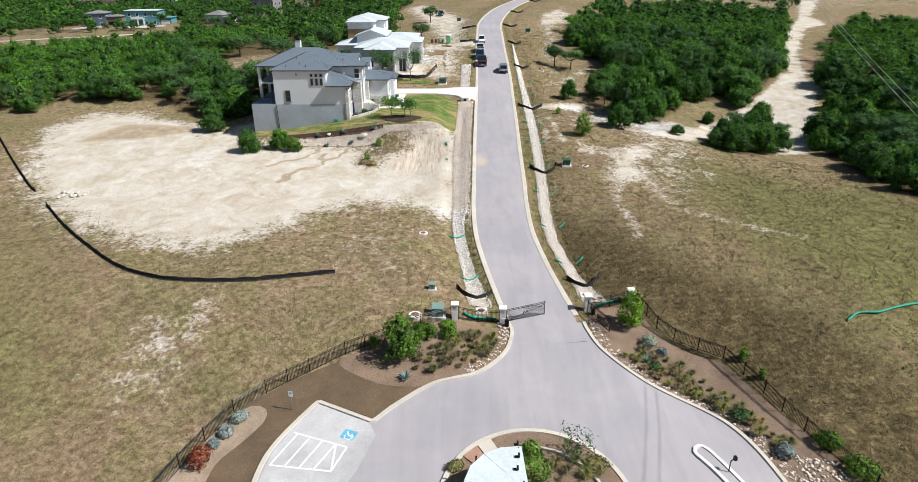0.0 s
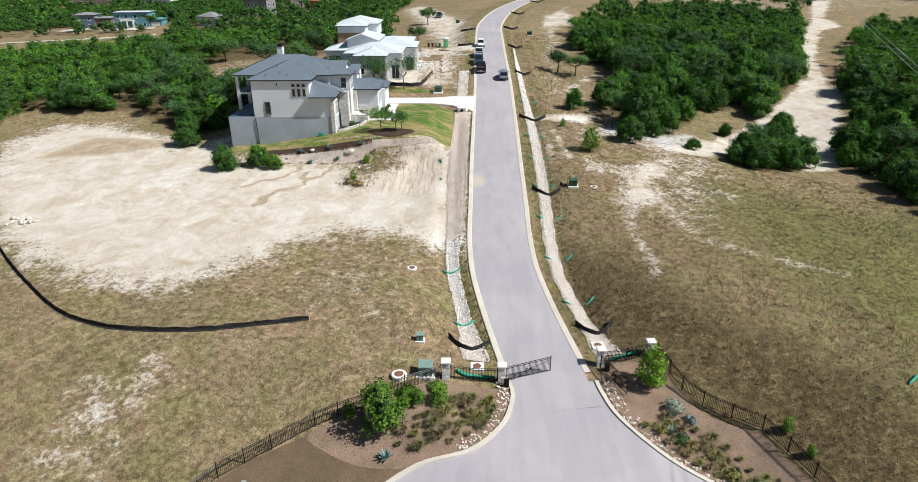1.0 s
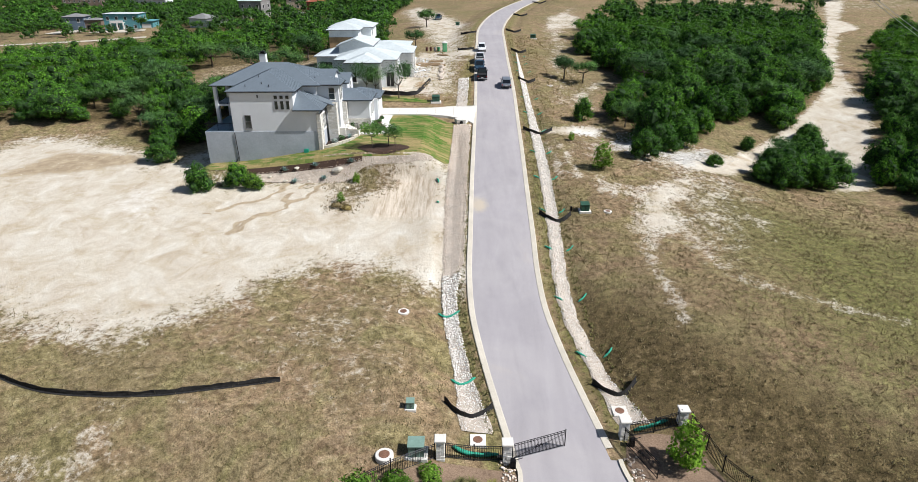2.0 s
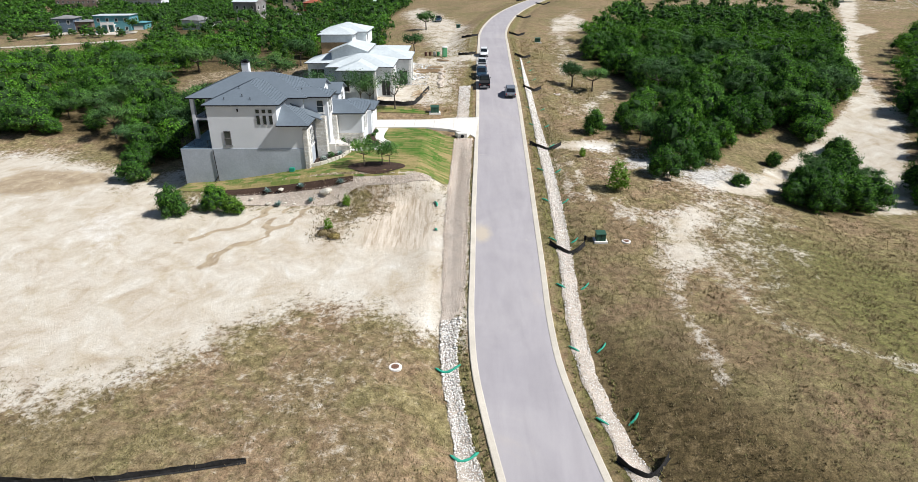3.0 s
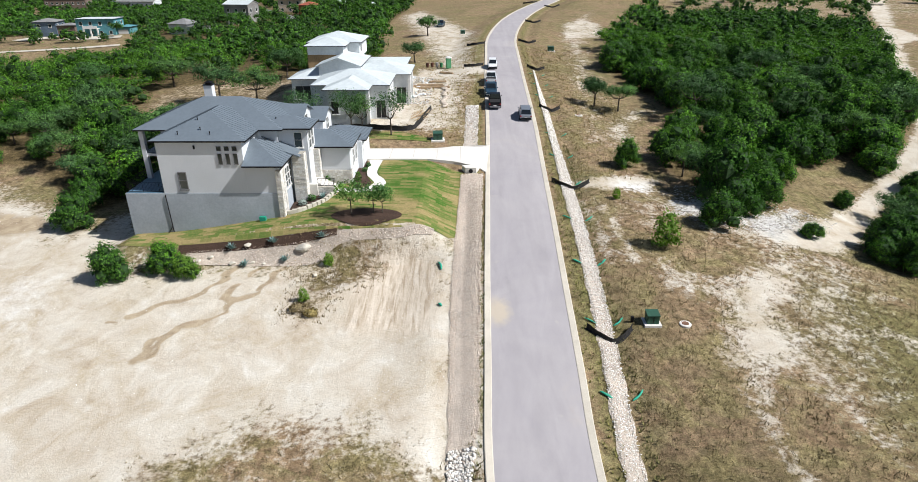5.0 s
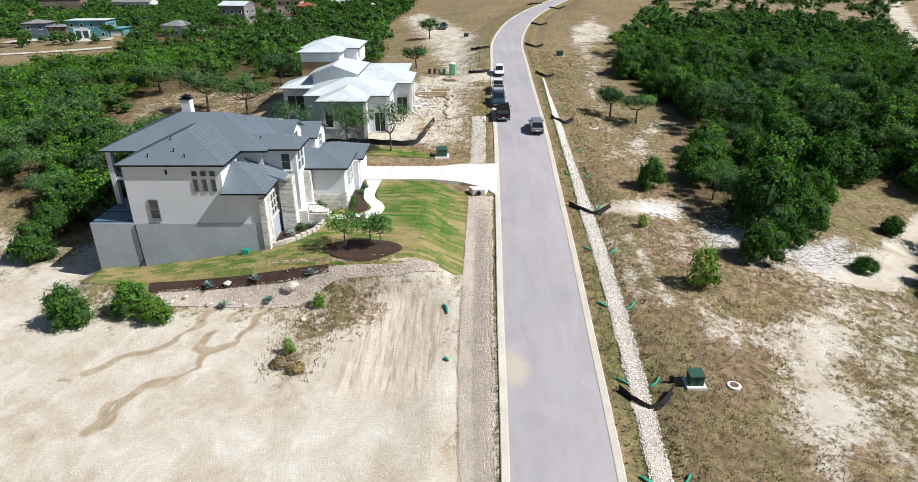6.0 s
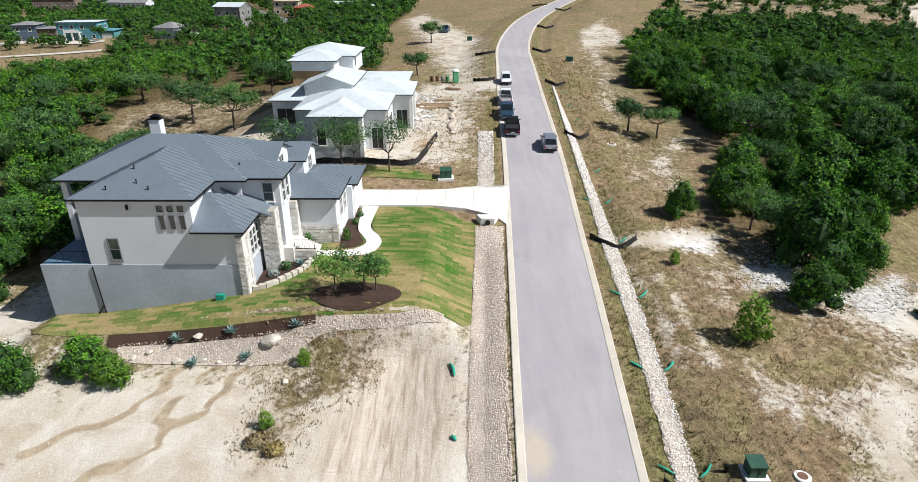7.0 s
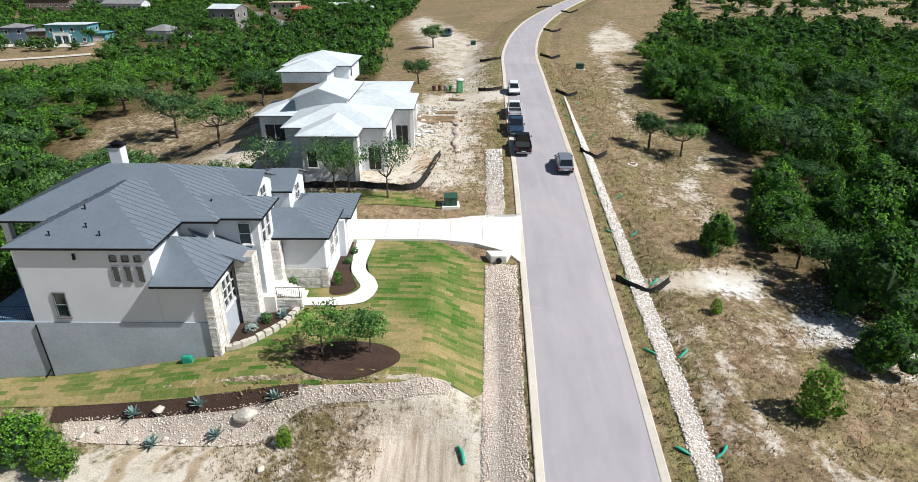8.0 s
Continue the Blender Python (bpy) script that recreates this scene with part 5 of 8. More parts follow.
def far_house(x, y, w, d, high, wall, top, label, pitch=0.35, ends="hh", turn=0.0, porch=False, floors=2, wing=None):
    z = height(x, y) - 0.5
    h = empty("house", (0, 0, 0), label, "house", "houses across the valley")
    walls(h, -w / 2, w / 2, -d / 2, d / 2, 0, high, wall)
    roof(h, -w / 2 - 0.5, w / 2 + 0.5, -d / 2 - 0.5, d / 2 + 0.5, high, pitch, ends, "x", top, False, wall)
    n = max(2, int(w / 3.2))
    step = high / floors
    for f in range(floors):
        for k in range(n):
            u = -w / 2 + (k + 0.5) * w / n
            window(h, "s", -d / 2, u - 0.55, u + 0.55, f * step + 1.0, f * step + 2.3, (1, 1))
        for k in range(2):
            u = -d / 2 + (k + 0.5) * d / 2
            window(h, "e", w / 2, u - 0.55, u + 0.55, f * step + 1.0, f * step + 2.3, (1, 1))
    if porch:
        bm = bmesh.new()
        box(bm, -w * 0.28, w * 0.1, -d / 2 - 2.2, -d / 2, step - 0.2, step)
        b = part("balcony", bm, WHITE_TRIM, h)
        for u in (-w * 0.27, -w * 0.09, w * 0.09):
            bm = bmesh.new()
            box(bm, u - 0.25, u + 0.25, -d / 2 - 2.2, -d / 2 - 1.7, 0, step - 0.2)
            part("pillar", bm, WHITE_TRIM, b)
        bm = bmesh.new()
        box(bm, -w * 0.28, w * 0.1, -d / 2 - 2.2, -d / 2 - 2.1, step, step + 0.9)
        part("parapet", bm, WHITE_TRIM, b)
    if wing:
        ww, wh, wm, wt = wing
        walls(h, w / 2, w / 2 + ww, -d / 2 + 0.6, d / 2 - 1, 0, wh, wm)
        roof(h, w / 2 - 0.2, w / 2 + ww + 0.5, -d / 2 + 0.1, d / 2 - 0.5, wh, 0.2, "hh", "x", wt, False, wm)
        bm = bmesh.new()
        box(bm, w / 2 + 0.8, w / 2 + ww - 0.8, -d / 2 + 0.5, -d / 2 + 0.6, 0.3, 2.7)
        part("garage_door", bm, WHITE_TRIM if wm is TEAL else DARK_METAL, h)
    h.matrix_basis = pose(x, y, z, 0, 0, turn)
    return h


far_house(-149, 313, 15, 9, 7.0, TEAL, WRAP, "teal flat-roofed two-storey house with white balcony", 0.06, porch=True, wing=(5.5, 3.8, TEAL, TEAL), turn=4)
far_house(-176, 322, 9, 9, 6.5, BLUE_GREY, GREY_SHINGLE, "dark blue-grey two-storey house with grey roof", 0.25, wing=(7, 5.0, BROWN_SIDE, GREY_SHINGLE), turn=8)
far_house(-110, 303, 9, 8, 4.0, STUCCO, GREY_SHINGLE, "small white house with grey hipped roof", 0.4, floors=1, wing=(6, 3.2, STUCCO, GREY_SHINGLE), turn=-20)
far_house(-94, 325, 11, 9, 8, surface("grey_board", (0.2, 0.19, 0.18), (0.3, 0.29, 0.28), 5, 0.3), WRAP, "tall grey house with pale metal roof and deck", 0.3, "gg", porch=True, turn=-12)
CREAM = surface("cream_render", (0.5, 0.4, 0.3), (0.6, 0.5, 0.38), 5, 0.3)
far_house(-87, 382, 12, 9, 6.5, CREAM, CREAM, "flat-roofed cream house among trees", 0.05, turn=0)
far_house(-70, 347, 8, 7, 4.6, RED_ROOF, RED_ROOF, "small house with red walls and red roof", 0.35, floors=1, wing=(5.5, 3.4, RED_ROOF, RED_ROOF), turn=-8)
far_house(-216, 486, 26, 10, 7.5, STUCCO, GREY_SHINGLE, "long white house with grey gabled roof", 0.4, "gg", turn=-6)
far_house(-262, 536, 18, 10, 7, STUCCO, GREY_SHINGLE, "white house with grey roof among trees", 0.4, turn=0)
far_house(-262, 484, 26, 10, 10, BROWN_SIDE, GREY_SHINGLE, "large brown house on the far hillside", 0.3, turn=6)
far_house(-60, 378, 10, 7, 3.4, surface("teal_pale", (0.2, 0.34, 0.34), (0.28, 0.42, 0.42), 5, 0.3), WRAP, "pale green house among distant trees", 0.35, "gg", turn=10, floors=1)
far_house(-53, 404, 11, 8, 8, STUCCO, WRAP, "tall white house among distant trees", 0.3, "hh", turn=5)
far_house(-41, 359, 4, 3.5, 2.6, STUCCO, WRAP, "small white shed among distant trees", 0.3, "gg", turn=0, floors=1)

# ---- trees and plants ----


def leaf_quads(rng, centres, outward, size, flat=1.5):
    """Pointed leaf sprays at the centres, facing mostly outward."""
    n = len(centres)
    nrm = outward * flat + rng.normal(size=(n, 3)) * 0.45
    nrm /= np.linalg.norm(nrm, axis=1)[:, None] + 1e-9
    r = rng.normal(size=(n, 3))
    u = np.cross(nrm, r)
    u /= np.linalg.norm(u, axis=1)[:, None] + 1e-9
    v = np.cross(nrm, u)
    s = size * rng.uniform(0.6, 1.35, n)[:, None]
    verts = np.stack([centres - u * s * 0.68 - v * s * 0.5, centres + u * s * 0.68 - v * s * 0.4, centres + v * s * 1.1 + nrm * s * 0.2], 1).reshape(-1, 3)
    faces = np.arange(n * 3).reshape(n, 3)
    return verts, faces


def blob_points(rng, blobs, n):
    """Points on the outer skin of a heap of ellipsoids, with their outward directions; some sit deeper."""
    c = np.array([b[:3] for b in blobs])
    r = np.array([b[3:6] for b in blobs])
    area = (r.prod(1)) ** (2 / 3)
    which = rng.choice(len(blobs), n * 3, p=area / area.sum())
    d = rng.normal(size=(n * 3, 3))
    d /= np.linalg.norm(d, axis=1)[:, None]
    lump = 1 + 0.16 * np.sin(d[:, 0] * 7 + which) * np.sin(d[:, 1] * 6 + 2 * which) + 0.12 * np.sin(d[:, 2] * 9 + which)
    depth = np.where(rng.random(n * 3) < 0.25, rng.uniform(0.55, 0.9, n * 3), rng.uniform(0.88, 1.08, n * 3))
    p = c[which] + d * r[which] * (lump * depth)[:, None]
    keep = np.ones(len(p), bool)
    for k in range(len(blobs)):
        inner = (((p - c[k]) / (r[k] * 0.8)) ** 2).sum(1) < 1
        keep &= ~(inner & (which != k))
    keep &= p[:, 2] > 0.1
    p, d = p[keep][:n], d[keep][:n]
    return p, d


def clumped(rng, p, d, per, spread):
    """Tufts of leaves round each point."""
    n = len(p)
    q = np.repeat(p, per, 0) + rng.normal(size=(n * per, 3)) * spread
    return q, np.repeat(d, per, 0)


def juniper_blobs(rng, r, h):
    """A dense heap of lobes: a broad body, a ring of lobes low down, another higher, and a top."""
    out = [(0, 0, h * 0.48, r * 0.66, r * 0.66, h * 0.44)]
    for ring, count, lo, hi in ((0.66, 6, 0.2, 0.4), (0.5, 5, 0.5, 0.7)):
        for k in range(count):
            a = (k + ring * 3) * 2 * math.pi / count + rng.uniform(-0.45, 0.45)
            q = ring * r * rng.uniform(0.8, 1.1)
            s = rng.uniform(0.27, 0.42)
            out.append((q * math.cos(a), q * math.sin(a), h * rng.uniform(lo, hi), r * s, r * s, h * rng.uniform(0.16, 0.26)))
    out.append((rng.uniform(-0.2, 0.2) * r, rng.uniform(-0.2, 0.2) * r, h * 0.82, r * 0.36, r * 0.36, h * 0.19))
    return out


def oak_blobs(rng, r, h):
    out = []
    for k in range(7):
        a = k * 0.9 + rng.uniform(-0.3, 0.3)
        q = (0.1 if k == 0 else rng.uniform(0.45, 0.7)) * r
        s = rng.uniform(0.34, 0.5)
        out.append((q * math.cos(a), q * math.sin(a), h * rng.uniform(0.66, 0.84), r * s, r * s, h * rng.uniform(0.13, 0.19)))
    return out


def core_mesh():
    """A rough ball of twenty faces, as loose triangles."""
    g = (1 + 5 ** 0.5) / 2
    v = np.array([q for a in (-1, 1) for b in (-g, g) for q in ((0, a, b), (a, b, 0), (b, 0, a))]) / math.hypot(1, g)
    near = lambda i, j: abs(np.linalg.norm(v[i] - v[j]) - 2 / math.hypot(1, g)) < 0.01
    f = [q for q in itertools.combinations(range(12), 3) if near(q[0], q[1]) and near(q[1], q[2]) and near(q[0], q[2])]
    return v[np.array(f)].reshape(-1, 3) * 1.08


CORE = core_mesh()


def shade_cores(blobs, fill):
    """Opaque dark core of each lobe, the crown's inner shade as colour, in loose triangles."""
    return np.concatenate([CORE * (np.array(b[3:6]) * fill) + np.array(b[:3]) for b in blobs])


def limbs(blobs, h, girth, fork, seed):
    """Trunk and crooked limbs up into the crown."""
    rng = random.Random(seed)
    bm = bmesh.new()
    top = Vector((rng.uniform(-0.15, 0.15), rng.uniform(-0.15, 0.15), h * fork))
    tube(bm, (0, 0, -0.3), (top.x * 0.4, top.y * 0.4, top.z * 0.5), girth, girth * 0.8, 7)
    tube(bm, (top.x * 0.4, top.y * 0.4, top.z * 0.5), top, girth * 0.8, girth * 0.62, 7)
    for b in blobs:
        e = Vector(b[:3])
        e.z -= 0.1 * h
        m = top.lerp(e, 0.5) + Vector((rng.uniform(-0.3, 0.3), rng.uniform(-0.3, 0.3), -0.05 * h))
        tube(bm, top, m, girth * 0.5, girth * 0.34, 5, False)
        tube(bm, m, e, girth * 0.34, girth * 0.14, 5, False)
    return bm


def tree_proto(kind, seed, r, h, n, per, size, material, label, category="tree", spread=0.16, fork=0.4, girth=0.16, core=0.0):
    rng = np.random.default_rng(seed)
    blobs = (oak_blobs if kind == "oak" else juniper_blobs)(rng, r, h)
    t = empty("juniper_tree" if kind == "juniper" else "oak_tree" if kind == "oak" else kind, (0, 0, 0), label, category)
    part("trunk", limbs(blobs, h, girth, fork, seed), BARK, t, smooth=True)
    p, d = blob_points(rng, blobs, n)
    p, d = clumped(rng, p, d, per, spread)
    v, f = leaf_quads(rng, p, d, size)
    inner = shade_cores(blobs, max(core, 0.01))
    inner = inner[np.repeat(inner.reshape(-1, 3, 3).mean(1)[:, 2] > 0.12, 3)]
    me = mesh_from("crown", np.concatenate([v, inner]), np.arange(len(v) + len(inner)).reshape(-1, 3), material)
    # second material: the core, coloured dark as inner shade
    me.materials.append(SHADE_CORE)
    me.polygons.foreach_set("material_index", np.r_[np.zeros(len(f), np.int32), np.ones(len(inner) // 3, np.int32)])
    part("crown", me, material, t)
    return t


def scatter(poly, gap, seed, keep=None):
    """Plan places in a polygon, no two closer than the gap."""
    rng = random.Random(seed)
    xs, ys = [q[0] for q in poly], [q[1] for q in poly]
    tries = int((max(xs) - min(xs)) * (max(ys) - min(ys)) / (gap * gap) * 5)
    px = np.array([rng.uniform(min(xs), max(xs)) for _ in range(tries)])
    py = np.array([rng.uniform(min(ys), max(ys)) for _ in range(tries)])
    ok = inside(px, py, poly)
    cells, out = {}, []
    for x, y in zip(px[ok], py[ok]):
        if keep and not keep(x, y):
            continue
        c = (int(x // gap), int(y // gap))
        if any((x - a) ** 2 + (y - b) ** 2 < gap * gap for i in (-1, 0, 1) for j in (-1, 0, 1) for a, b in cells.get((c[0] + i, c[1] + j), ())):
            continue
        cells.setdefault(c, []).append((x, y))
        out.append((x, y))
    return out


def plant(proto, x, y, scale=1.0, turn=None, rng=random, sink=0.0):
    ob = copy_thing(proto, pose(x, y, height(x, y) - sink, 0, 0, rng.uniform(0, 360) if turn is None else turn))
    ob.scale = (scale * rng.uniform(0.92, 1.08), scale * rng.uniform(0.92, 1.08), scale * rng.uniform(0.92, 1.1))
    return ob


def discard(proto):
    for o in (*proto.children_recursive, proto):
        bpy.data.objects.remove(o)


JUNIPERS = [tree_proto("juniper", 10 + k, 2.5 + 0.25 * k, 4.6 + 0.5 * (k % 3), 440, 7, 0.142, JUNIPER, "dark green juniper tree in the woods", spread=0.2, core=0.76) for k in range(5)]
OAKS = [tree_proto("oak", 30 + k, 2.9 + 0.3 * k, 5.0 + 0.4 * k, 400, 7, 0.125, OAK, "grey-green live oak with open crown and forked trunk", spread=0.22, fork=0.42, girth=0.2, core=0.5) for k in range(4)]

HOUSES_FAR = ((-149, 313, 21), (-176, 322, 19), (-110, 303, 13), (-94, 325, 12), (-87, 382, 12), (-70, 347, 12), (-216, 486, 26), (-262, 536, 18), (-262, 484, 24), (-60, 378, 10), (-53, 404, 11), (-41, 359, 5))
HILL_STREET = [(-150, 505), (-136, 468), (-92, 367), (-68, 311), (-63, 300)]


WOODS_NIBBLE = [(29, 168.2), (34.5, 155.2), (27, 128), (21.6, 117.5), (16.0, 117.1)]


def clear_of_houses(x, y):
    for hx, hy, r in HOUSES_FAR:
        if (x - hx) ** 2 + (y - hy) ** 2 < (r * 0.64) ** 2 or (abs(x - hx) < r * 0.5 and hy - 17 < y < hy):
            return False
    if inside(np.array([x]), np.array([y]), WOODS_NIBBLE)[0]:
        return False
    if near_line(np.array([x]), np.array([y]), HILL_STREET, 7.0)[0] > 0.45 or x > -14 and y > 195 and y < 420 and x < 10:
        return False
    return y > 296 or not (-62 < x < 0 and 146 < y < 183)


tree_rng = random.Random(5)
far_places = []
near = []
for poly, gap, seed in ((WOODS_EAST, 3.1, 1), (CLUMP_EAST, 2.6, 2), (WOODS_FAR_EAST, 3.2, 3), (WOODS_WEST, 3.7, 4), (WOODS_NORTHWEST, 4.7, 6), (THIN_EAST, 10, 9), (WOODS_OUTER_WEST, 6.0, 11), (WOODS_BETWEEN, 4.4, 12), (WOODS_STREET, 6.5, 13)):
    for x, y in scatter(poly, gap, seed, clear_of_houses):
        near.append((x, y, gap))
near.sort(key=lambda q: math.hypot(q[0] - 5, (q[1] - 95) * 0.9))
for k, (x, y, gap) in enumerate(near):
    if k < 290:
        oak = tree_rng.random() < (0.45 if x < 0 else 0.15)
        t = plant(tree_rng.choice(OAKS if oak else JUNIPERS), x, y, tree_rng.choice((0.62, 0.75, 0.85, 0.95, 1.05, 1.2)) * (0.8 if 41 < x < 63 and y < 127 else 1) * tree_rng.uniform(0.9, 1.08), rng=tree_rng)
        t["group"] = "woodland trees"
    else:
        far_places.append((x, y, tree_rng.uniform(0.6, 1.15) * (1 if gap < 4.5 else 1.1)))


def joined_woods(places, seed, name, label, n, size, wide=1.0):
    """Far trees of a wood, joined: trunks and leafy crowns of several builds."""
    rng = np.random.default_rng(seed)
    builds = []
    for k in range(6):
        r, h = 2.6 + 0.25 * k, 4.6 + 0.45 * (k % 4)
        blobs = (oak_blobs if k % 3 == 2 else juniper_blobs)(rng, r * wide, h)
        p, d = blob_points(rng, blobs, n)
        p, d = clumped(rng, p, d, 4, 0.26)
        # leaf sprays, and solid cores coloured like the shade behind them
        builds.append((leaf_quads(rng, p, d, size)[0], shade_cores(blobs[::2], 0.6)))
    leaves, inner = [], []
    for x, y, s in places:
        a = rng.uniform(0, 2 * math.pi)
        c, q = math.cos(a), math.sin(a)
        for b, out in zip(builds[rng.integers(6)], (leaves, inner)):
            v = np.stack([b[:, 0] * c - b[:, 1] * q, b[:, 0] * q + b[:, 1] * c, b[:, 2]], 1) * s
            out.append(v + np.array([x, y, height(x, y)]))
    n_leaf = sum(len(q) for q in leaves) // 3
    v = np.concatenate(leaves + inner)
    me = bpy.data.meshes.new(name)
    me.vertices.add(len(v))
    me.vertices.foreach_set("co", v.astype(np.float32).ravel())
    me.loops.add(len(v))
    me.loops.foreach_set("vertex_index", np.arange(len(v), dtype=np.int32))
    me.polygons.add(len(v) // 3)
    me.polygons.foreach_set("loop_start", np.arange(0, len(v), 3, dtype=np.int32))
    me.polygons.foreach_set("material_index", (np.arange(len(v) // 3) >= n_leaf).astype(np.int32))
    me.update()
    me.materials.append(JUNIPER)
    me.materials.append(SHADE_CORE)
    return tagged(new(name, me), label, "woods", kind="stuff")


joined_woods([q for q in far_places if q[1] < 205], 50, "woodland", "dense dark green juniper and oak woodland", 230, 0.165)
joined_woods([q for q in far_places if q[1] >= 205], 52, "woodland", "dense green woodland across the valley", 72, 0.29)
beyond = [(x, y, tree_rng.uniform(1.0, 1.5)) for x, y in scatter(WOODS_BEYOND, 9.5, 7, clear_of_houses) + scatter(WOODS_BEYOND_EAST, 12, 8)]
joined_woods(beyond, 51, "woodland", "distant green woodland on the hillside", 65, 0.48, 1.25)

# trees that stand by themselves
for x, y, k, s in ((-72.4, 168.2, 0, 1.2), (-58.9, 173.0, 1, 1.15), (-45.3, 161.1, 2, 1.25), (-35.5, 152.5, 3, 1.15), (-35.8, 173.9, 1, 1.1), (22.4, 150.2, 0, 0.85), (25.8, 147.4, 2, 0.85),
                   (-10.0, 231, 0, 1.1), (-10.5, 186, 1, 0.9), (-28.6, 130.5, 2, 0.8), (-24.5, 129.0, 0, 0.7)):
    plant(OAKS[k], x, y, s, rng=tree_rng)
AIRY_OAK = tree_proto("oak", 64, 2.7, 6.2, 190, 7, 0.125, OAK, "slender live oak with thin open crown", spread=0.3, fork=0.34, girth=0.13)
for x, y, s, a in ((-15.9, 132.8, 1.0, 10), (-10.1, 131.8, 1.0, 140), (-14.4, 133.0, 0.9, 260), (-22.8, 133.6, 1.05, 60)):
    plant(AIRY_OAK, x, y, s, a, tree_rng)["group"] = "slender oaks before the building site"
discard(AIRY_OAK)
LAWN_OAK = tree_proto("oak", 61, 1.55, 3.3, 150, 8, 0.11, OAK, "small live oak newly planted in dark mulch", spread=0.15, fork=0.45, girth=0.08)
for x, y, s, a in ((-11.5, 104.9, 1.12, 20), (-9.2, 105.2, 1.0, 130), (-8.3, 105.3, 0.9, 250)):
    plant(LAWN_OAK, x, y, s, a, tree_rng)["group"] = "small oaks in the lawn"
discard(LAWN_OAK)
for x, y, k, s in ((-43.9, 109.3, 1, 0.85), (-85.8, 123.8, 3, 0.9), (27.8, 106.5, 2, 0.78), (47.3, 117.2, 0, 0.5), (57, 127.2, 3, 0.9), (-33.8, 97.8, 0, 0.78), (-29.2, 99.4, 2, 0.62), (-33, 130, 1, 0.55), (-30.5, 131.5, 2, 0.6), (-27.5, 129, 0, 0.5), (-24, 131, 3, 0.55), (-36.5, 127, 4, 0.6), (-39.5, 131, 2, 0.6), (-31.5, 134, 0, 0.55), (-26, 134.5, 1, 0.5), (-21.5, 129.5, 1, 0.5), (21.4, 122.5, 1, 0.7), (38, 106.5, 3, 0.4)):
    plant(JUNIPERS[k], x, y, s, rng=tree_rng)["label"] = "rounded dark green juniper standing by itself"
BUSH = tree_proto("green_shrub", 71, 2.0, 3.2, 330, 8, 0.12, FRESH, "rounded bright green shrub on bare ground", "shrub", spread=0.14, fork=0.2, girth=0.07, core=0.6)
for x, y, s in ((-26.7, 98.2, 0.72),):
    plant(BUSH, x, y, s, rng=tree_rng)
discard(BUSH)
SLIM = tree_proto("sapling", 72, 1.2, 3.5, 260, 4, 0.15, FRESH, "slim bright green sapling on the verge", "tree", spread=0.14, fork=0.3, girth=0.05)
for x, y, s in ((20.5, 101.6, 1.12), (17.1, 53.2, 1.05), (26.3, 47.9, 0.38), (-14.4, 94.0, 0.4), (-13.3, 100.4, 0.42), (18.0, 112.5, 0.4), (27.0, 45.5, 0.32)):
    plant(SLIM, x, y, s, rng=tree_rng)
discard(SLIM)
GATE_TREE = tree_proto("sapling", 73, 1.5, 3.3, 230, 8, 0.11, FRESH, "bushy green young tree in the planting bed", "tree", spread=0.15, fork=0.32, girth=0.06, core=0.4)
for x, y, s in ((-5.3, 47.4, 1.3), (-0.9, 49.9, 0.55), (-2.6, 49.6, 0.5), (-3.6, 49.2, 0.42), (-7.9, 48.4, 0.4)):
    plant(GATE_TREE, x, y, s, rng=tree_rng)
discard(GATE_TREE)
ISLAND_TREE = tree_proto("sapling", 74, 1.35, 3.2, 120, 3, 0.12, OAK, "airy young tree on the round island", "tree", spread=0.2, fork=0.4, girth=0.05)
plant(ISLAND_TREE, 8.9, 36.2, 1.0, rng=tree_rng)
discard(ISLAND_TREE)
for p in JUNIPERS + OAKS:
    discard(p)


def shrub(name, r, h, n, size, material, seed, label):
    rng = np.random.default_rng(seed)
    blobs = [(rng.uniform(-0.4, 0.4) * r, rng.uniform(-0.4, 0.4) * r, h * 0.45, r * 0.7, r * 0.7, h * 0.5) for _ in range(4)]
    p, d = blob_points(rng, blobs, n)
    v, f = leaf_quads(rng, p, d, size)
    return thing(name, mesh_from(name, v, f, material), material, label, "shrub")


def tuft(name, r, h, n, material, seed, label, wide=0.02, category="grass clump"):
    """A fountain of arching blades."""
    rng = np.random.default_rng(seed)
    verts, faces = [], []
    for k in range(n):
        a, lean = rng.uniform(0, 2 * math.pi), rng.uniform(0.15, 1.0) * r
        hh = h * rng.uniform(0.6, 1.1)
        c, s = math.cos(a), math.sin(a)
        root = 0.12 * r * rng.random()
        for j, (q, z, w) in enumerate(((root, 0, 1), (root + lean * 0.4, hh * 0.75, 0.8), (root + lean, hh * (1 - 0.35 * lean / r), 0.1))):
            verts += [(c * q - s * w * wide, s * q + c * w * wide, z), (c * q + s * w * wide, s * q - c * w * wide, z)]
        b = k * 6
        faces += [(b, b + 1, b + 3, b + 2), (b + 2, b + 3, b + 5, b + 4)]
    return thing(name, mesh_from(name, verts, faces, material), material, label, category)


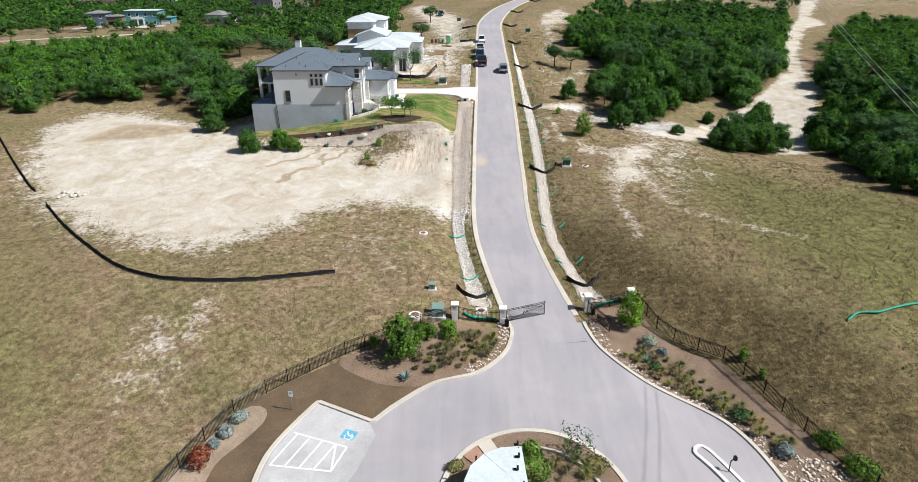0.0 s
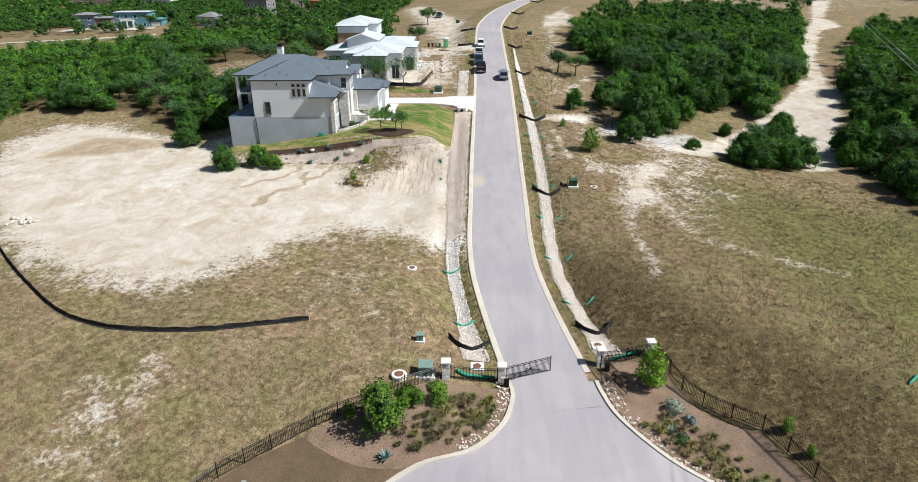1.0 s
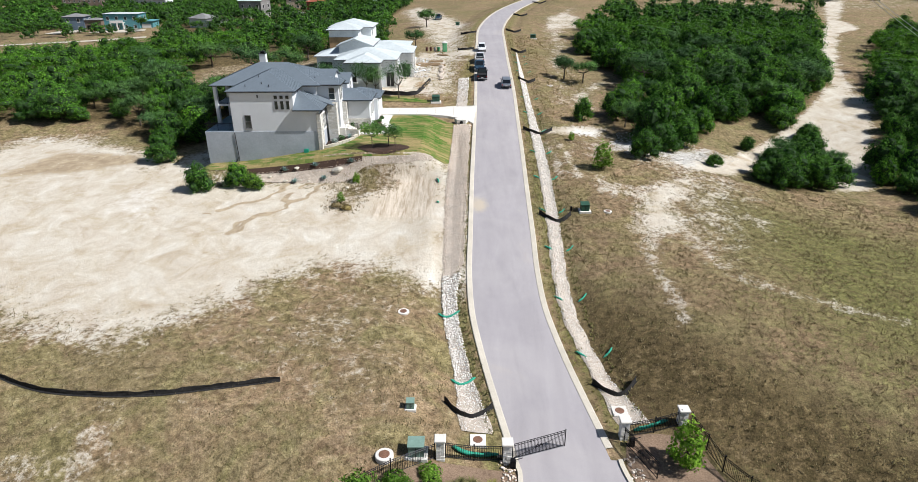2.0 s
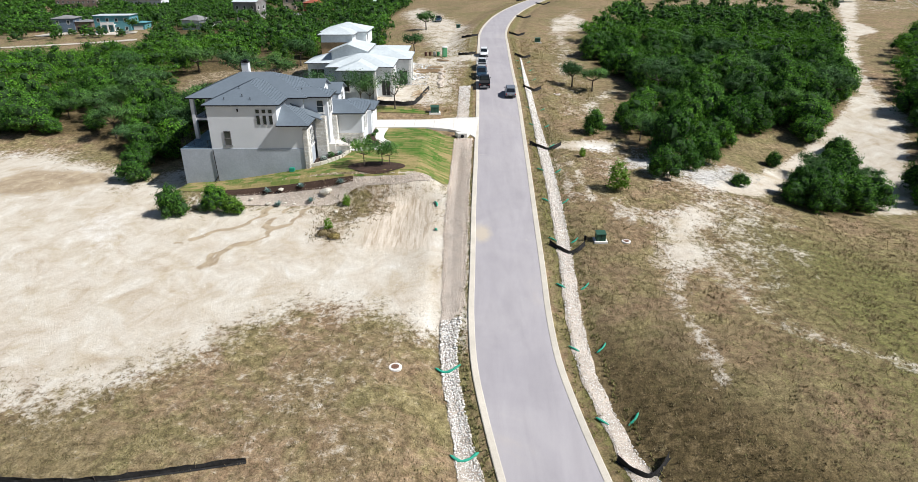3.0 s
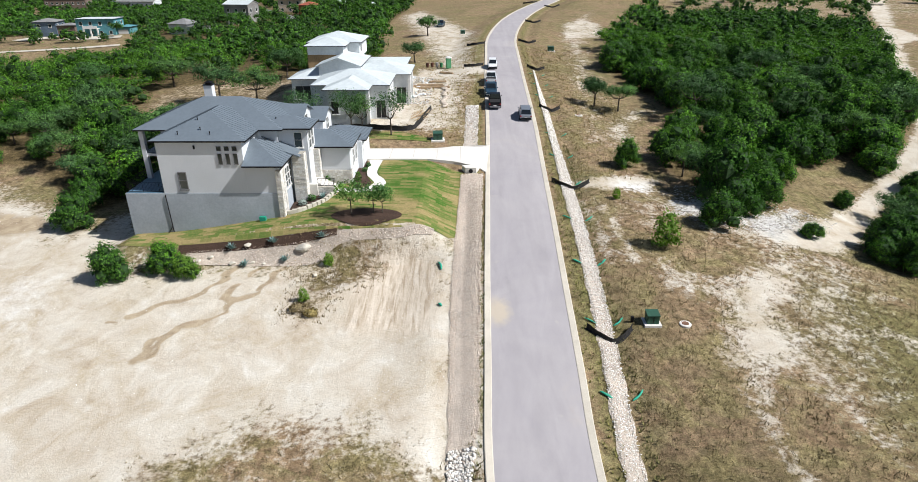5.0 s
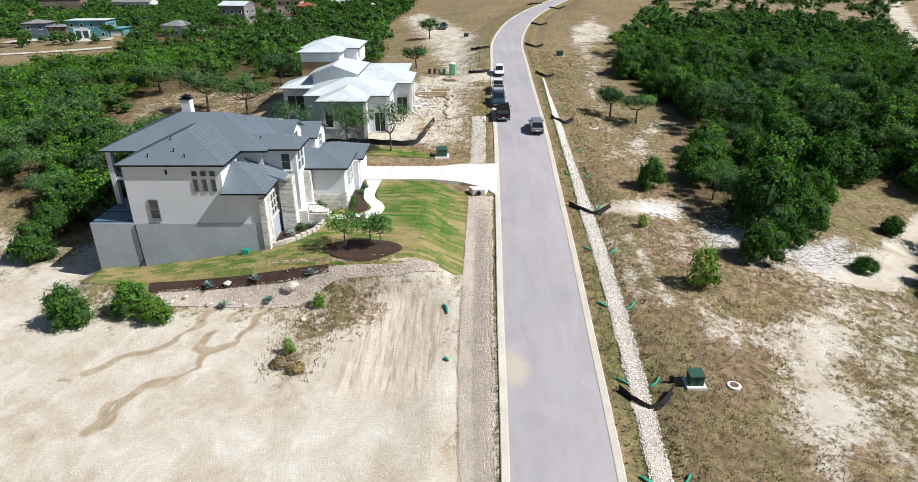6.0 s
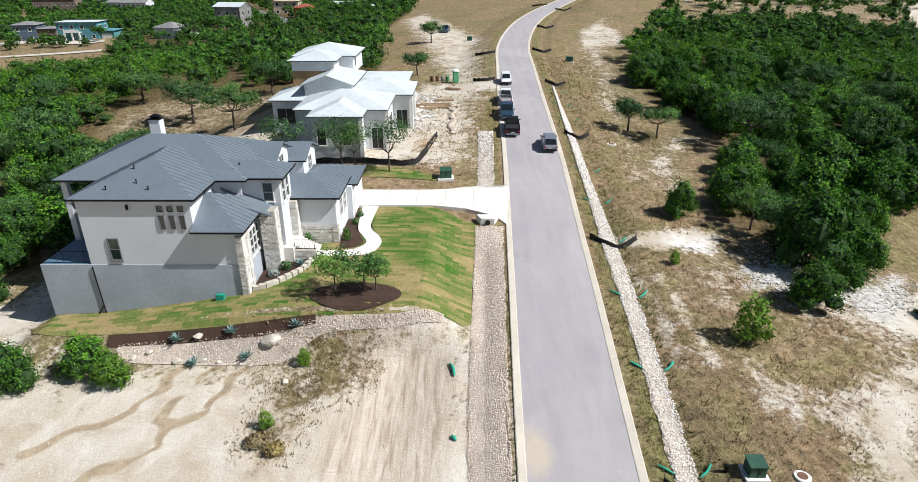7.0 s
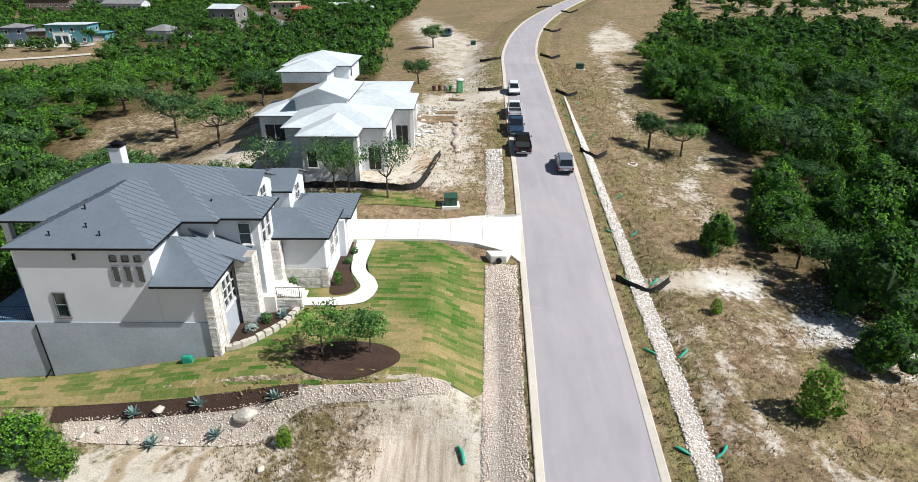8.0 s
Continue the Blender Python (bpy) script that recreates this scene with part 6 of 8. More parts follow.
def agave(name, r, n, seed, material):
    rng = random.Random(seed)
    bm = bmesh.new()
    for k in range(n):
        a, el = k * 2.4, radians(20 + 55 * k / n)
        L = r * rng.uniform(0.8, 1.05)
        c, s = math.cos(a), math.sin(a)
        rings = []
        for t, w in ((0, 0.07), (0.45, 0.1), (0.8, 0.06), (1.0, 0.004)):
            q, z = L * t * math.cos(el), L * t * math.sin(el) + 0.05
            rings.append([bm.verts.new((c * q - s * w, s * q + c * w, z + 0.03)), bm.verts.new((c * q, s * q, z - 0.02)), bm.verts.new((c * q + s * w, s * q - c * w, z + 0.03))])
        for p, q in zip(rings, rings[1:]):
            for j in range(2):
                bm.faces.new((p[j], p[j + 1], q[j + 1], q[j]))
            bm.faces.new((p[2], p[0], q[0], q[2]))
    return thing(name, bm, material, "blue-green agave rosette in the stones", "agave", "agaves below the lawn")


AGAVE_SKIN = plain("agave_skin", (0.17, 0.27, 0.25), 0.5)
proto = agave("agave", 0.75, 18, 1, AGAVE_SKIN)
for k, (x, y) in enumerate(((-23.4, 101.75), (-19.1, 101.95), (-14.1, 102.1), (-17.8, 100.8), (-21.8, 100.3), (-15.5, 109.9), (-4.7, 44.9), (17.6, 48.3))):
    copy_thing(proto, pose(x, y, height(x, y) + 0.05, 0, 0, 40 * k))
bpy.data.objects.remove(proto)
protos = [tuft("ornamental_grass", 0.7, 0.7, 170, DRY_LEAF if k % 2 else OLIVE_BLADE, 80 + k, "clump of dry ornamental grass in the bed") for k in range(4)]
bed_rng = random.Random(9)
for poly, gap, seed in (([(4.0, 50.8), (3.2, 48.4), (0.8, 46.6), (-2.5, 45.4), (-4.5, 46.0), (-2.4, 48.6), (1.0, 51.2)], 0.66, 1), ([(15.2, 48.6), (17.4, 46.2), (21.2, 43.6), (23.6, 40.2), (25.2, 37), (26.4, 38), (24.0, 43.6), (21.5, 47.2), (18, 50)], 0.72, 2), ([(9.5, 36), (11, 34), (7, 34), (6.2, 36.6)], 0.9, 3)):
    for x, y in scatter(poly, gap, seed):
        o = copy_thing(bed_rng.choice(protos), pose(x, y, height(x, y) + 0.08, 0, 0, bed_rng.uniform(0, 360)))
        s = bed_rng.uniform(0.55, 1.35)
        o.scale = (s, s, s * bed_rng.uniform(0.8, 1.1))
        o["group"] = "ornamental grasses"
for p in protos:
    bpy.data.objects.remove(p)
for name, x, y, r, h, material, label in (("silver_shrub", 18.4, 50.5, 0.8, 1.1, SILVER, "silver-blue rounded shrub in the bed"), ("silver_shrub", 19.4, 49.5, 0.5, 0.6, SILVER, "low silver-blue shrub in the bed"), ("silver_shrub", -17.9, 40.3, 0.7, 0.8, SILVER, "silver-blue rounded shrub along the fence"),
                                          ("silver_shrub", -18.4, 38.7, 0.7, 0.8, SILVER, "silver-blue rounded shrub along the fence"), ("silver_shrub", -19.0, 37.4, 0.5, 0.6, SILVER, "silver-blue rounded shrub along the fence"),
                                          ("red_shrub", -19.3, 35.7, 1.0, 1.4, leaf("red_leaf", (0.14, 0.03, 0.015), (0.3, 0.08, 0.04)), "rust-red rounded shrub along the fence"), ("silver_shrub", 25.3, 36.9, 0.8, 1.0, SILVER, "silver-grey shrub at the kerb"),
                                          ("green_shrub", 5.6, 35.0, 1.3, 1.3, FRESH, "bright green hedge shrub on the round island"), ("green_shrub", 5.3, 36.4, 0.9, 1.2, FRESH, "bright green hedge shrub on the round island"),
                                          ("green_shrub", 28.8, 38.0, 1.2, 1.0, FRESH, "low green shrub by the iron fence"), ("green_shrub", 30.2, 35.4, 1.3, 1.1, FRESH, "low green shrub by the iron fence"), ("green_shrub", 20.8, 44.5, 0.8, 0.6, OLIVE_BLADE, "olive shrub in the bed"), ("green_shrub", 18.2, 47.6, 0.7, 0.7, OAK, "dull green shrub in the bed"), ("silver_shrub", 22.6, 43.2, 0.6, 0.7, SILVER, "low silver-blue shrub in the bed"), ("green_shrub", 23.6, 41.2, 0.9, 0.8, OAK, "dull green shrub in the bed"), ("green_shrub", -3.2, 50.3, 1.0, 0.7, FRESH, "bright green ground cover along the fence"), ("green_shrub", -1.2, 51.4, 0.9, 0.6, FRESH, "bright green ground cover along the fence"),
                                          ("green_shrub", -17.6, 108.4, 0.6, 0.7, SILVER, "grey-green shrub below the windows"), ("green_shrub", -16.7, 109.4, 0.5, 0.8, OAK, "green shrub below the windows"), ("green_shrub", -12.2, 114.4, 0.35, 1.3, JUNIPER, "upright dark green shrub by the garage"),
                                          ("green_shrub", -15.6, 113.6, 0.35, 1.4, JUNIPER, "upright dark green shrub by the garage"), ("green_shrub", -12.0, 118.2, 0.35, 0.5, OAK, "small shrub in the mulch bed"), ("green_shrub", -11.9, 120.2, 0.35, 0.5, OAK, "small shrub in the mulch bed"),
                                          ("green_shrub", 10.2, 35.2, 1.0, 0.6, OLIVE_BLADE, "olive low shrub on the round island"), ("green_shrub", -0.2, 35.3, 0.7, 0.5, OLIVE_BLADE, "olive low shrub on the round island"),
                                          ("green_shrub", -14.6, 92.8, 0.8, 0.5, DRY_LEAF, "dead brown brush on bare ground"), ("green_shrub", -13.4, 91.9, 0.7, 0.45, DRY_LEAF, "dead brown brush on bare ground")):
    o = shrub(name, r, h, int(500 * r), 0.09 + 0.03 * r, material, int(1000 * abs(x)) % 977, label)
    o.location = (x, y, height(x, y) + 0.05)

# ---- gate, piers and iron fences ----


def pier(x, y, w=0.62, high=1.75):
    high = high if x < 15 else 1.35
    z = height(x, y) - 0.1
    p = empty("gate_pier", (x, y, z), "square pale stone gate pier with flat cap", "pier", "stone piers at the gate")
    rng = random.Random(int(x * 100))
    zz = z
    while zz < z + high - 0.05:
        h = min(rng.choice((0.18, 0.24, 0.3)), z + high - zz)
        cut = rng.uniform(0.35, 0.65) * w
        for a, b in ((-w / 2, -w / 2 + cut), (-w / 2 + cut, w / 2)):
            bm = bmesh.new()
            g = rng.uniform(-0.015, 0.02)
            box(bm, x + a + 0.006, x + b - 0.006, y - w / 2 - g, y + w / 2 + g, zz + 0.006, zz + h - 0.006)
            part("stone", rounded(bm, 0.012), CLADDING, p)
        zz += h
    bm = bmesh.new()
    box(bm, x - w / 2 - 0.1, x + w / 2 + 0.1, y - w / 2 - 0.1, y + w / 2 + 0.1, zz, zz + 0.16)
    part("cap", rounded(bm, 0.03), PALE_CONCRETE, p, "pale cast stone cap")
    return p


for x, y in ((4.36, 53.5), (-0.41, 53.0), (13.25, 55.7), (17.9, 56.7)):
    pier(x, y)


def iron_panel(a, b, high, low=0.1, gap=0.125, arch=0.0):
    """Pickets between rails from a to b, each a plan place with its own ground height."""
    bm = bmesh.new()
    za, zb = a[2], b[2]
    A, B = Vector(a), Vector(b)
    n = max(2, int((B - A).length / gap))
    for k in range(n + 1):
        p = A.lerp(B, k / n)
        tube(bm, p + Vector((0, 0, low)), p + Vector((0, 0, high + arch * k / n)), 0.016, n=4, caps=False)
    for h in (low + 0.04, high - 0.18, high - 0.02):
        f = 1 if h > low + 0.1 else 0
        tube(bm, A + Vector((0, 0, h)), B + Vector((0, 0, h + arch * f)), 0.032, n=4)
    return bm


def iron_fence(line, high, label):
    f = empty("iron_fence", (line[0][0], line[0][1], height(*line[0])), label, "fence", "black iron fences")
    pts = curve_through(line, 2.4)
    at = [(p.x, p.y, height(p.x, p.y)) for p in pts]
    for q in at:
        bm = bmesh.new()
        box(bm, q[0] - 0.035, q[0] + 0.035, q[1] - 0.035, q[1] + 0.035, q[2] - 0.2, q[2] + high + 0.1)
        box(bm, q[0] - 0.05, q[0] + 0.05, q[1] - 0.05, q[1] + 0.05, q[2] + high + 0.1, q[2] + high + 0.14)
        part("post", bm, DARK_METAL, f)
    for a, b in zip(at, at[1:]):
        part("panel", iron_panel(a, b, high), DARK_METAL, f)
    return f


iron_fence([(-0.8, 52.8), (-3.7, 51.0), (-7.0, 49.2), (-10.4, 47.6), (-13.3, 45.7), (-16.6, 43.4), (-18.6, 41.0), (-19.9, 37.9), (-20.8, 35.2), (-21.6, 32.5), (-22, 28)], 1.35, "black iron picket fence curving along the turf")
iron_fence([(-0.05, 53.1), (4.0, 53.5)], 1.35, "black iron picket fence between stone piers")
iron_fence([(13.6, 55.75), (17.7, 56.5)], 1.35, "black iron picket fence between stone piers")
iron_fence([(18.4, 56.2), (19.6, 52.6), (20.9, 51.1), (22.8, 49.8), (24.7, 48.4), (25.7, 46.2), (26.5, 43.8), (27.1, 41.6), (27.9, 39.4), (28.7, 37.4), (29.7, 35.4), (31, 32), (32, 28)], 1.35, "black iron picket fence along the planted bed")


def gate_leaf(a, b, high, label):
    g = empty("gate_leaf", a, label, "gate", "entrance gates")
    A, B = Vector(a), Vector(b)
    part("gate_panel", iron_panel(a, b, high, 0.12, 0.11, 0.12), DARK_METAL, g)
    bm = bmesh.new()
    for p, k in ((A, 0), (B, 1)):
        tube(bm, p + Vector((0, 0, 0.08)), p + Vector((0, 0, high + 0.05 + 0.12 * k)), 0.04, n=6)
    tube(bm, A + Vector((0, 0, 0.14)), B + Vector((0, 0, high - 0.2)), 0.022, n=4)
    part("gate_frame", bm, DARK_METAL, g)
    bm = bmesh.new()
    mid = A.lerp(B, 0.5) + Vector((0, -0.03, 0.75))
    w = (B - A).normalized()
    for s, t in (((-0.28, -0.2), (-0.16, 0.2)), ((-0.16, 0.2), (0, -0.08)), ((0, -0.08), (0.16, 0.2)), ((0.16, 0.2), (0.28, -0.2))):
        tube(bm, mid + w * s[0] + Vector((0, 0, s[1])), mid + w * t[0] + Vector((0, 0, t[1])), 0.028, n=5)
    part("emblem", bm, DARK_METAL, g)
    return g


gate_leaf((4.75, 53.55, height(5, 53.5) + 0.03), (8.7, 54.75, height(8.7, 54.7) + 0.08), 1.45, "black iron entrance gate leaf half across the street")
gate_leaf((13.2, 55.2, height(13.6, 54) + 0.1), (14.75, 51.9, height(14.7, 52) + 0.1), 1.45, "black iron entrance gate leaf swung open over the bed")
for x, y in ((4.75, 52.9), (13.7, 54.9)):
    o = empty("gate_motor", (x, y, height(x, y)), "black gate motor housing beside the pier", "gate motor")
    bm = bmesh.new()
    box(bm, x - 0.2, x + 0.2, y - 0.18, y + 0.18, height(x, y), height(x, y) + 0.75)
    part("housing", rounded(bm, 0.05, 2), DARK_METAL, o)
    bm = bmesh.new()
    tube(bm, (x, y, height(x, y) + 0.6), (x + 0.7, y + 0.35, height(x, y) + 0.55), 0.03, n=5)
    part("arm", bm, DARK_METAL, o)

# parking sign
x, y = -13.9, 41.5
z = height(x, y)
sign = empty("parking_sign", (x, y, z), "white parking sign on a thin steel post", "sign")
bm = bmesh.new()
tube(bm, (x, y, z - 0.2), (x, y, z + 2.0), 0.03, n=6)
part("post", bm, plain("galvanised", (0.4, 0.4, 0.4), 0.5, 0.6), sign)
bm = bmesh.new()
box(bm, x - 0.17, x + 0.17, y - 0.05, y - 0.035, z + 1.45, z + 2.0)
part("sign_plate", rounded(bm, 0.005), WHITE_TRIM, sign)
bm = bmesh.new()
box(bm, x - 0.1, x + 0.1, y - 0.056, y - 0.051, z + 1.7, z + 1.9)
part("blue_square", bm, BLUE_PAINT, sign)

# ---- silt fences and green erosion socks ----


def cloth_fence(line, high, label, step=0.5, name="silt_fence", material=None):
    f = empty(name, (line[0][0], line[0][1], height(*line[0])), label, "silt fence")
    rng = random.Random(int(abs(line[0][0]) * 10))
    pts = curve_through(line, step)
    bm = bmesh.new()
    rows = []
    for k, p in enumerate(pts):
        q = pts[min(k + 1, len(pts) - 1)] - pts[max(k - 1, 0)]
        side = Vector((q.y, -q.x)).normalized()
        z = height(p.x, p.y)
        sag = high * (1 - 0.14 * (k % 5 in (2, 3)) - rng.uniform(0, 0.12))
        rows.append([])
        for off, zz in ((0.18, 0.03), (0.03, 0.05), (rng.uniform(-0.05, 0.05), sag * 0.5), (rng.uniform(-0.03, 0.03), sag), (-0.02, sag - 0.01), (-0.04, -0.05)):
            rows[-1].append(bm.verts.new((p.x + side.x * off, p.y + side.y * off, z + zz)))
    for a, b in zip(rows, rows[1:]):
        for k in range(5):
            bm.faces.new((a[k], a[k + 1], b[k + 1], b[k]))
    part("cloth", bm, material or SILT_CLOTH, f)
    for k in range(0, len(pts), max(2, int(2.2 / step))):
        p = pts[k]
        z = height(p.x, p.y)
        bm = bmesh.new()
        tube(bm, (p.x, p.y, z - 0.1), (p.x + rng.uniform(-0.06, 0.06), p.y + rng.uniform(-0.06, 0.06), z + high + 0.12), 0.02, n=4)
        part("stake", bm, BARK, f)
    return f


cloth_fence([(-80, 106), (-70.8, 95.0), (-61.9, 84.8), (-59.3, 82.2)], 0.5, "black cloth silt fence across dry grass")
cloth_fence([(-55.3, 77.9), (-49.4, 71.6), (-43.4, 65.9), (-37.5, 60.9), (-32.6, 58.6), (-28.0, 57.9), (-23.1, 57.9), (-18.9, 58.5), (-13.3, 59.5)], 0.5, "black cloth silt fence curving across dry grass")
cloth_fence([(-25.5, 133.5), (-20, 134.0), (-14, 134.2), (-8, 133.6), (-6.5, 136), (-5.6, 141), (-5.0, 145)], 0.8, "dark cloth silt fence round the building site")
for y, wide, side in ((116.2, 2.3, 1), (88.0, 1.9, 1), (145, 1.7, 1), (174, 1.8, 1), (207, 2.2, 1), (250, 2.4, 1), (305, 3, 1), (60.8, 1.8, 1), (58.0, 1.9, -1), (176, 2, -1), (203, 2.2, -1), (326, 3, -1)):
    c = float(glide(y, ROAD_X)) + (6.6 if side > 0 else -6.1)
    cloth_fence([(c - wide, y + 0.9), (c - wide * 0.5, y - 0.1), (c, y - 0.45), (c + wide * 0.5, y - 0.1), (c + wide, y + 0.9)], 0.6, "short black silt fence bowed across the swale", 0.35)


def sock(line, r, label):
    """A lumpy net sock lying on the ground."""
    pts = curve_through(line, 0.25)
    bm = bmesh.new()
    rng = random.Random(int(line[0][1] * 7))
    n = 7
    rings = []
    for k, p in enumerate(pts):
        q = pts[min(k + 1, len(pts) - 1)] - pts[max(k - 1, 0)]
        side = Vector((q.y, -q.x)).normalized()
        rr = r * rng.uniform(0.75, 1.2) * (0.4 if k in (0, len(pts) - 1) else 1)
        z = height(p.x, p.y) + 0.08 + rr * 0.6
        rings.append([bm.verts.new((p.x + side.x * rr * math.cos(a), p.y + side.y * rr * math.cos(a), z + rr * 0.8 * math.sin(a))) for a in np.linspace(0, 2 * math.pi, n, endpoint=False)])
    for a, b in zip(rings, rings[1:]):
        for k in range(n):
            bm.faces.new((a[k], a[(k + 1) % n], b[(k + 1) % n], b[k]))
    return thing("erosion_sock", bm, GREEN_NET, label, "erosion sock", "green erosion socks", smooth=True)


for y in (64.9, 72.6, 81.2, 89.4, 98.3, 107.2, 116.6, 125, 133, 152, 160, 168):
    c = float(glide(y, ROAD_X))
    k = 1 if y < 130 else 0.7
    sock([(c + 4.7, y + 0.7), (c + 5.1, y + 0.4), (c + 5.6, y + 0.15)], 0.1 * k, "bright green net erosion sock across the swale")
    sock([(c + 7.1, y + 0.2), (c + 7.6, y + 0.5), (c + 8.0, y + 1.0)], 0.1 * k, "bright green net erosion sock across the swale")
for y in (61.8, 70.6):
    c = float(glide(y, ROAD_X))
    sock([(c - 6.9, y + 0.3), (c - 6.3, y), (c - 5.6, y + 0.1), (c - 4.8, y + 0.6)], 0.13, "bright green net erosion sock across the swale")
sock([(0.4, 54.2), (1.2, 53.8), (2.4, 53.75), (3.8, 54.0)], 0.16, "green net sock behind the iron fence")
sock([(14.2, 56.3), (15.4, 56.6), (16.9, 57.0)], 0.16, "green net sock behind the iron fence")
sock([(36.6, 50.2), (38, 51.0), (39.8, 50.9), (41.5, 51.4), (44.4, 52.2), (50, 53.5)], 0.13, "long green net sock lying on dry grass")
sock([(-2.0, 92.6), (-1.7, 92.2)], 0.14, "scrap of green net at the swale")
sock([(-2.3, 99.5), (-2.0, 98.8), (-1.9, 98.0)], 0.12, "scrap of green net at the swale")

# ---- utility boxes and manholes ----
GREEN_STEEL = surface("green_painted_steel", (0.025, 0.075, 0.05), (0.04, 0.105, 0.07), 4, 1.0, 0.5, stain=0.15)
PALE_STEEL = surface("pale_green_steel", (0.17, 0.27, 0.23), (0.22, 0.33, 0.28), 4, 1.0, 0.5, stain=0.15)


def transformer(x, y, w, d, h, steel, label, turn=0.0):
    o = empty("transformer_box", (0, 0, 0), label, "utility box")
    bm = bmesh.new()
    box(bm, -w * 0.72, w * 0.72, -d * 0.75, d * 0.75, -0.3, 0.1)
    part("pad", rounded(bm, 0.02), PALE_CONCRETE, o, "pale concrete pad")
    bm = bmesh.new()
    box(bm, -w / 2, w / 2, -d / 2, d / 2, 0.1, h * 0.86)
    part("cabinet", rounded(bm, 0.02), steel, o)
    bm = bmesh.new()
    v = [bm.verts.new(q) for q in ((-w * 0.54, -d * 0.56, h * 0.86), (w * 0.54, -d * 0.56, h * 0.86), (w * 0.54, d * 0.54, h), (-w * 0.54, d * 0.54, h), (-w * 0.54, -d * 0.56, h * 0.94), (w * 0.54, -d * 0.56, h * 0.94), (w * 0.54, d * 0.54, h * 1.06), (-w * 0.54, d * 0.54, h * 1.06))]
    for f in ((0, 1, 5, 4), (1, 2, 6, 5), (2, 3, 7, 6), (3, 0, 4, 7), (4, 5, 6, 7), (3, 2, 1, 0)):
        bm.faces.new([v[i] for i in f])
    part("lid", bm, steel, o)
    bm = bmesh.new()
    box(bm, -0.02, 0.02, -d / 2 - 0.012, -d / 2, 0.14, h * 0.84)
    box(bm, 0.06, 0.1, -d / 2 - 0.05, -d / 2, h * 0.42, h * 0.54)
    part("door_seam", bm, DARK_METAL, o)
    o.matrix_basis = pose(x, y, height(x, y) + 0.02, 0, 0, turn)
    return o


transformer(16.1, 89.6, 1.0, 0.9, 0.98, GREEN_STEEL, "dark green transformer box on a concrete pad")
transformer(-3.4, 130.4, 1.3, 1.1, 1.1, GREEN_STEEL, "green transformer box on the verge", 4)
transformer(-2.1, 52.9, 1.1, 0.9, 1.1, PALE_STEEL, "green transformer box behind the fence")
transformer(-2.8, 57.0, 0.6, 0.5, 0.75, PALE_STEEL, "pale green utility pedestal in dry grass")
transformer(0.0, 234, 1.3, 1.0, 1.1, GREEN_STEEL, "dark green transformer box in dry grass")
transformer(20.7, 196.2, 1.4, 1.0, 1.1, GREEN_STEEL, "dark green transformer box in dry grass")
x, y = 14.5, 89.8
bm = bmesh.new()
box(bm, x - 0.12, x + 0.12, y - 0.1, y + 0.1, height(x, y) - 0.1, height(x, y) + 0.55)
thing("cable_pedestal", rounded(bm, 0.03), DARK_METAL, "small black cable pedestal beside the transformer", "utility box")
IRON_LID = surface("rusty_lid", (0.16, 0.08, 0.05), (0.28, 0.15, 0.1), 9, 1, 0.8)


def manhole(x, y, r, high, label, square=False):
    o = empty("manhole", (x, y, height(x, y)), label, "manhole")
    z = height(x, y)
    bm = bmesh.new()
    if square:
        box(bm, x - r, x + r, y - r, y + r, z - 0.2, z + high)
        rounded(bm, 0.03)
    else:
        spun(bm, ((r, -0.2), (r, high - 0.03), (r - 0.04, high)), (x, y, z), 20)
    part("collar", bm, PALE_CONCRETE, o)
    bm = bmesh.new()
    spun(bm, ((r * 0.6, high - 0.05), (r * 0.6, high + 0.02), (r * 0.55, high + 0.03)), (x, y, z), 16)
    part("lid", bm, IRON_LID, o)


for x, y, r, hh, label, sq in ((-4.4, 70.0, 0.55, 0.1, "round concrete manhole in dry grass", False), (18.9, 89.4, 0.5, 0.12, "round concrete manhole in dry grass", False), (18.5, 142.8, 0.65, 0.1, "round concrete manhole in dry grass", False),
                               (-4.3, 52.4, 0.65, 0.25, "raised round concrete manhole behind the fence", False), (2.3, 55.2, 0.6, 0.2, "square concrete drain box with rusty lid", True), (13.6, 58.4, 0.6, 0.2, "square concrete drain box with rusty lid", True)):
    manhole(x, y, r, hh, label, sq)

# culvert headwall under the driveway
z = height(1.0, 119.6)
head = empty("culvert_headwall", (1.0, 120, z), "pale concrete culvert headwall under the driveway", "culvert")
bm = bmesh.new()
prism(bm, [(0.45, 119.7), (1.85, 119.7), (2.3, 120.9), (0.0, 120.9)], z - 0.3, z + 0.72)
part("headwall", rounded(bm, 0.03), PALE_CONCRETE, head)
bm = bmesh.new()
tube(bm, (1.15, 119.55, z + 0.3), (1.15, 119.75, z + 0.3), 0.26, n=16)
part("pipe", bm, plain("dark_pipe", (0.015, 0.015, 0.016), 0.7), head)

# ---- boulders, rubble and site clutter ----


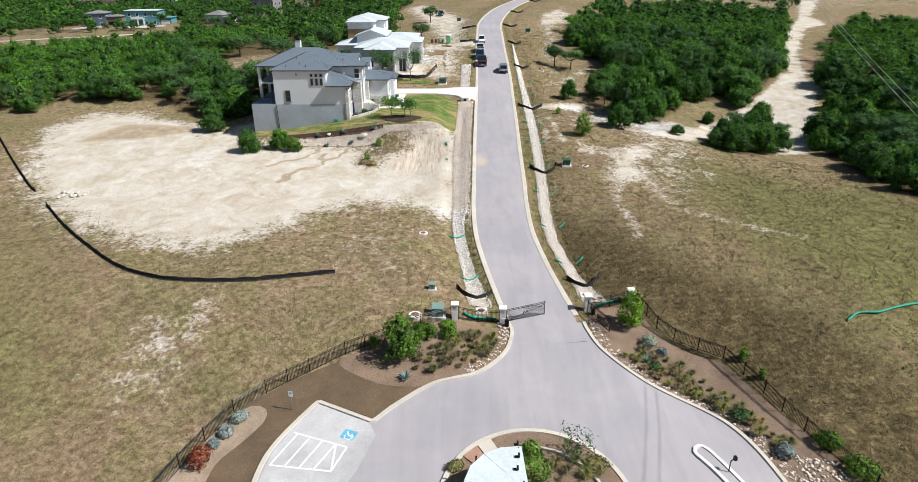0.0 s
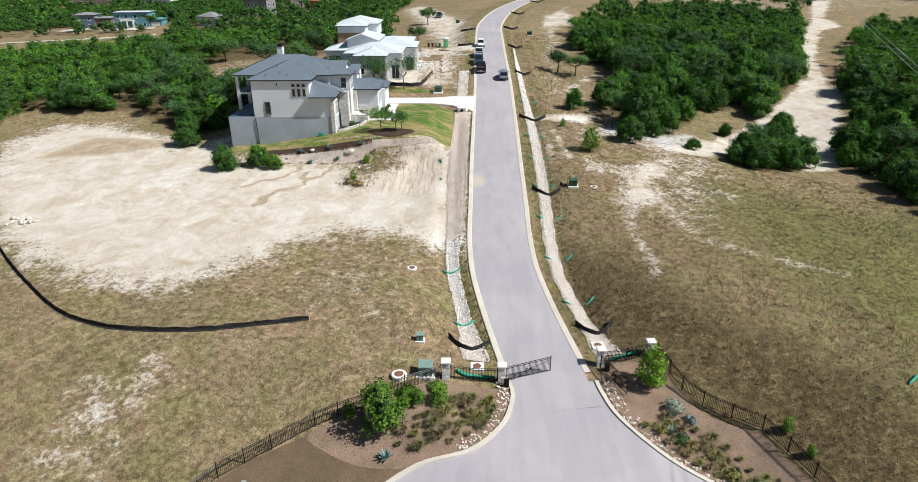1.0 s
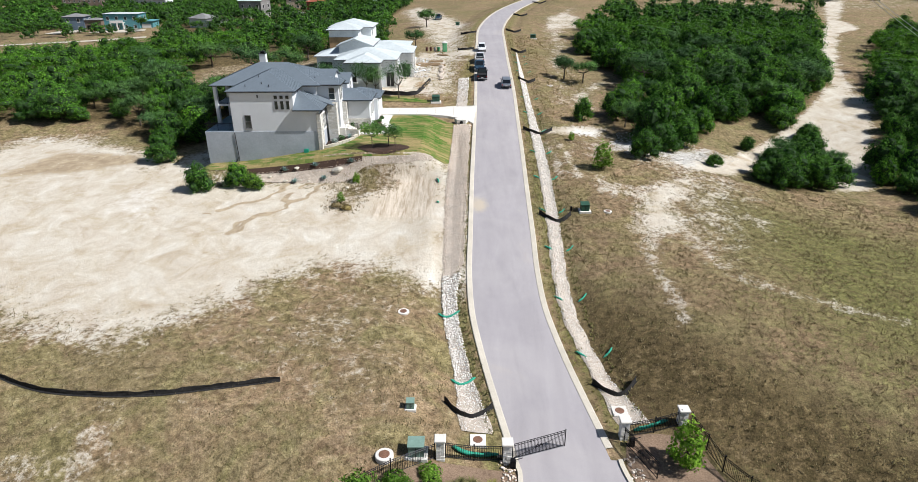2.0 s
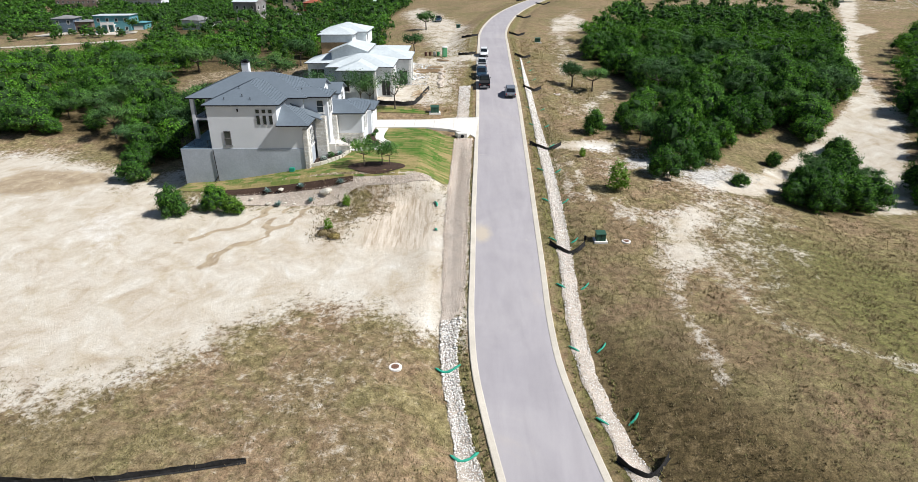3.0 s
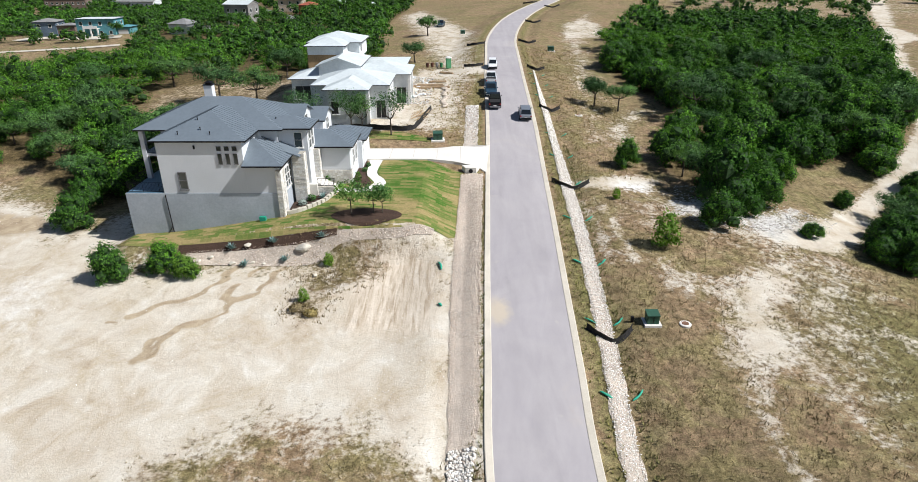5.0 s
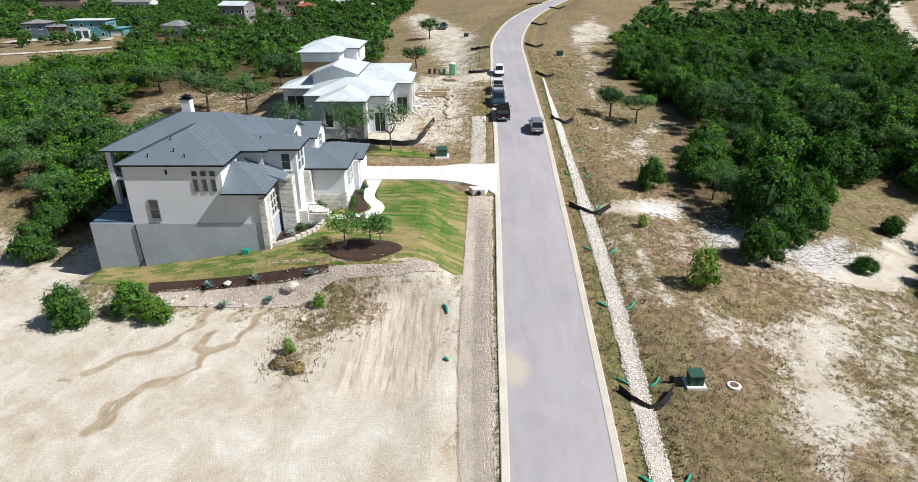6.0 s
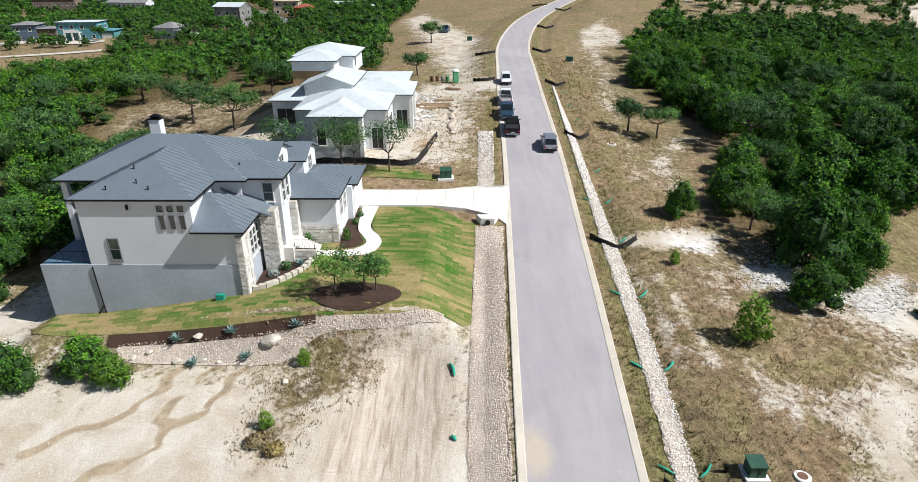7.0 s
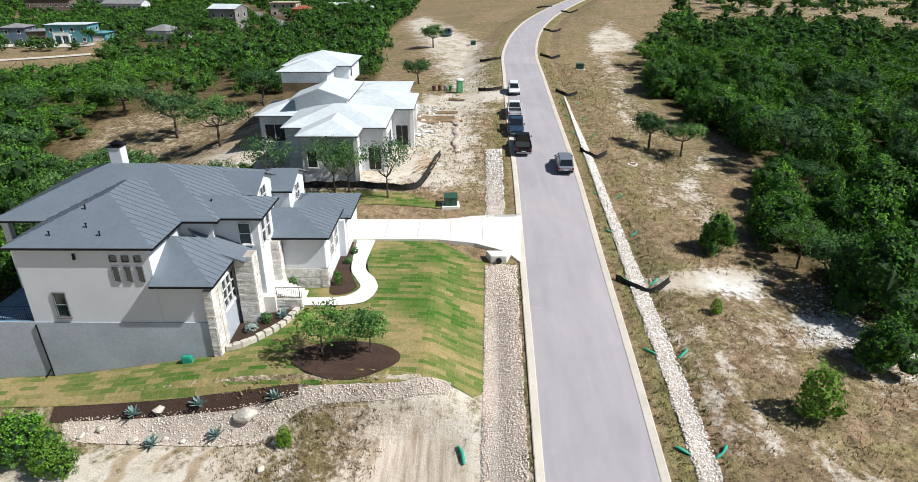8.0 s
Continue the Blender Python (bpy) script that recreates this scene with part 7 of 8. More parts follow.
def rock(name, x, y, sx, sy, sz, seed, material, label, category="boulder", group="", up=0.0):
    rng = random.Random(seed)
    bm = bmesh.new()
    bmesh.ops.create_icosphere(bm, subdivisions=2, radius=0.5)
    for _ in range(9):
        n = Vector((rng.uniform(-1, 1), rng.uniform(-1, 1), rng.uniform(-0.6, 1))).normalized()
        c = rng.uniform(0.28, 0.42)
        for v in bm.verts:
            d = v.co.dot(n) - c
            if d > 0:
                v.co -= n * d
    for v in bm.verts:
        v.co = Vector((v.co.x * sx, v.co.y * sy, v.co.z * sz))
    o = thing(name, bm, material, label, category, group)
    o.matrix_basis = pose(x, y, height(x, y) + sz * 0.28 + up, 0, 0, rng.uniform(0, 90))
    return o


LIME = surface("limestone", (0.5, 0.46, 0.38), (0.68, 0.64, 0.56), 5, 1.0, 0.9, bump=0.5, dist=0.04)
for k, (x, y, s) in enumerate(((-16.0, 101.5, 1.6), (-21.7, 101.9, 0.95), (-23.1, 100.6, 0.8), (-21.1, 100.7, 0.6), (-14.3, 98.4, 0.7), (-19.9, 100.6, 0.5), (-25.4, 101.2, 0.7), (-17.4, 100.3, 0.45), (-26.6, 100.9, 0.6))):
    rock("boulder", x, y, s * 1.1, s * 0.85, s * 0.55, 200 + k, LIME, "pale limestone boulder on the stone bank", group="boulders on the bank")
for k in range(14):
    r = random.Random(300 + k)
    rock("rubble", -53.6 + r.uniform(-1.6, 1.9), 80.9 + r.uniform(-0.8, 0.8), r.uniform(0.4, 1.4), r.uniform(0.4, 0.9), r.uniform(0.3, 0.7), 300 + k, LIME, "grey-white broken limestone in a dumped heap", "rubble", "dumped limestone heap")
for k in range(26):
    r = random.Random(400 + k)
    rock("rubble", -7.6 + r.uniform(-2.2, 1.6), 163.5 + r.uniform(-11, 5), r.uniform(0.4, 1.5), r.uniform(0.4, 1.1), r.uniform(0.25, 0.7), 400 + k, HOUSE_WRAP if k % 3 else LIME, "white building debris on the site", "debris", "site debris")
WOODCUT = surface("new_lumber", (0.4, 0.28, 0.16), (0.56, 0.42, 0.27), 9, 1, 0.8)
for k in range(22):
    r = random.Random(500 + k)
    bm = bmesh.new()
    x, y = -6.4 + r.uniform(-0.9, 0.9), 140.5 + r.uniform(-2.2, 2.0)
    a = radians(62 + r.uniform(-14, 14))
    L = r.uniform(1.6, 3.2)
    z = height(x, y) + 0.06 + 0.05 * (k % 7)
    d = Vector((math.cos(a), math.sin(a), r.uniform(-0.03, 0.12))) * L / 2
    tube(bm, Vector((x, y, z)) - d, Vector((x, y, z)) + d, 0.055, n=4)
    thing("lumber_board", bm, WOODCUT, "cut pale lumber board in a loose pile", "lumber", "loose lumber pile")
for k, (x, y, L, a) in enumerate(((-6.6, 160.2, 6.5, -6), (-6.0, 161.2, 5, -2), (-5.0, 159.4, 5.5, -8), (-4.6, 164.0, 3.2, 3), (-3.2, 172.0, 3.0, -30), (-7.5, 158.6, 3.5, 8))):
    bm = bmesh.new()
    z = height(x, y) + 0.1
    d = Vector((math.cos(radians(a)), math.sin(radians(a)), 0)) * L / 2
    for s in (-0.25, 0, 0.25):
        box(bm, -L / 2, L / 2, s - 0.1, s + 0.1, 0, 0.2 + 0.1 * (s == 0), pose(x, y, z, 0, 0, a))
    thing("lumber_stack", bm, WOODCUT, "stack of brown lumber on the building site", "lumber")
toilet = empty("portable_toilet", (-2.9, 178.3, height(-2.9, 178.3)), "green portable toilet with pale roof", "portable toilet")
x, y, z = toilet.location
bm = bmesh.new()
box(bm, x - 0.55, x + 0.55, y - 0.55, y + 0.55, z, z + 2.1)
part("cabin", rounded(bm, 0.05), plain("green_plastic", (0.12, 0.42, 0.2), 0.5), toilet)
bm = bmesh.new()
spun(bm, ((0.72, 2.08), (0.66, 2.22), (0.35, 2.38)), (x, y, z), 12)
part("roof", bm, WHITE_TRIM, toilet)
bm = bmesh.new()
box(bm, x - 0.32, x + 0.32, y - 0.6, y - 0.55, z + 0.15, z + 1.9)
part("door", bm, plain("green_plastic_door", (0.16, 0.48, 0.25), 0.5), toilet)
for k, (x, y, colour) in enumerate(((-4.5, 180.0, (0.03, 0.2, 0.08)), (-6.4, 180.2, (0.12, 0.05, 0.03)), (-7.4, 180.0, (0.1, 0.04, 0.03)), (-5.4, 180.2, (0.3, 0.3, 0.3)))):
    bm = bmesh.new()
    spun(bm, ((0.3, 0), (0.34, 0.9), (0.3, 0.95)), (x, y, height(x, y)), 12)
    thing("barrel", bm, plain("barrel_%s" % "abcd"[k], colour, 0.6), "upright drum on the building site", "barrel")
bm = bmesh.new()
box(bm, -21.35, -20.65, 105.1, 105.5, height(-21, 105.3), height(-21, 105.3) + 0.55)
thing("green_bin", rounded(bm, 0.05, 2), plain("teal_bin", (0.02, 0.3, 0.2), 0.5), "small green bin against the grey plinth", "bin")
# spoil bank beside the site
for k, (x, y) in enumerate([(-3.0 + 0.25 * math.sin(k), 146 + k * 0.75) for k in range(20)]):
    rock("spoil_stone", x, y, 1.3, 1.0, 0.5, 640 + k, GRAVEL_BED, "pale earth spoil heaped along a trench", "spoil", "spoil bank")
# low stone wall round the front bed
pts = curve_through([(-18.55, 106.25), (-17.6, 106.5), (-16.3, 107.6), (-15.2, 109.1), (-14.6, 110.8)], 0.55)
for k, (a, b) in enumerate(zip(pts, pts[1:])):
    r = random.Random(700 + k)
    m = (a + b) / 2
    bm = bmesh.new()
    box(bm, -0.27, 0.27, -0.2, 0.2, -0.4, r.uniform(0.42, 0.5), pose(m.x, m.y, height(m.x, m.y), 0, 0, math.degrees(math.atan2((b - a).y, (b - a).x)) + r.uniform(-4, 4)))
    thing("edging_block", rounded(bm, 0.03), LIME, "pale limestone block of the low bed wall", "edging stone", "bed edging blocks")
# slab joints of the driveway
for x in (-12.6, -9.5, -6.4, -3.3, -0.2):
    bm = bmesh.new()
    ys = np.linspace(123.3, 129.0 - 0.12 * max(0, x + 8), 12)
    rows = [[bm.verts.new((x + s, y, float(drive_level(x, y)) + 0.106)) for s in (-0.02, 0.02)] for y in ys]
    for p, q in zip(rows, rows[1:]):
        bm.faces.new((p[0], p[1], q[1], q[0]))
    thing("slab_joint", bm, GRAVEL_BED, "dark saw-cut joint across the driveway", "joint", "driveway joints", kind="structure")

# street and drives across the valley
thing("far_street", draped([(-300, 246), (-190, 271), (-150, 279), (-127, 284), (-126, 281), (-150, 276), (-190, 268), (-300, 243)], 0.25, 6.0), CONCRETE, "pale street across the valley", "road", kind="structure")
line = curve_through(HILL_STREET, 6)
thing("far_street", draped([(p.x - 3.4, p.y - 1.2) for p in line] + [(p.x + 3.4, p.y + 1.2) for p in line[::-1]], 0.25, 8.0), GREY_SHINGLE, "grey asphalt street up the far hillside", "road", kind="structure")
thing("far_drive", draped([(-158, 306), (-136, 304), (-134, 298), (-142, 296), (-160, 300)], 0.3, 4.0), CONCRETE, "pale concrete drive before the teal house", "driveway", kind="structure")
thing("far_drive", draped([(-182, 316), (-168, 315), (-166, 306), (-176, 302), (-184, 308)], 0.3, 4.0), CONCRETE, "pale concrete drive before the blue-grey house", "driveway", kind="structure")

# ---- overhead wires ----
for dx, dz in ((0, 0), (1.0, -0.12), (16, 4.0), (17, 3.9)):
    c = bpy.data.curves.new("overhead_wire", "CURVE")
    c.dimensions, c.bevel_depth, c.bevel_resolution = "3D", 0.022, 1
    s = c.splines.new("POLY")
    ys = np.linspace(-30, 300, 40)
    s.points.add(len(ys) - 1)
    for p, y in zip(s.points, ys):
        p.co = (55.8 + dx + 0.342 * (y - 100), y, 25.4 + dz + 0.11 * (y - 100) + 0.00022 * (y - 100) ** 2, 1)
    c.materials.append(plain("aluminium_wire", (0.5, 0.5, 0.52), 0.4, 0.7) if dx == 0 else bpy.data.materials["aluminium_wire"])
    tagged(new("overhead_wire", c), "pale aluminium overhead power wire above the woods", "power line", "overhead wires")

# ---- vehicles ----
TYRE = plain("tyre_rubber", (0.015, 0.015, 0.016), 0.85)
RIM = plain("alloy_rim", (0.4, 0.4, 0.42), 0.35, 0.8)
CAR_GLASS = plain("car_glass", (0.012, 0.015, 0.018), 0.06, 0.0, 0.9)
RED_LENS = plain("red_lens", (0.35, 0.01, 0.01), 0.25)
CLEAR_LENS = plain("clear_lens", (0.7, 0.7, 0.68), 0.15)


def loft(bm, sections):
    rings = [[bm.verts.new(q) for q in s] for s in sections]
    n = len(rings[0])
    for a, b in zip(rings, rings[1:]):
        for k in range(n):
            bm.faces.new((a[k], a[(k + 1) % n], b[(k + 1) % n], b[k]))
    bm.faces.new(rings[0][::-1])
    bm.faces.new(rings[-1])


def hull(y, z0, z1, w, shoulder=0.1):
    return [(-w + 0.05, y, z0), (w - 0.05, y, z0), (w, y, z0 + 0.12), (w, y, z1 - shoulder), (w - 0.12, y, z1), (-w + 0.12, y, z1), (-w, y, z1 - shoulder), (-w, y, z0 + 0.12)]


def vehicle(kind, x, y, turn, paint, label):
    """A car or pickup; its front points to +y before it is turned."""
    pickup = kind == "pickup_truck"
    L, W, H = (5.8, 1.0, 1.9) if pickup else (4.75, 0.93, 1.68)
    belt = 1.12 if pickup else 1.0
    o = empty(kind, (0, 0, 0), label, "pickup truck" if pickup else "car", "parked vehicles")
    bm = bmesh.new()
    f, r = L / 2, -L / 2
    if pickup:
        cab0, cab1 = -0.55, 1.5
        loft(bm, [hull(r, 0.55, 1.05, W * 0.94), hull(r + 0.1, 0.45, belt, W), hull(cab0 - 0.05, 0.4, belt, W), hull(cab1 + 0.3, 0.4, belt + 0.02, W), hull(f - 0.5, 0.42, belt - 0.06, W * 0.97), hull(f - 0.08, 0.45, belt - 0.16, W * 0.92), hull(f, 0.5, belt - 0.3, W * 0.86)])
    else:
        cab0, cab1 = r + 0.25, 1.35
        loft(bm, [hull(r, 0.5, 0.9, W * 0.88), hull(r + 0.12, 0.35, belt, W * 0.95), hull(-0.8, 0.28, belt, W), hull(0.9, 0.28, belt, W), hull(f - 0.7, 0.3, belt - 0.1, W * 0.97), hull(f - 0.12, 0.35, belt - 0.25, W * 0.88), hull(f, 0.4, belt - 0.4, W * 0.78)])
    bmesh.ops.bevel(bm, geom=bm.edges[:], offset=0.025, segments=1, affect="EDGES", clamp_overlap=True)
    body = part("body", bm, paint, o, smooth=False)
    # cabin with sloping screens
    fr, rr = (0.75, 0.16) if pickup else (0.85, 0.5)
    wt = W - 0.2
    bm = bmesh.new()
    v = [bm.verts.new(q) for q in ((-W + 0.06, cab0, belt - 0.02), (W - 0.06, cab0, belt - 0.02), (W - 0.06, cab1, belt - 0.02), (-W + 0.06, cab1, belt - 0.02), (-wt, cab0 + rr, H), (wt, cab0 + rr, H), (wt, cab1 - fr, H), (-wt, cab1 - fr, H))]
    for q in ((4, 5, 6, 7), (0, 1, 5, 4), (1, 2, 6, 5), (2, 3, 7, 6), (3, 0, 4, 7)):
        bm.faces.new([v[i] for i in q])
    bmesh.ops.bevel(bm, geom=bm.edges[:], offset=0.05, segments=2, affect="EDGES", clamp_overlap=True)
    part("cabin", bm, paint, o)

    def pane(name, corners, push, sx=0.86, sz=0.76):
        c = [Vector(q) for q in corners]
        mid = sum(c, Vector()) / 4
        n = (c[1] - c[0]).cross(c[3] - c[0]).normalized()
        if n.dot(mid - Vector((0, (cab0 + cab1) / 2, 1.2))) < 0:
            n = -n
        bm = bmesh.new()
        for d in (0.012, -0.03):
            bm.faces.new([bm.verts.new(mid + (q - mid) * sx + Vector((0, 0, 0)) + n * d) for q in c])
        w = bm.verts[:]
        for k in range(4):
            bm.faces.new((w[k], w[(k + 1) % 4], w[4 + (k + 1) % 4], w[4 + k]))
        part(name, bm, CAR_GLASS, o)

    lo, hi = belt + 0.02, H - 0.04
    pane("windscreen", [(-W + 0.06, cab1, belt), (W - 0.06, cab1, belt), (wt, cab1 - fr, H), (-wt, cab1 - fr, H)], 0)
    pane("rear_window", [(-W + 0.06, cab0, belt), (W - 0.06, cab0, belt), (wt, cab0 + rr, H), (-wt, cab0 + rr, H)], 0)
    for s in (-1, 1):
        m0, m1 = (cab0 + cab1) / 2, ((cab0 + rr) + (cab1 - fr)) / 2
        pane("side_window", [(s * (W - 0.06), cab0 + 0.12, belt), (s * (W - 0.06), m0, belt), (s * wt, m1, H), (s * wt, cab0 + rr + 0.05, H)], 0, 0.88)
        pane("side_window", [(s * (W - 0.06), m0, belt), (s * (W - 0.06), cab1 - 0.2, belt), (s * wt, cab1 - fr - 0.05, H), (s * wt, m1, H)], 0, 0.88)
    if pickup:
        bm = bmesh.new()
        box(bm, -W + 0.12, W - 0.12, r + 0.12, cab0 - 0.1, belt - 0.02, belt + 0.012)
        part("bed_cover", bm, TYRE, o, "dark open load bed")
        for a in ((-W, -W + 0.1, r + 0.05, cab0), (W - 0.1, W, r + 0.05, cab0), (-W, W, r + 0.02, r + 0.1)):
            bm = bmesh.new()
            box(bm, *a, belt - 0.03, belt + 0.14)
            part("bed_rail", rounded(bm, 0.02), paint, o)
    for s in (-1, 1):
        for wy in (r + L * 0.2, f - L * 0.185):
            rad = 0.39 if pickup else 0.34
            bm = bmesh.new()
            prof = ((rad * 0.6, -0.12), (rad * 0.95, -0.12), (rad, -0.08), (rad, 0.08), (rad * 0.95, 0.12), (rad * 0.6, 0.12))
            spun(bm, prof, (0, 0, 0), 18)
            bmesh.ops.transform(bm, matrix=pose(s * (W - 0.1), wy, rad, 0, 90, 0), verts=bm.verts)
            tyre = part("tyre", bm, TYRE, o)
            bm = bmesh.new()
            spun(bm, ((rad * 0.58, -0.125), (rad * 0.5, -0.1), (rad * 0.5, 0.1), (rad * 0.58, 0.125)), (0, 0, 0), 12)
            bmesh.ops.transform(bm, matrix=pose(s * (W - 0.1), wy, rad, 0, 90, 0), verts=bm.verts)
            part("rim", bm, RIM, tyre)
        bm = bmesh.new()
        box(bm, s * (W - 0.2) - 0.13, s * (W - 0.2) + 0.13, f - 0.14, f - 0.02, belt - 0.42, belt - 0.26)
        part("headlight", rounded(bm, 0.02), CLEAR_LENS, o)
        bm = bmesh.new()
        box(bm, s * (W - 0.16) - 0.1, s * (W - 0.16) + 0.1, r - 0.02, r + 0.1, belt - 0.3, belt - 0.08)
        part("tail_light", rounded(bm, 0.02), RED_LENS, o)
        bm = bmesh.new()
        box(bm, s * (W + 0.1) - 0.09, s * (W + 0.1) + 0.09, cab1 - 0.5, cab1 - 0.38, belt + 0.02, belt + 0.2)
        part("wing_mirror", rounded(bm, 0.03), paint, o)
    for name, at in (("rear_bumper", r), ("front_bumper", f)):
        bm = bmesh.new()
        box(bm, -W * 0.86, W * 0.86, at - 0.08, at + 0.08, 0.4, 0.58)
        part(name, rounded(bm, 0.03), RIM if pickup else TYRE, o)
    bm = bmesh.new()
    box(bm, -0.24, 0.24, r - 0.1, r - 0.03, 0.62, 0.74)
    part("plate_bar", bm, WHITE_TRIM, o)
    slope = math.degrees(math.atan2(float(glide(y + 2, ROAD_Z) - glide(y - 2, ROAD_Z)), 4)) if abs(x) < 14 and x > 0 else 0
    zz = float(glide(y, ROAD_Z)) + 0.07 if x > 0 else height(x, y)
    o.matrix_basis = pose(x, y, zz, slope, 0, 0) @ pose(0, 0, 0, 0, 0, turn)
    return o


vehicle("sport_utility_car", 9.75, 140.4, -2, plain("silver_paint", (0.3, 0.33, 0.37), 0.3, 0.5), "silver-grey sport utility car parked at the kerb")
vehicle("pickup_truck", 5.35, 146.6, -2, plain("black_paint", (0.012, 0.012, 0.014), 0.25, 0.3), "black pickup truck parked at the kerb")
vehicle("pickup_truck", 5.0, 153.6, 178, plain("blue_paint_metallic", (0.05, 0.1, 0.15), 0.25, 0.5), "dark blue pickup truck parked at the kerb")
vehicle("pickup_truck", 5.3, 161.2, -2, plain("white_paint", (0.72, 0.73, 0.74), 0.3), "white pickup truck parked at the kerb")
vehicle("sport_utility_car", 6.1, 174.0, 178, bpy.data.materials["white_paint"], "white sport utility car parked at the kerb")
vehicle("pickup_truck", -6.9, 253.5, 175, bpy.data.materials["blue_paint_metallic"], "dark blue pickup truck on bare dirt")

# ---- loose stone, pebbles and grass ----


def stuff_mesh(name, v, sides, material, label, category):
    """One joined mesh of many small pieces, given as loose faces of equal sides."""
    me = bpy.data.meshes.new(name)
    v = np.asarray(v, np.float32)
    me.vertices.add(len(v))
    me.vertices.foreach_set("co", v.ravel())
    me.loops.add(len(v))
    me.loops.foreach_set("vertex_index", np.arange(len(v), dtype=np.int32))
    me.polygons.add(len(v) // sides)
    me.polygons.foreach_set("loop_start", np.arange(0, len(v), sides, dtype=np.int32))
    me.update()
    me.materials.append(material)
    return tagged(new(name, me), label, category, kind="stuff")


def stone_mesh(name, x, y, size, up, seed, material, label, category="stones"):
    """Many squat, jittered stones."""
    rng = np.random.default_rng(seed)
    base = np.array([(1, 0, 0), (0.31, 0.95, 0.1), (-0.81, 0.59, -0.05), (-0.81, -0.59, 0.08), (0.31, -0.95, -0.06), (0.1, 0.05, 0.9), (0, 0, -0.9)])
    tri = np.array([(k, (k + 1) % 5, 5) for k in range(5)] + [((k + 1) % 5, k, 6) for k in range(5)])
    n = len(x)
    s = size * rng.uniform(0.55, 1.4, n)[:, None] * np.stack([rng.uniform(0.8, 1.3, n), rng.uniform(0.7, 1.1, n), rng.uniform(0.45, 0.8, n)], 1) / 2
    a = rng.uniform(0, 2 * np.pi, n)
    v = base[None] * (1 + rng.normal(size=(n, 7, 1)) * 0.12) * s[:, None]
    c, q = np.cos(a)[:, None], np.sin(a)[:, None]
    w = np.stack([v[..., 0] * c - v[..., 1] * q, v[..., 0] * q + v[..., 1] * c, v[..., 2]], -1)
    z = ground(x, y) + up + s[:, 2] * 0.5
    w += np.stack([x, y, z], 1)[:, None]
    me = bpy.data.meshes.new(name)
    f = (tri[None] + (np.arange(n) * 7)[:, None, None]).reshape(-1, 3)
    me.vertices.add(n * 7)
    me.vertices.foreach_set("co", w.astype(np.float32).ravel())
    me.loops.add(f.size)
    me.loops.foreach_set("vertex_index", f.astype(np.int32).ravel())
    me.polygons.add(len(f))
    me.polygons.foreach_set("loop_start", np.arange(0, f.size, 3, dtype=np.int32))
    me.update()
    me.materials.append(material)
    return tagged(new(name, me), label, category, kind="stuff")


def pebble_material(name, a, b, c):
    m, t, p = nodes_of(name, 0.9, 0, 0.2)
    i = t.nodes.new("ShaderNodeNewGeometry").outputs["Random Per Island"]
    col = ramp(t, i, ((0.0, a), (0.5, b), (1.0, c)))
    t.links.new(mixed(t, 1.0, col, ramp(t, noise_of(t, 14, 4), ((0.3, grey(0.82)), (0.7, grey(1.05)))), "MULTIPLY"), p.inputs["Base Color"])
    return m


RIVER = pebble_material("river_stone", (0.44, 0.39, 0.33), (0.72, 0.68, 0.62), (0.87, 0.85, 0.82))
TAN_RIVER = pebble_material("tan_river_stone", (0.48, 0.38, 0.3), (0.69, 0.58, 0.48), (0.84, 0.77, 0.69))


def along_swale(lo, hi, y0, y1, per, seed):
    rng = np.random.default_rng(seed)
    n = int((y1 - y0) * per)
    y = rng.uniform(y0, y1, n)
    a = np.array([lo(q) for q in y])
    b = np.array([hi(q) for q in y])
    return glide(y, ROAD_X) + a + (b - a) * rng.uniform(0.0, 1.0, n), y


x, y = along_swale(west_out, west_in, 56, 77, 110, 11)
stone_mesh("river_stones", x, y, 0.22, 0.08, 11, RIVER, "large white stones in the swale by the gate")
x, y = along_swale(west_out, west_in, 76, 119.3, 240, 1)
stone_mesh("river_stones", x, y, 0.14, 0.08, 1, TAN_RIVER, "tan and white river stones filling the swale")
x, y = along_swale(west_out, lambda q: -5.0, 128, 146, 40, 2)
stone_mesh("river_stones", x, y, 0.26, 0.06, 2, RIVER, "pale river stones in the swale")
x, y = along_swale(east_in, east_out, 57, 172, 95, 3)
stone_mesh("river_stones", x, y, 0.2, 0.08, 3, RIVER, "white river stones filling the swale")


def in_poly(poly, per, seed):
    rng = np.random.default_rng(seed)
    q = [(p[0], p[1]) for p in poly]
    x0, x1, y0, y1 = min(p[0] for p in q), max(p[0] for p in q), min(p[1] for p in q), max(p[1] for p in q)
    n = int((x1 - x0) * (y1 - y0) * per)
    x, y = rng.uniform(x0, x1, n), rng.uniform(y0, y1, n)
    k = inside(x, y, q)
    return x[k], y[k]


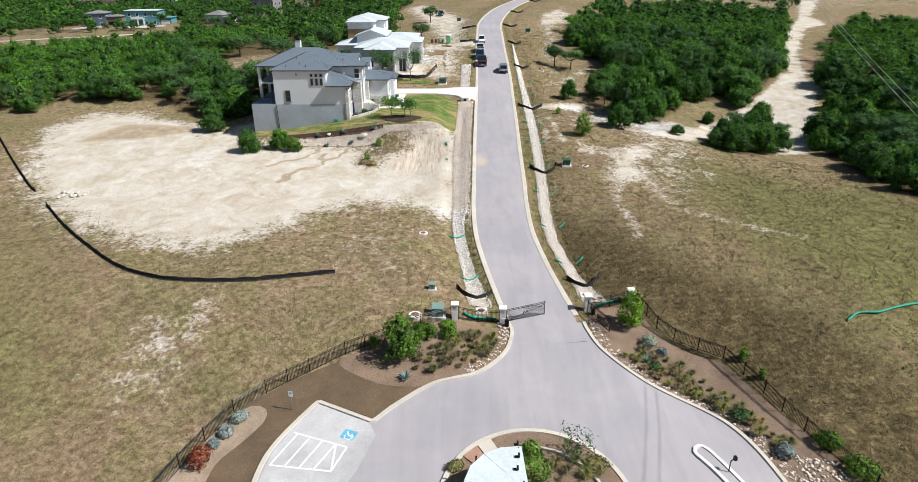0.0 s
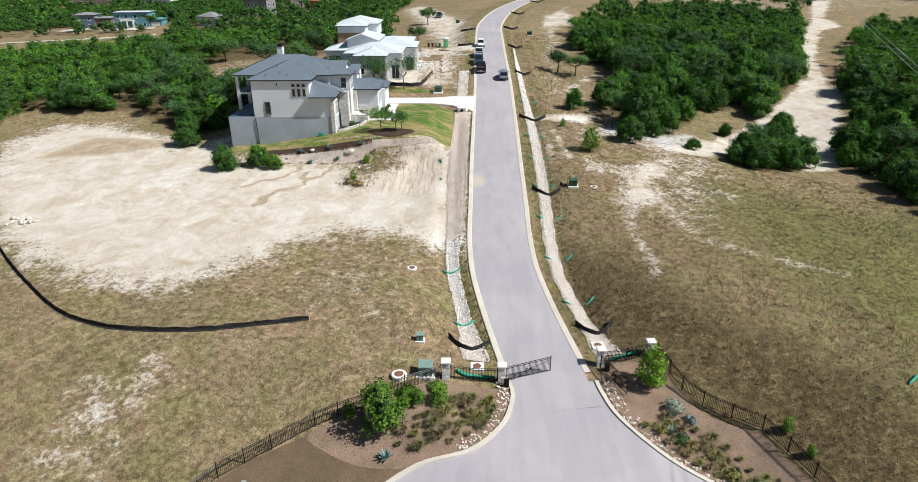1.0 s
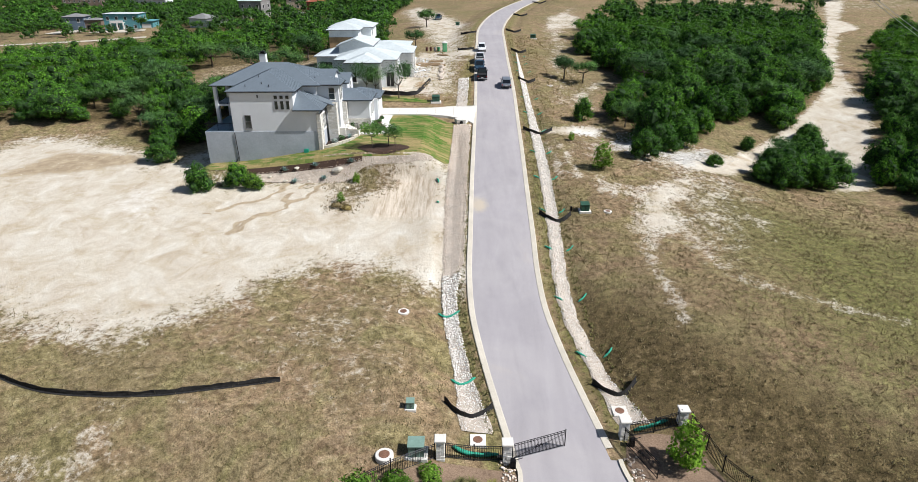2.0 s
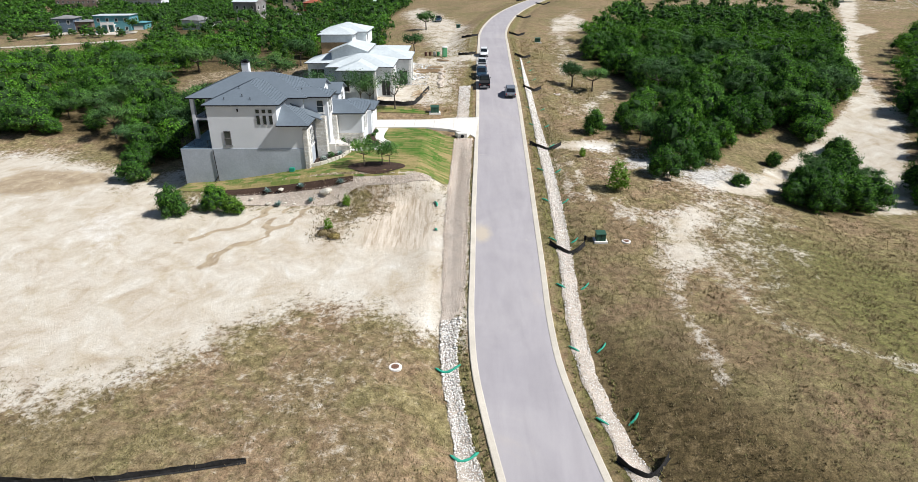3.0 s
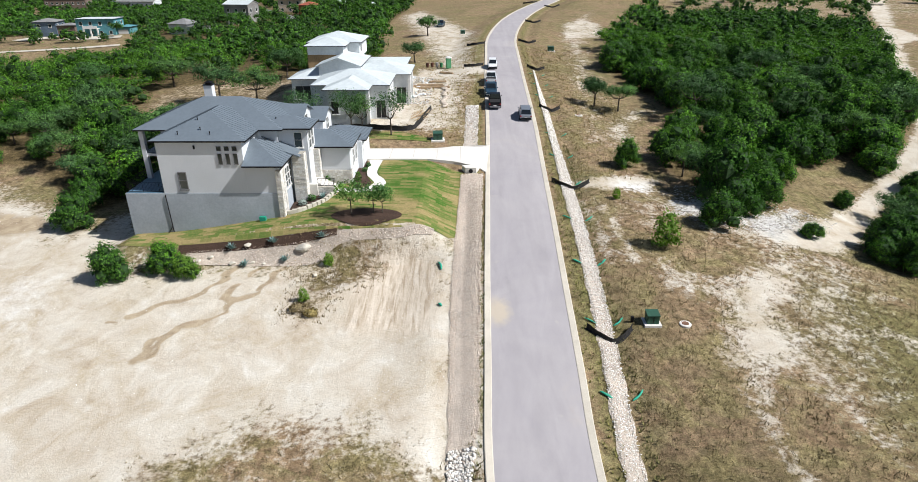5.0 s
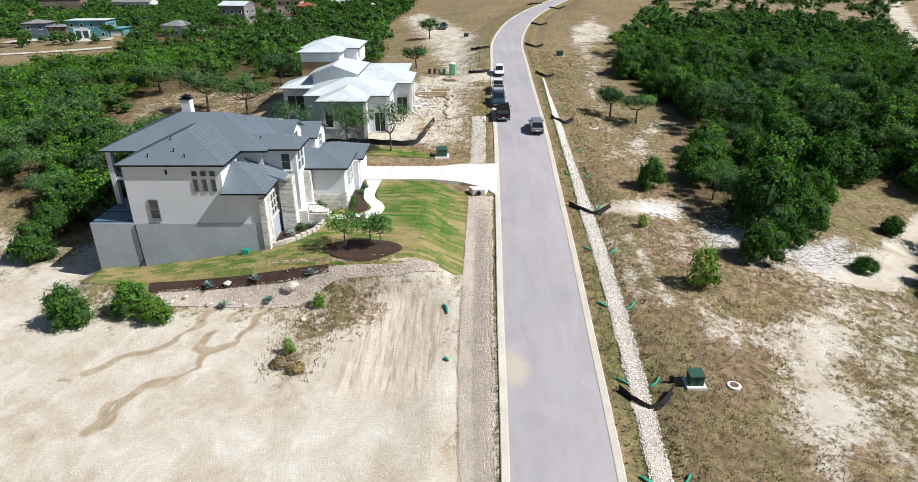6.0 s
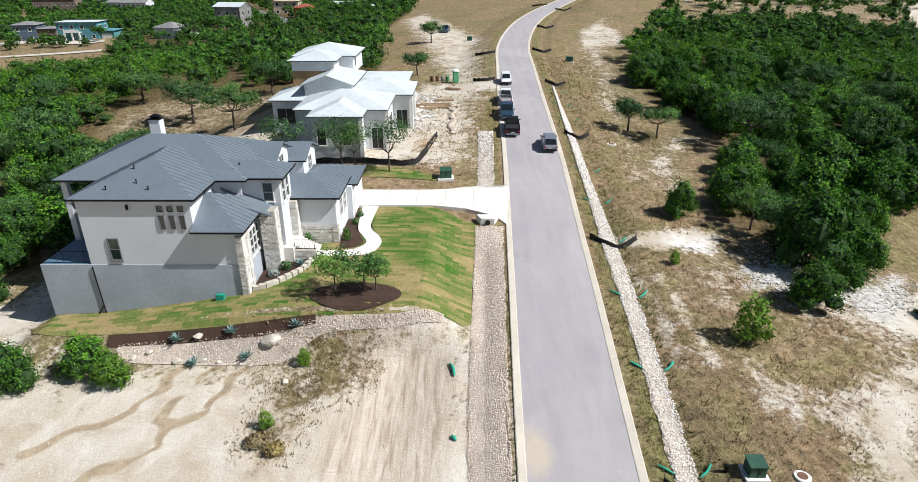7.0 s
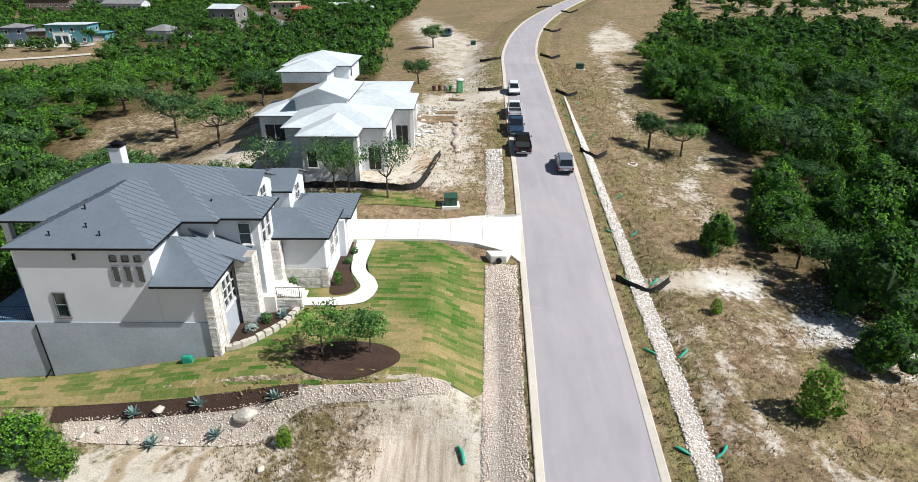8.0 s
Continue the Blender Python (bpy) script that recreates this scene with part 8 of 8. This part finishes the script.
x, y = in_poly(BANK, 90, 4)
stone_mesh("river_stones", x, y, 0.12, 0.05, 4, TAN_RIVER, "tan river stones on the bank below the lawn")
x, y = in_poly(CLEARING, 1.3, 5)
stone_mesh("loose_pebbles", x, y, 0.08, 0.0, 5, RIVER, "loose pale pebbles scattered on bare caliche", "pebbles")
x, y = in_poly([(-8, 76), (-6, 90), (-3, 100), (1, 100), (1.2, 77)], 4, 12)
stone_mesh("loose_pebbles", x, y, 0.075, 0.0, 12, RIVER, "loose pale pebbles beside the swale", "pebbles")
x, y = in_poly([(24, 109), (26, 117), (33, 118), (44, 112), (40, 107), (30, 106)], 7, 6)
stone_mesh("broken_stone", x, y, 0.2, 0.0, 6, RIVER, "broken grey stone under the trees", "stones")
for k, line in enumerate((COURT_E, COURT_W[:14])):
    rng = np.random.default_rng(20 + k)
    p = np.array([(q.x, q.y) for q in line])
    i = rng.integers(0, len(p), 900 if k == 0 else 260)
    out = rng.uniform(0.3, 1.3, len(i))
    side = np.array([1.0, 0.35]) if k == 0 else np.array([-1.0, 0.4])
    x, y = p[i, 0] + side[0] * out + rng.normal(size=len(i)) * 0.12, p[i, 1] + side[1] * out * 0.8 + rng.normal(size=len(i)) * 0.12
    keep = ~inside(x, y, [(q[0], q[1]) for q in COURT_W + STALL + COURT_E[::-1]])
    stone_mesh("kerb_stones", x[keep], y[keep], 0.2, 0.05, 30 + k, TAN_RIVER, "loose tan stones edging the planting bed")
x, y = in_poly([(26, 37), (28.5, 36.5), (30, 32), (26, 31), (25, 34)], 16, 9)
stone_mesh("kerb_stones", x, y, 0.26, 0.05, 9, TAN_RIVER, "loose tan stones edging the planting bed")
x, y = in_poly([(-10, 148), (-5.5, 148), (-5.0, 168), (-11, 170)], 5, 10)
stone_mesh("site_rubble", x, y, 0.35, 0.0, 10, pebble_material("site_rubble", (0.35, 0.3, 0.25), (0.6, 0.57, 0.52), (0.8, 0.79, 0.77)), "white rubble strewn on the building site", "rubble")
PAVED = [(q[0], q[1]) for q in COURT_W + STALL + COURT_E[::-1]]
BEDS = [[(q[0], q[1]) for q in b] for b in (BED_W, BED_SW, BED_E, TURF_W)]


def grass_field(poly, per, tall, seed, name, material, label, want, blades=4, wide=0.035):
    """Tufts of a few bent blades over a field, thinned where the ground is bare."""
    rng = np.random.default_rng(seed)
    x, y = in_poly(poly, per, seed)
    d = np.abs(x - glide(y, ROAD_X))
    keep = (d > 4.4) | (y < 50)
    for b in [PAVED] + BEDS:
        keep &= ~inside(x, y, b)
    x, y = x[keep], y[keep]
    bare, green, brown = zones(x, y)
    chance = want(bare, green, brown) * (0.45 + 0.55 * (np.sin(x * 0.9 + 2 * np.sin(y * 0.5)) * np.sin(y * 0.8 + 1.5 * np.sin(x * 0.43)) > -0.25))
    keep = rng.random(len(x)) < chance
    x, y = x[keep], y[keep]
    n = len(x)
    z = ground(x, y) - 0.02
    h = tall * rng.uniform(0.5, 1.5, n)
    out = []
    for k in range(blades):
        a = rng.uniform(0, 2 * np.pi, n)
        lean = h * rng.uniform(0.2, 0.9, n)
        ox, oy = rng.normal(size=n) * 0.13, rng.normal(size=n) * 0.13
        w = wide * rng.uniform(0.7, 1.4, n)
        px, py = x + ox, y + oy
        out.append(np.stack([np.stack([px - np.sin(a) * w, py + np.cos(a) * w, z], 1), np.stack([px + np.sin(a) * w, py - np.cos(a) * w, z], 1), np.stack([px + np.cos(a) * lean, py + np.sin(a) * lean, z + h], 1)], 1))
    v = np.stack(out, 1).reshape(-1, 3)
    return stuff_mesh(name, v, 3, material, label, "grass")


WEST_FIELD = [(-60, 40), (-62, 84), (-40, 76), (-1.2, 78), (0.6, 60), (-0.5, 53.3), (-22, 34), (-40, 30)]
EAST_FIELD = [(10.5, 60), (10.3, 118), (22, 112), (44, 104), (62, 90), (70, 50), (50, 26), (32, 26), (18.5, 56)]
UPPER_EAST = [(11.8, 118), (12, 200), (26, 200), (26, 130), (22, 118)]
MOUND_FIELD = [(-18, 90), (-18, 103), (-7, 103), (-7, 96), (-10, 90)]
VERGE_WEST = [(-7.5, 131), (-7, 175), (3, 200), (4, 131)]
open_ground = lambda bare, green, brown: np.clip(1.05 - 1.3 * bare, 0, 1)
grass_field(WEST_FIELD, 12.0, 0.13, 1, "dry_grass", DRY_LEAF, "sparse dry straw grass over the field", lambda b, g, w: np.clip(1 - 1.3 * b, 0, 1) * 0.8)
grass_field(WEST_FIELD, 3.0, 0.09, 2, "green_grass", OLIVE_BLADE, "olive weeds among the dry grass", lambda b, g, w: np.clip(1 - 1.3 * b, 0, 1) * (0.3 + g))
grass_field(EAST_FIELD, 13.0, 0.15, 3, "dry_grass", DRY_LEAF, "sparse dry straw grass over the slope", lambda b, g, w: np.clip(1 - 1.2 * b, 0, 1) * (0.8 - 0.4 * w))
grass_field(EAST_FIELD, 2.2, 0.09, 4, "green_grass", OLIVE_BLADE, "olive weeds over the slope", lambda b, g, w: np.clip(1 - 1.2 * b, 0, 1) * np.clip(0.2 + g + 0.6 * w, 0, 1))
grass_field(UPPER_EAST, 4.0, 0.24, 5, "dry_grass", DRY_LEAF, "dry grass on the street verge", lambda b, g, w: np.clip(1 - 1.2 * b, 0, 1), 3, 0.05)
grass_field(MOUND_FIELD, 22.0, 0.2, 6, "dry_grass", DRY_LEAF, "dead weeds on the earth mound", lambda b, g, w: np.clip(1.2 - 1.3 * b, 0, 1))
grass_field(VERGE_WEST, 4.0, 0.24, 7, "dry_grass", DRY_LEAF, "dry grass on the street verge", lambda b, g, w: np.clip(1 - 0.9 * b, 0, 1), 3, 0.05)


def ditch_weeds(side0, side1, y0, y1, per, seed):
    rng = np.random.default_rng(seed)
    n = int((y1 - y0) * per)
    y = rng.uniform(y0, y1, n)
    x = glide(y, ROAD_X) + rng.uniform(side0, side1, n)
    z = ground(x, y)
    out = []
    for k in range(5):
        a, h = rng.uniform(0, 2 * np.pi, n), 0.22 * rng.uniform(0.5, 1.6, n)
        w = 0.04
        out.append(np.stack([np.stack([x - np.sin(a) * w, y + np.cos(a) * w, z], 1), np.stack([x + np.sin(a) * w, y - np.cos(a) * w, z], 1), np.stack([x + np.cos(a) * h * 0.7, y + np.sin(a) * h * 0.7, z + h], 1)], 1))
    return stuff_mesh("ditch_weeds", np.stack(out, 1).reshape(-1, 3), 3, OLIVE_BLADE, "green weeds along the swale", "weeds")


ditch_weeds(4.0, 5.5, 56, 130, 3, 1)
ditch_weeds(7.0, 7.7, 57, 130, 6, 2)
ditch_weeds(-5.0, -4.0, 56, 78, 12, 3)
ditch_weeds(-4.3, -3.9, 78, 118, 3, 4)
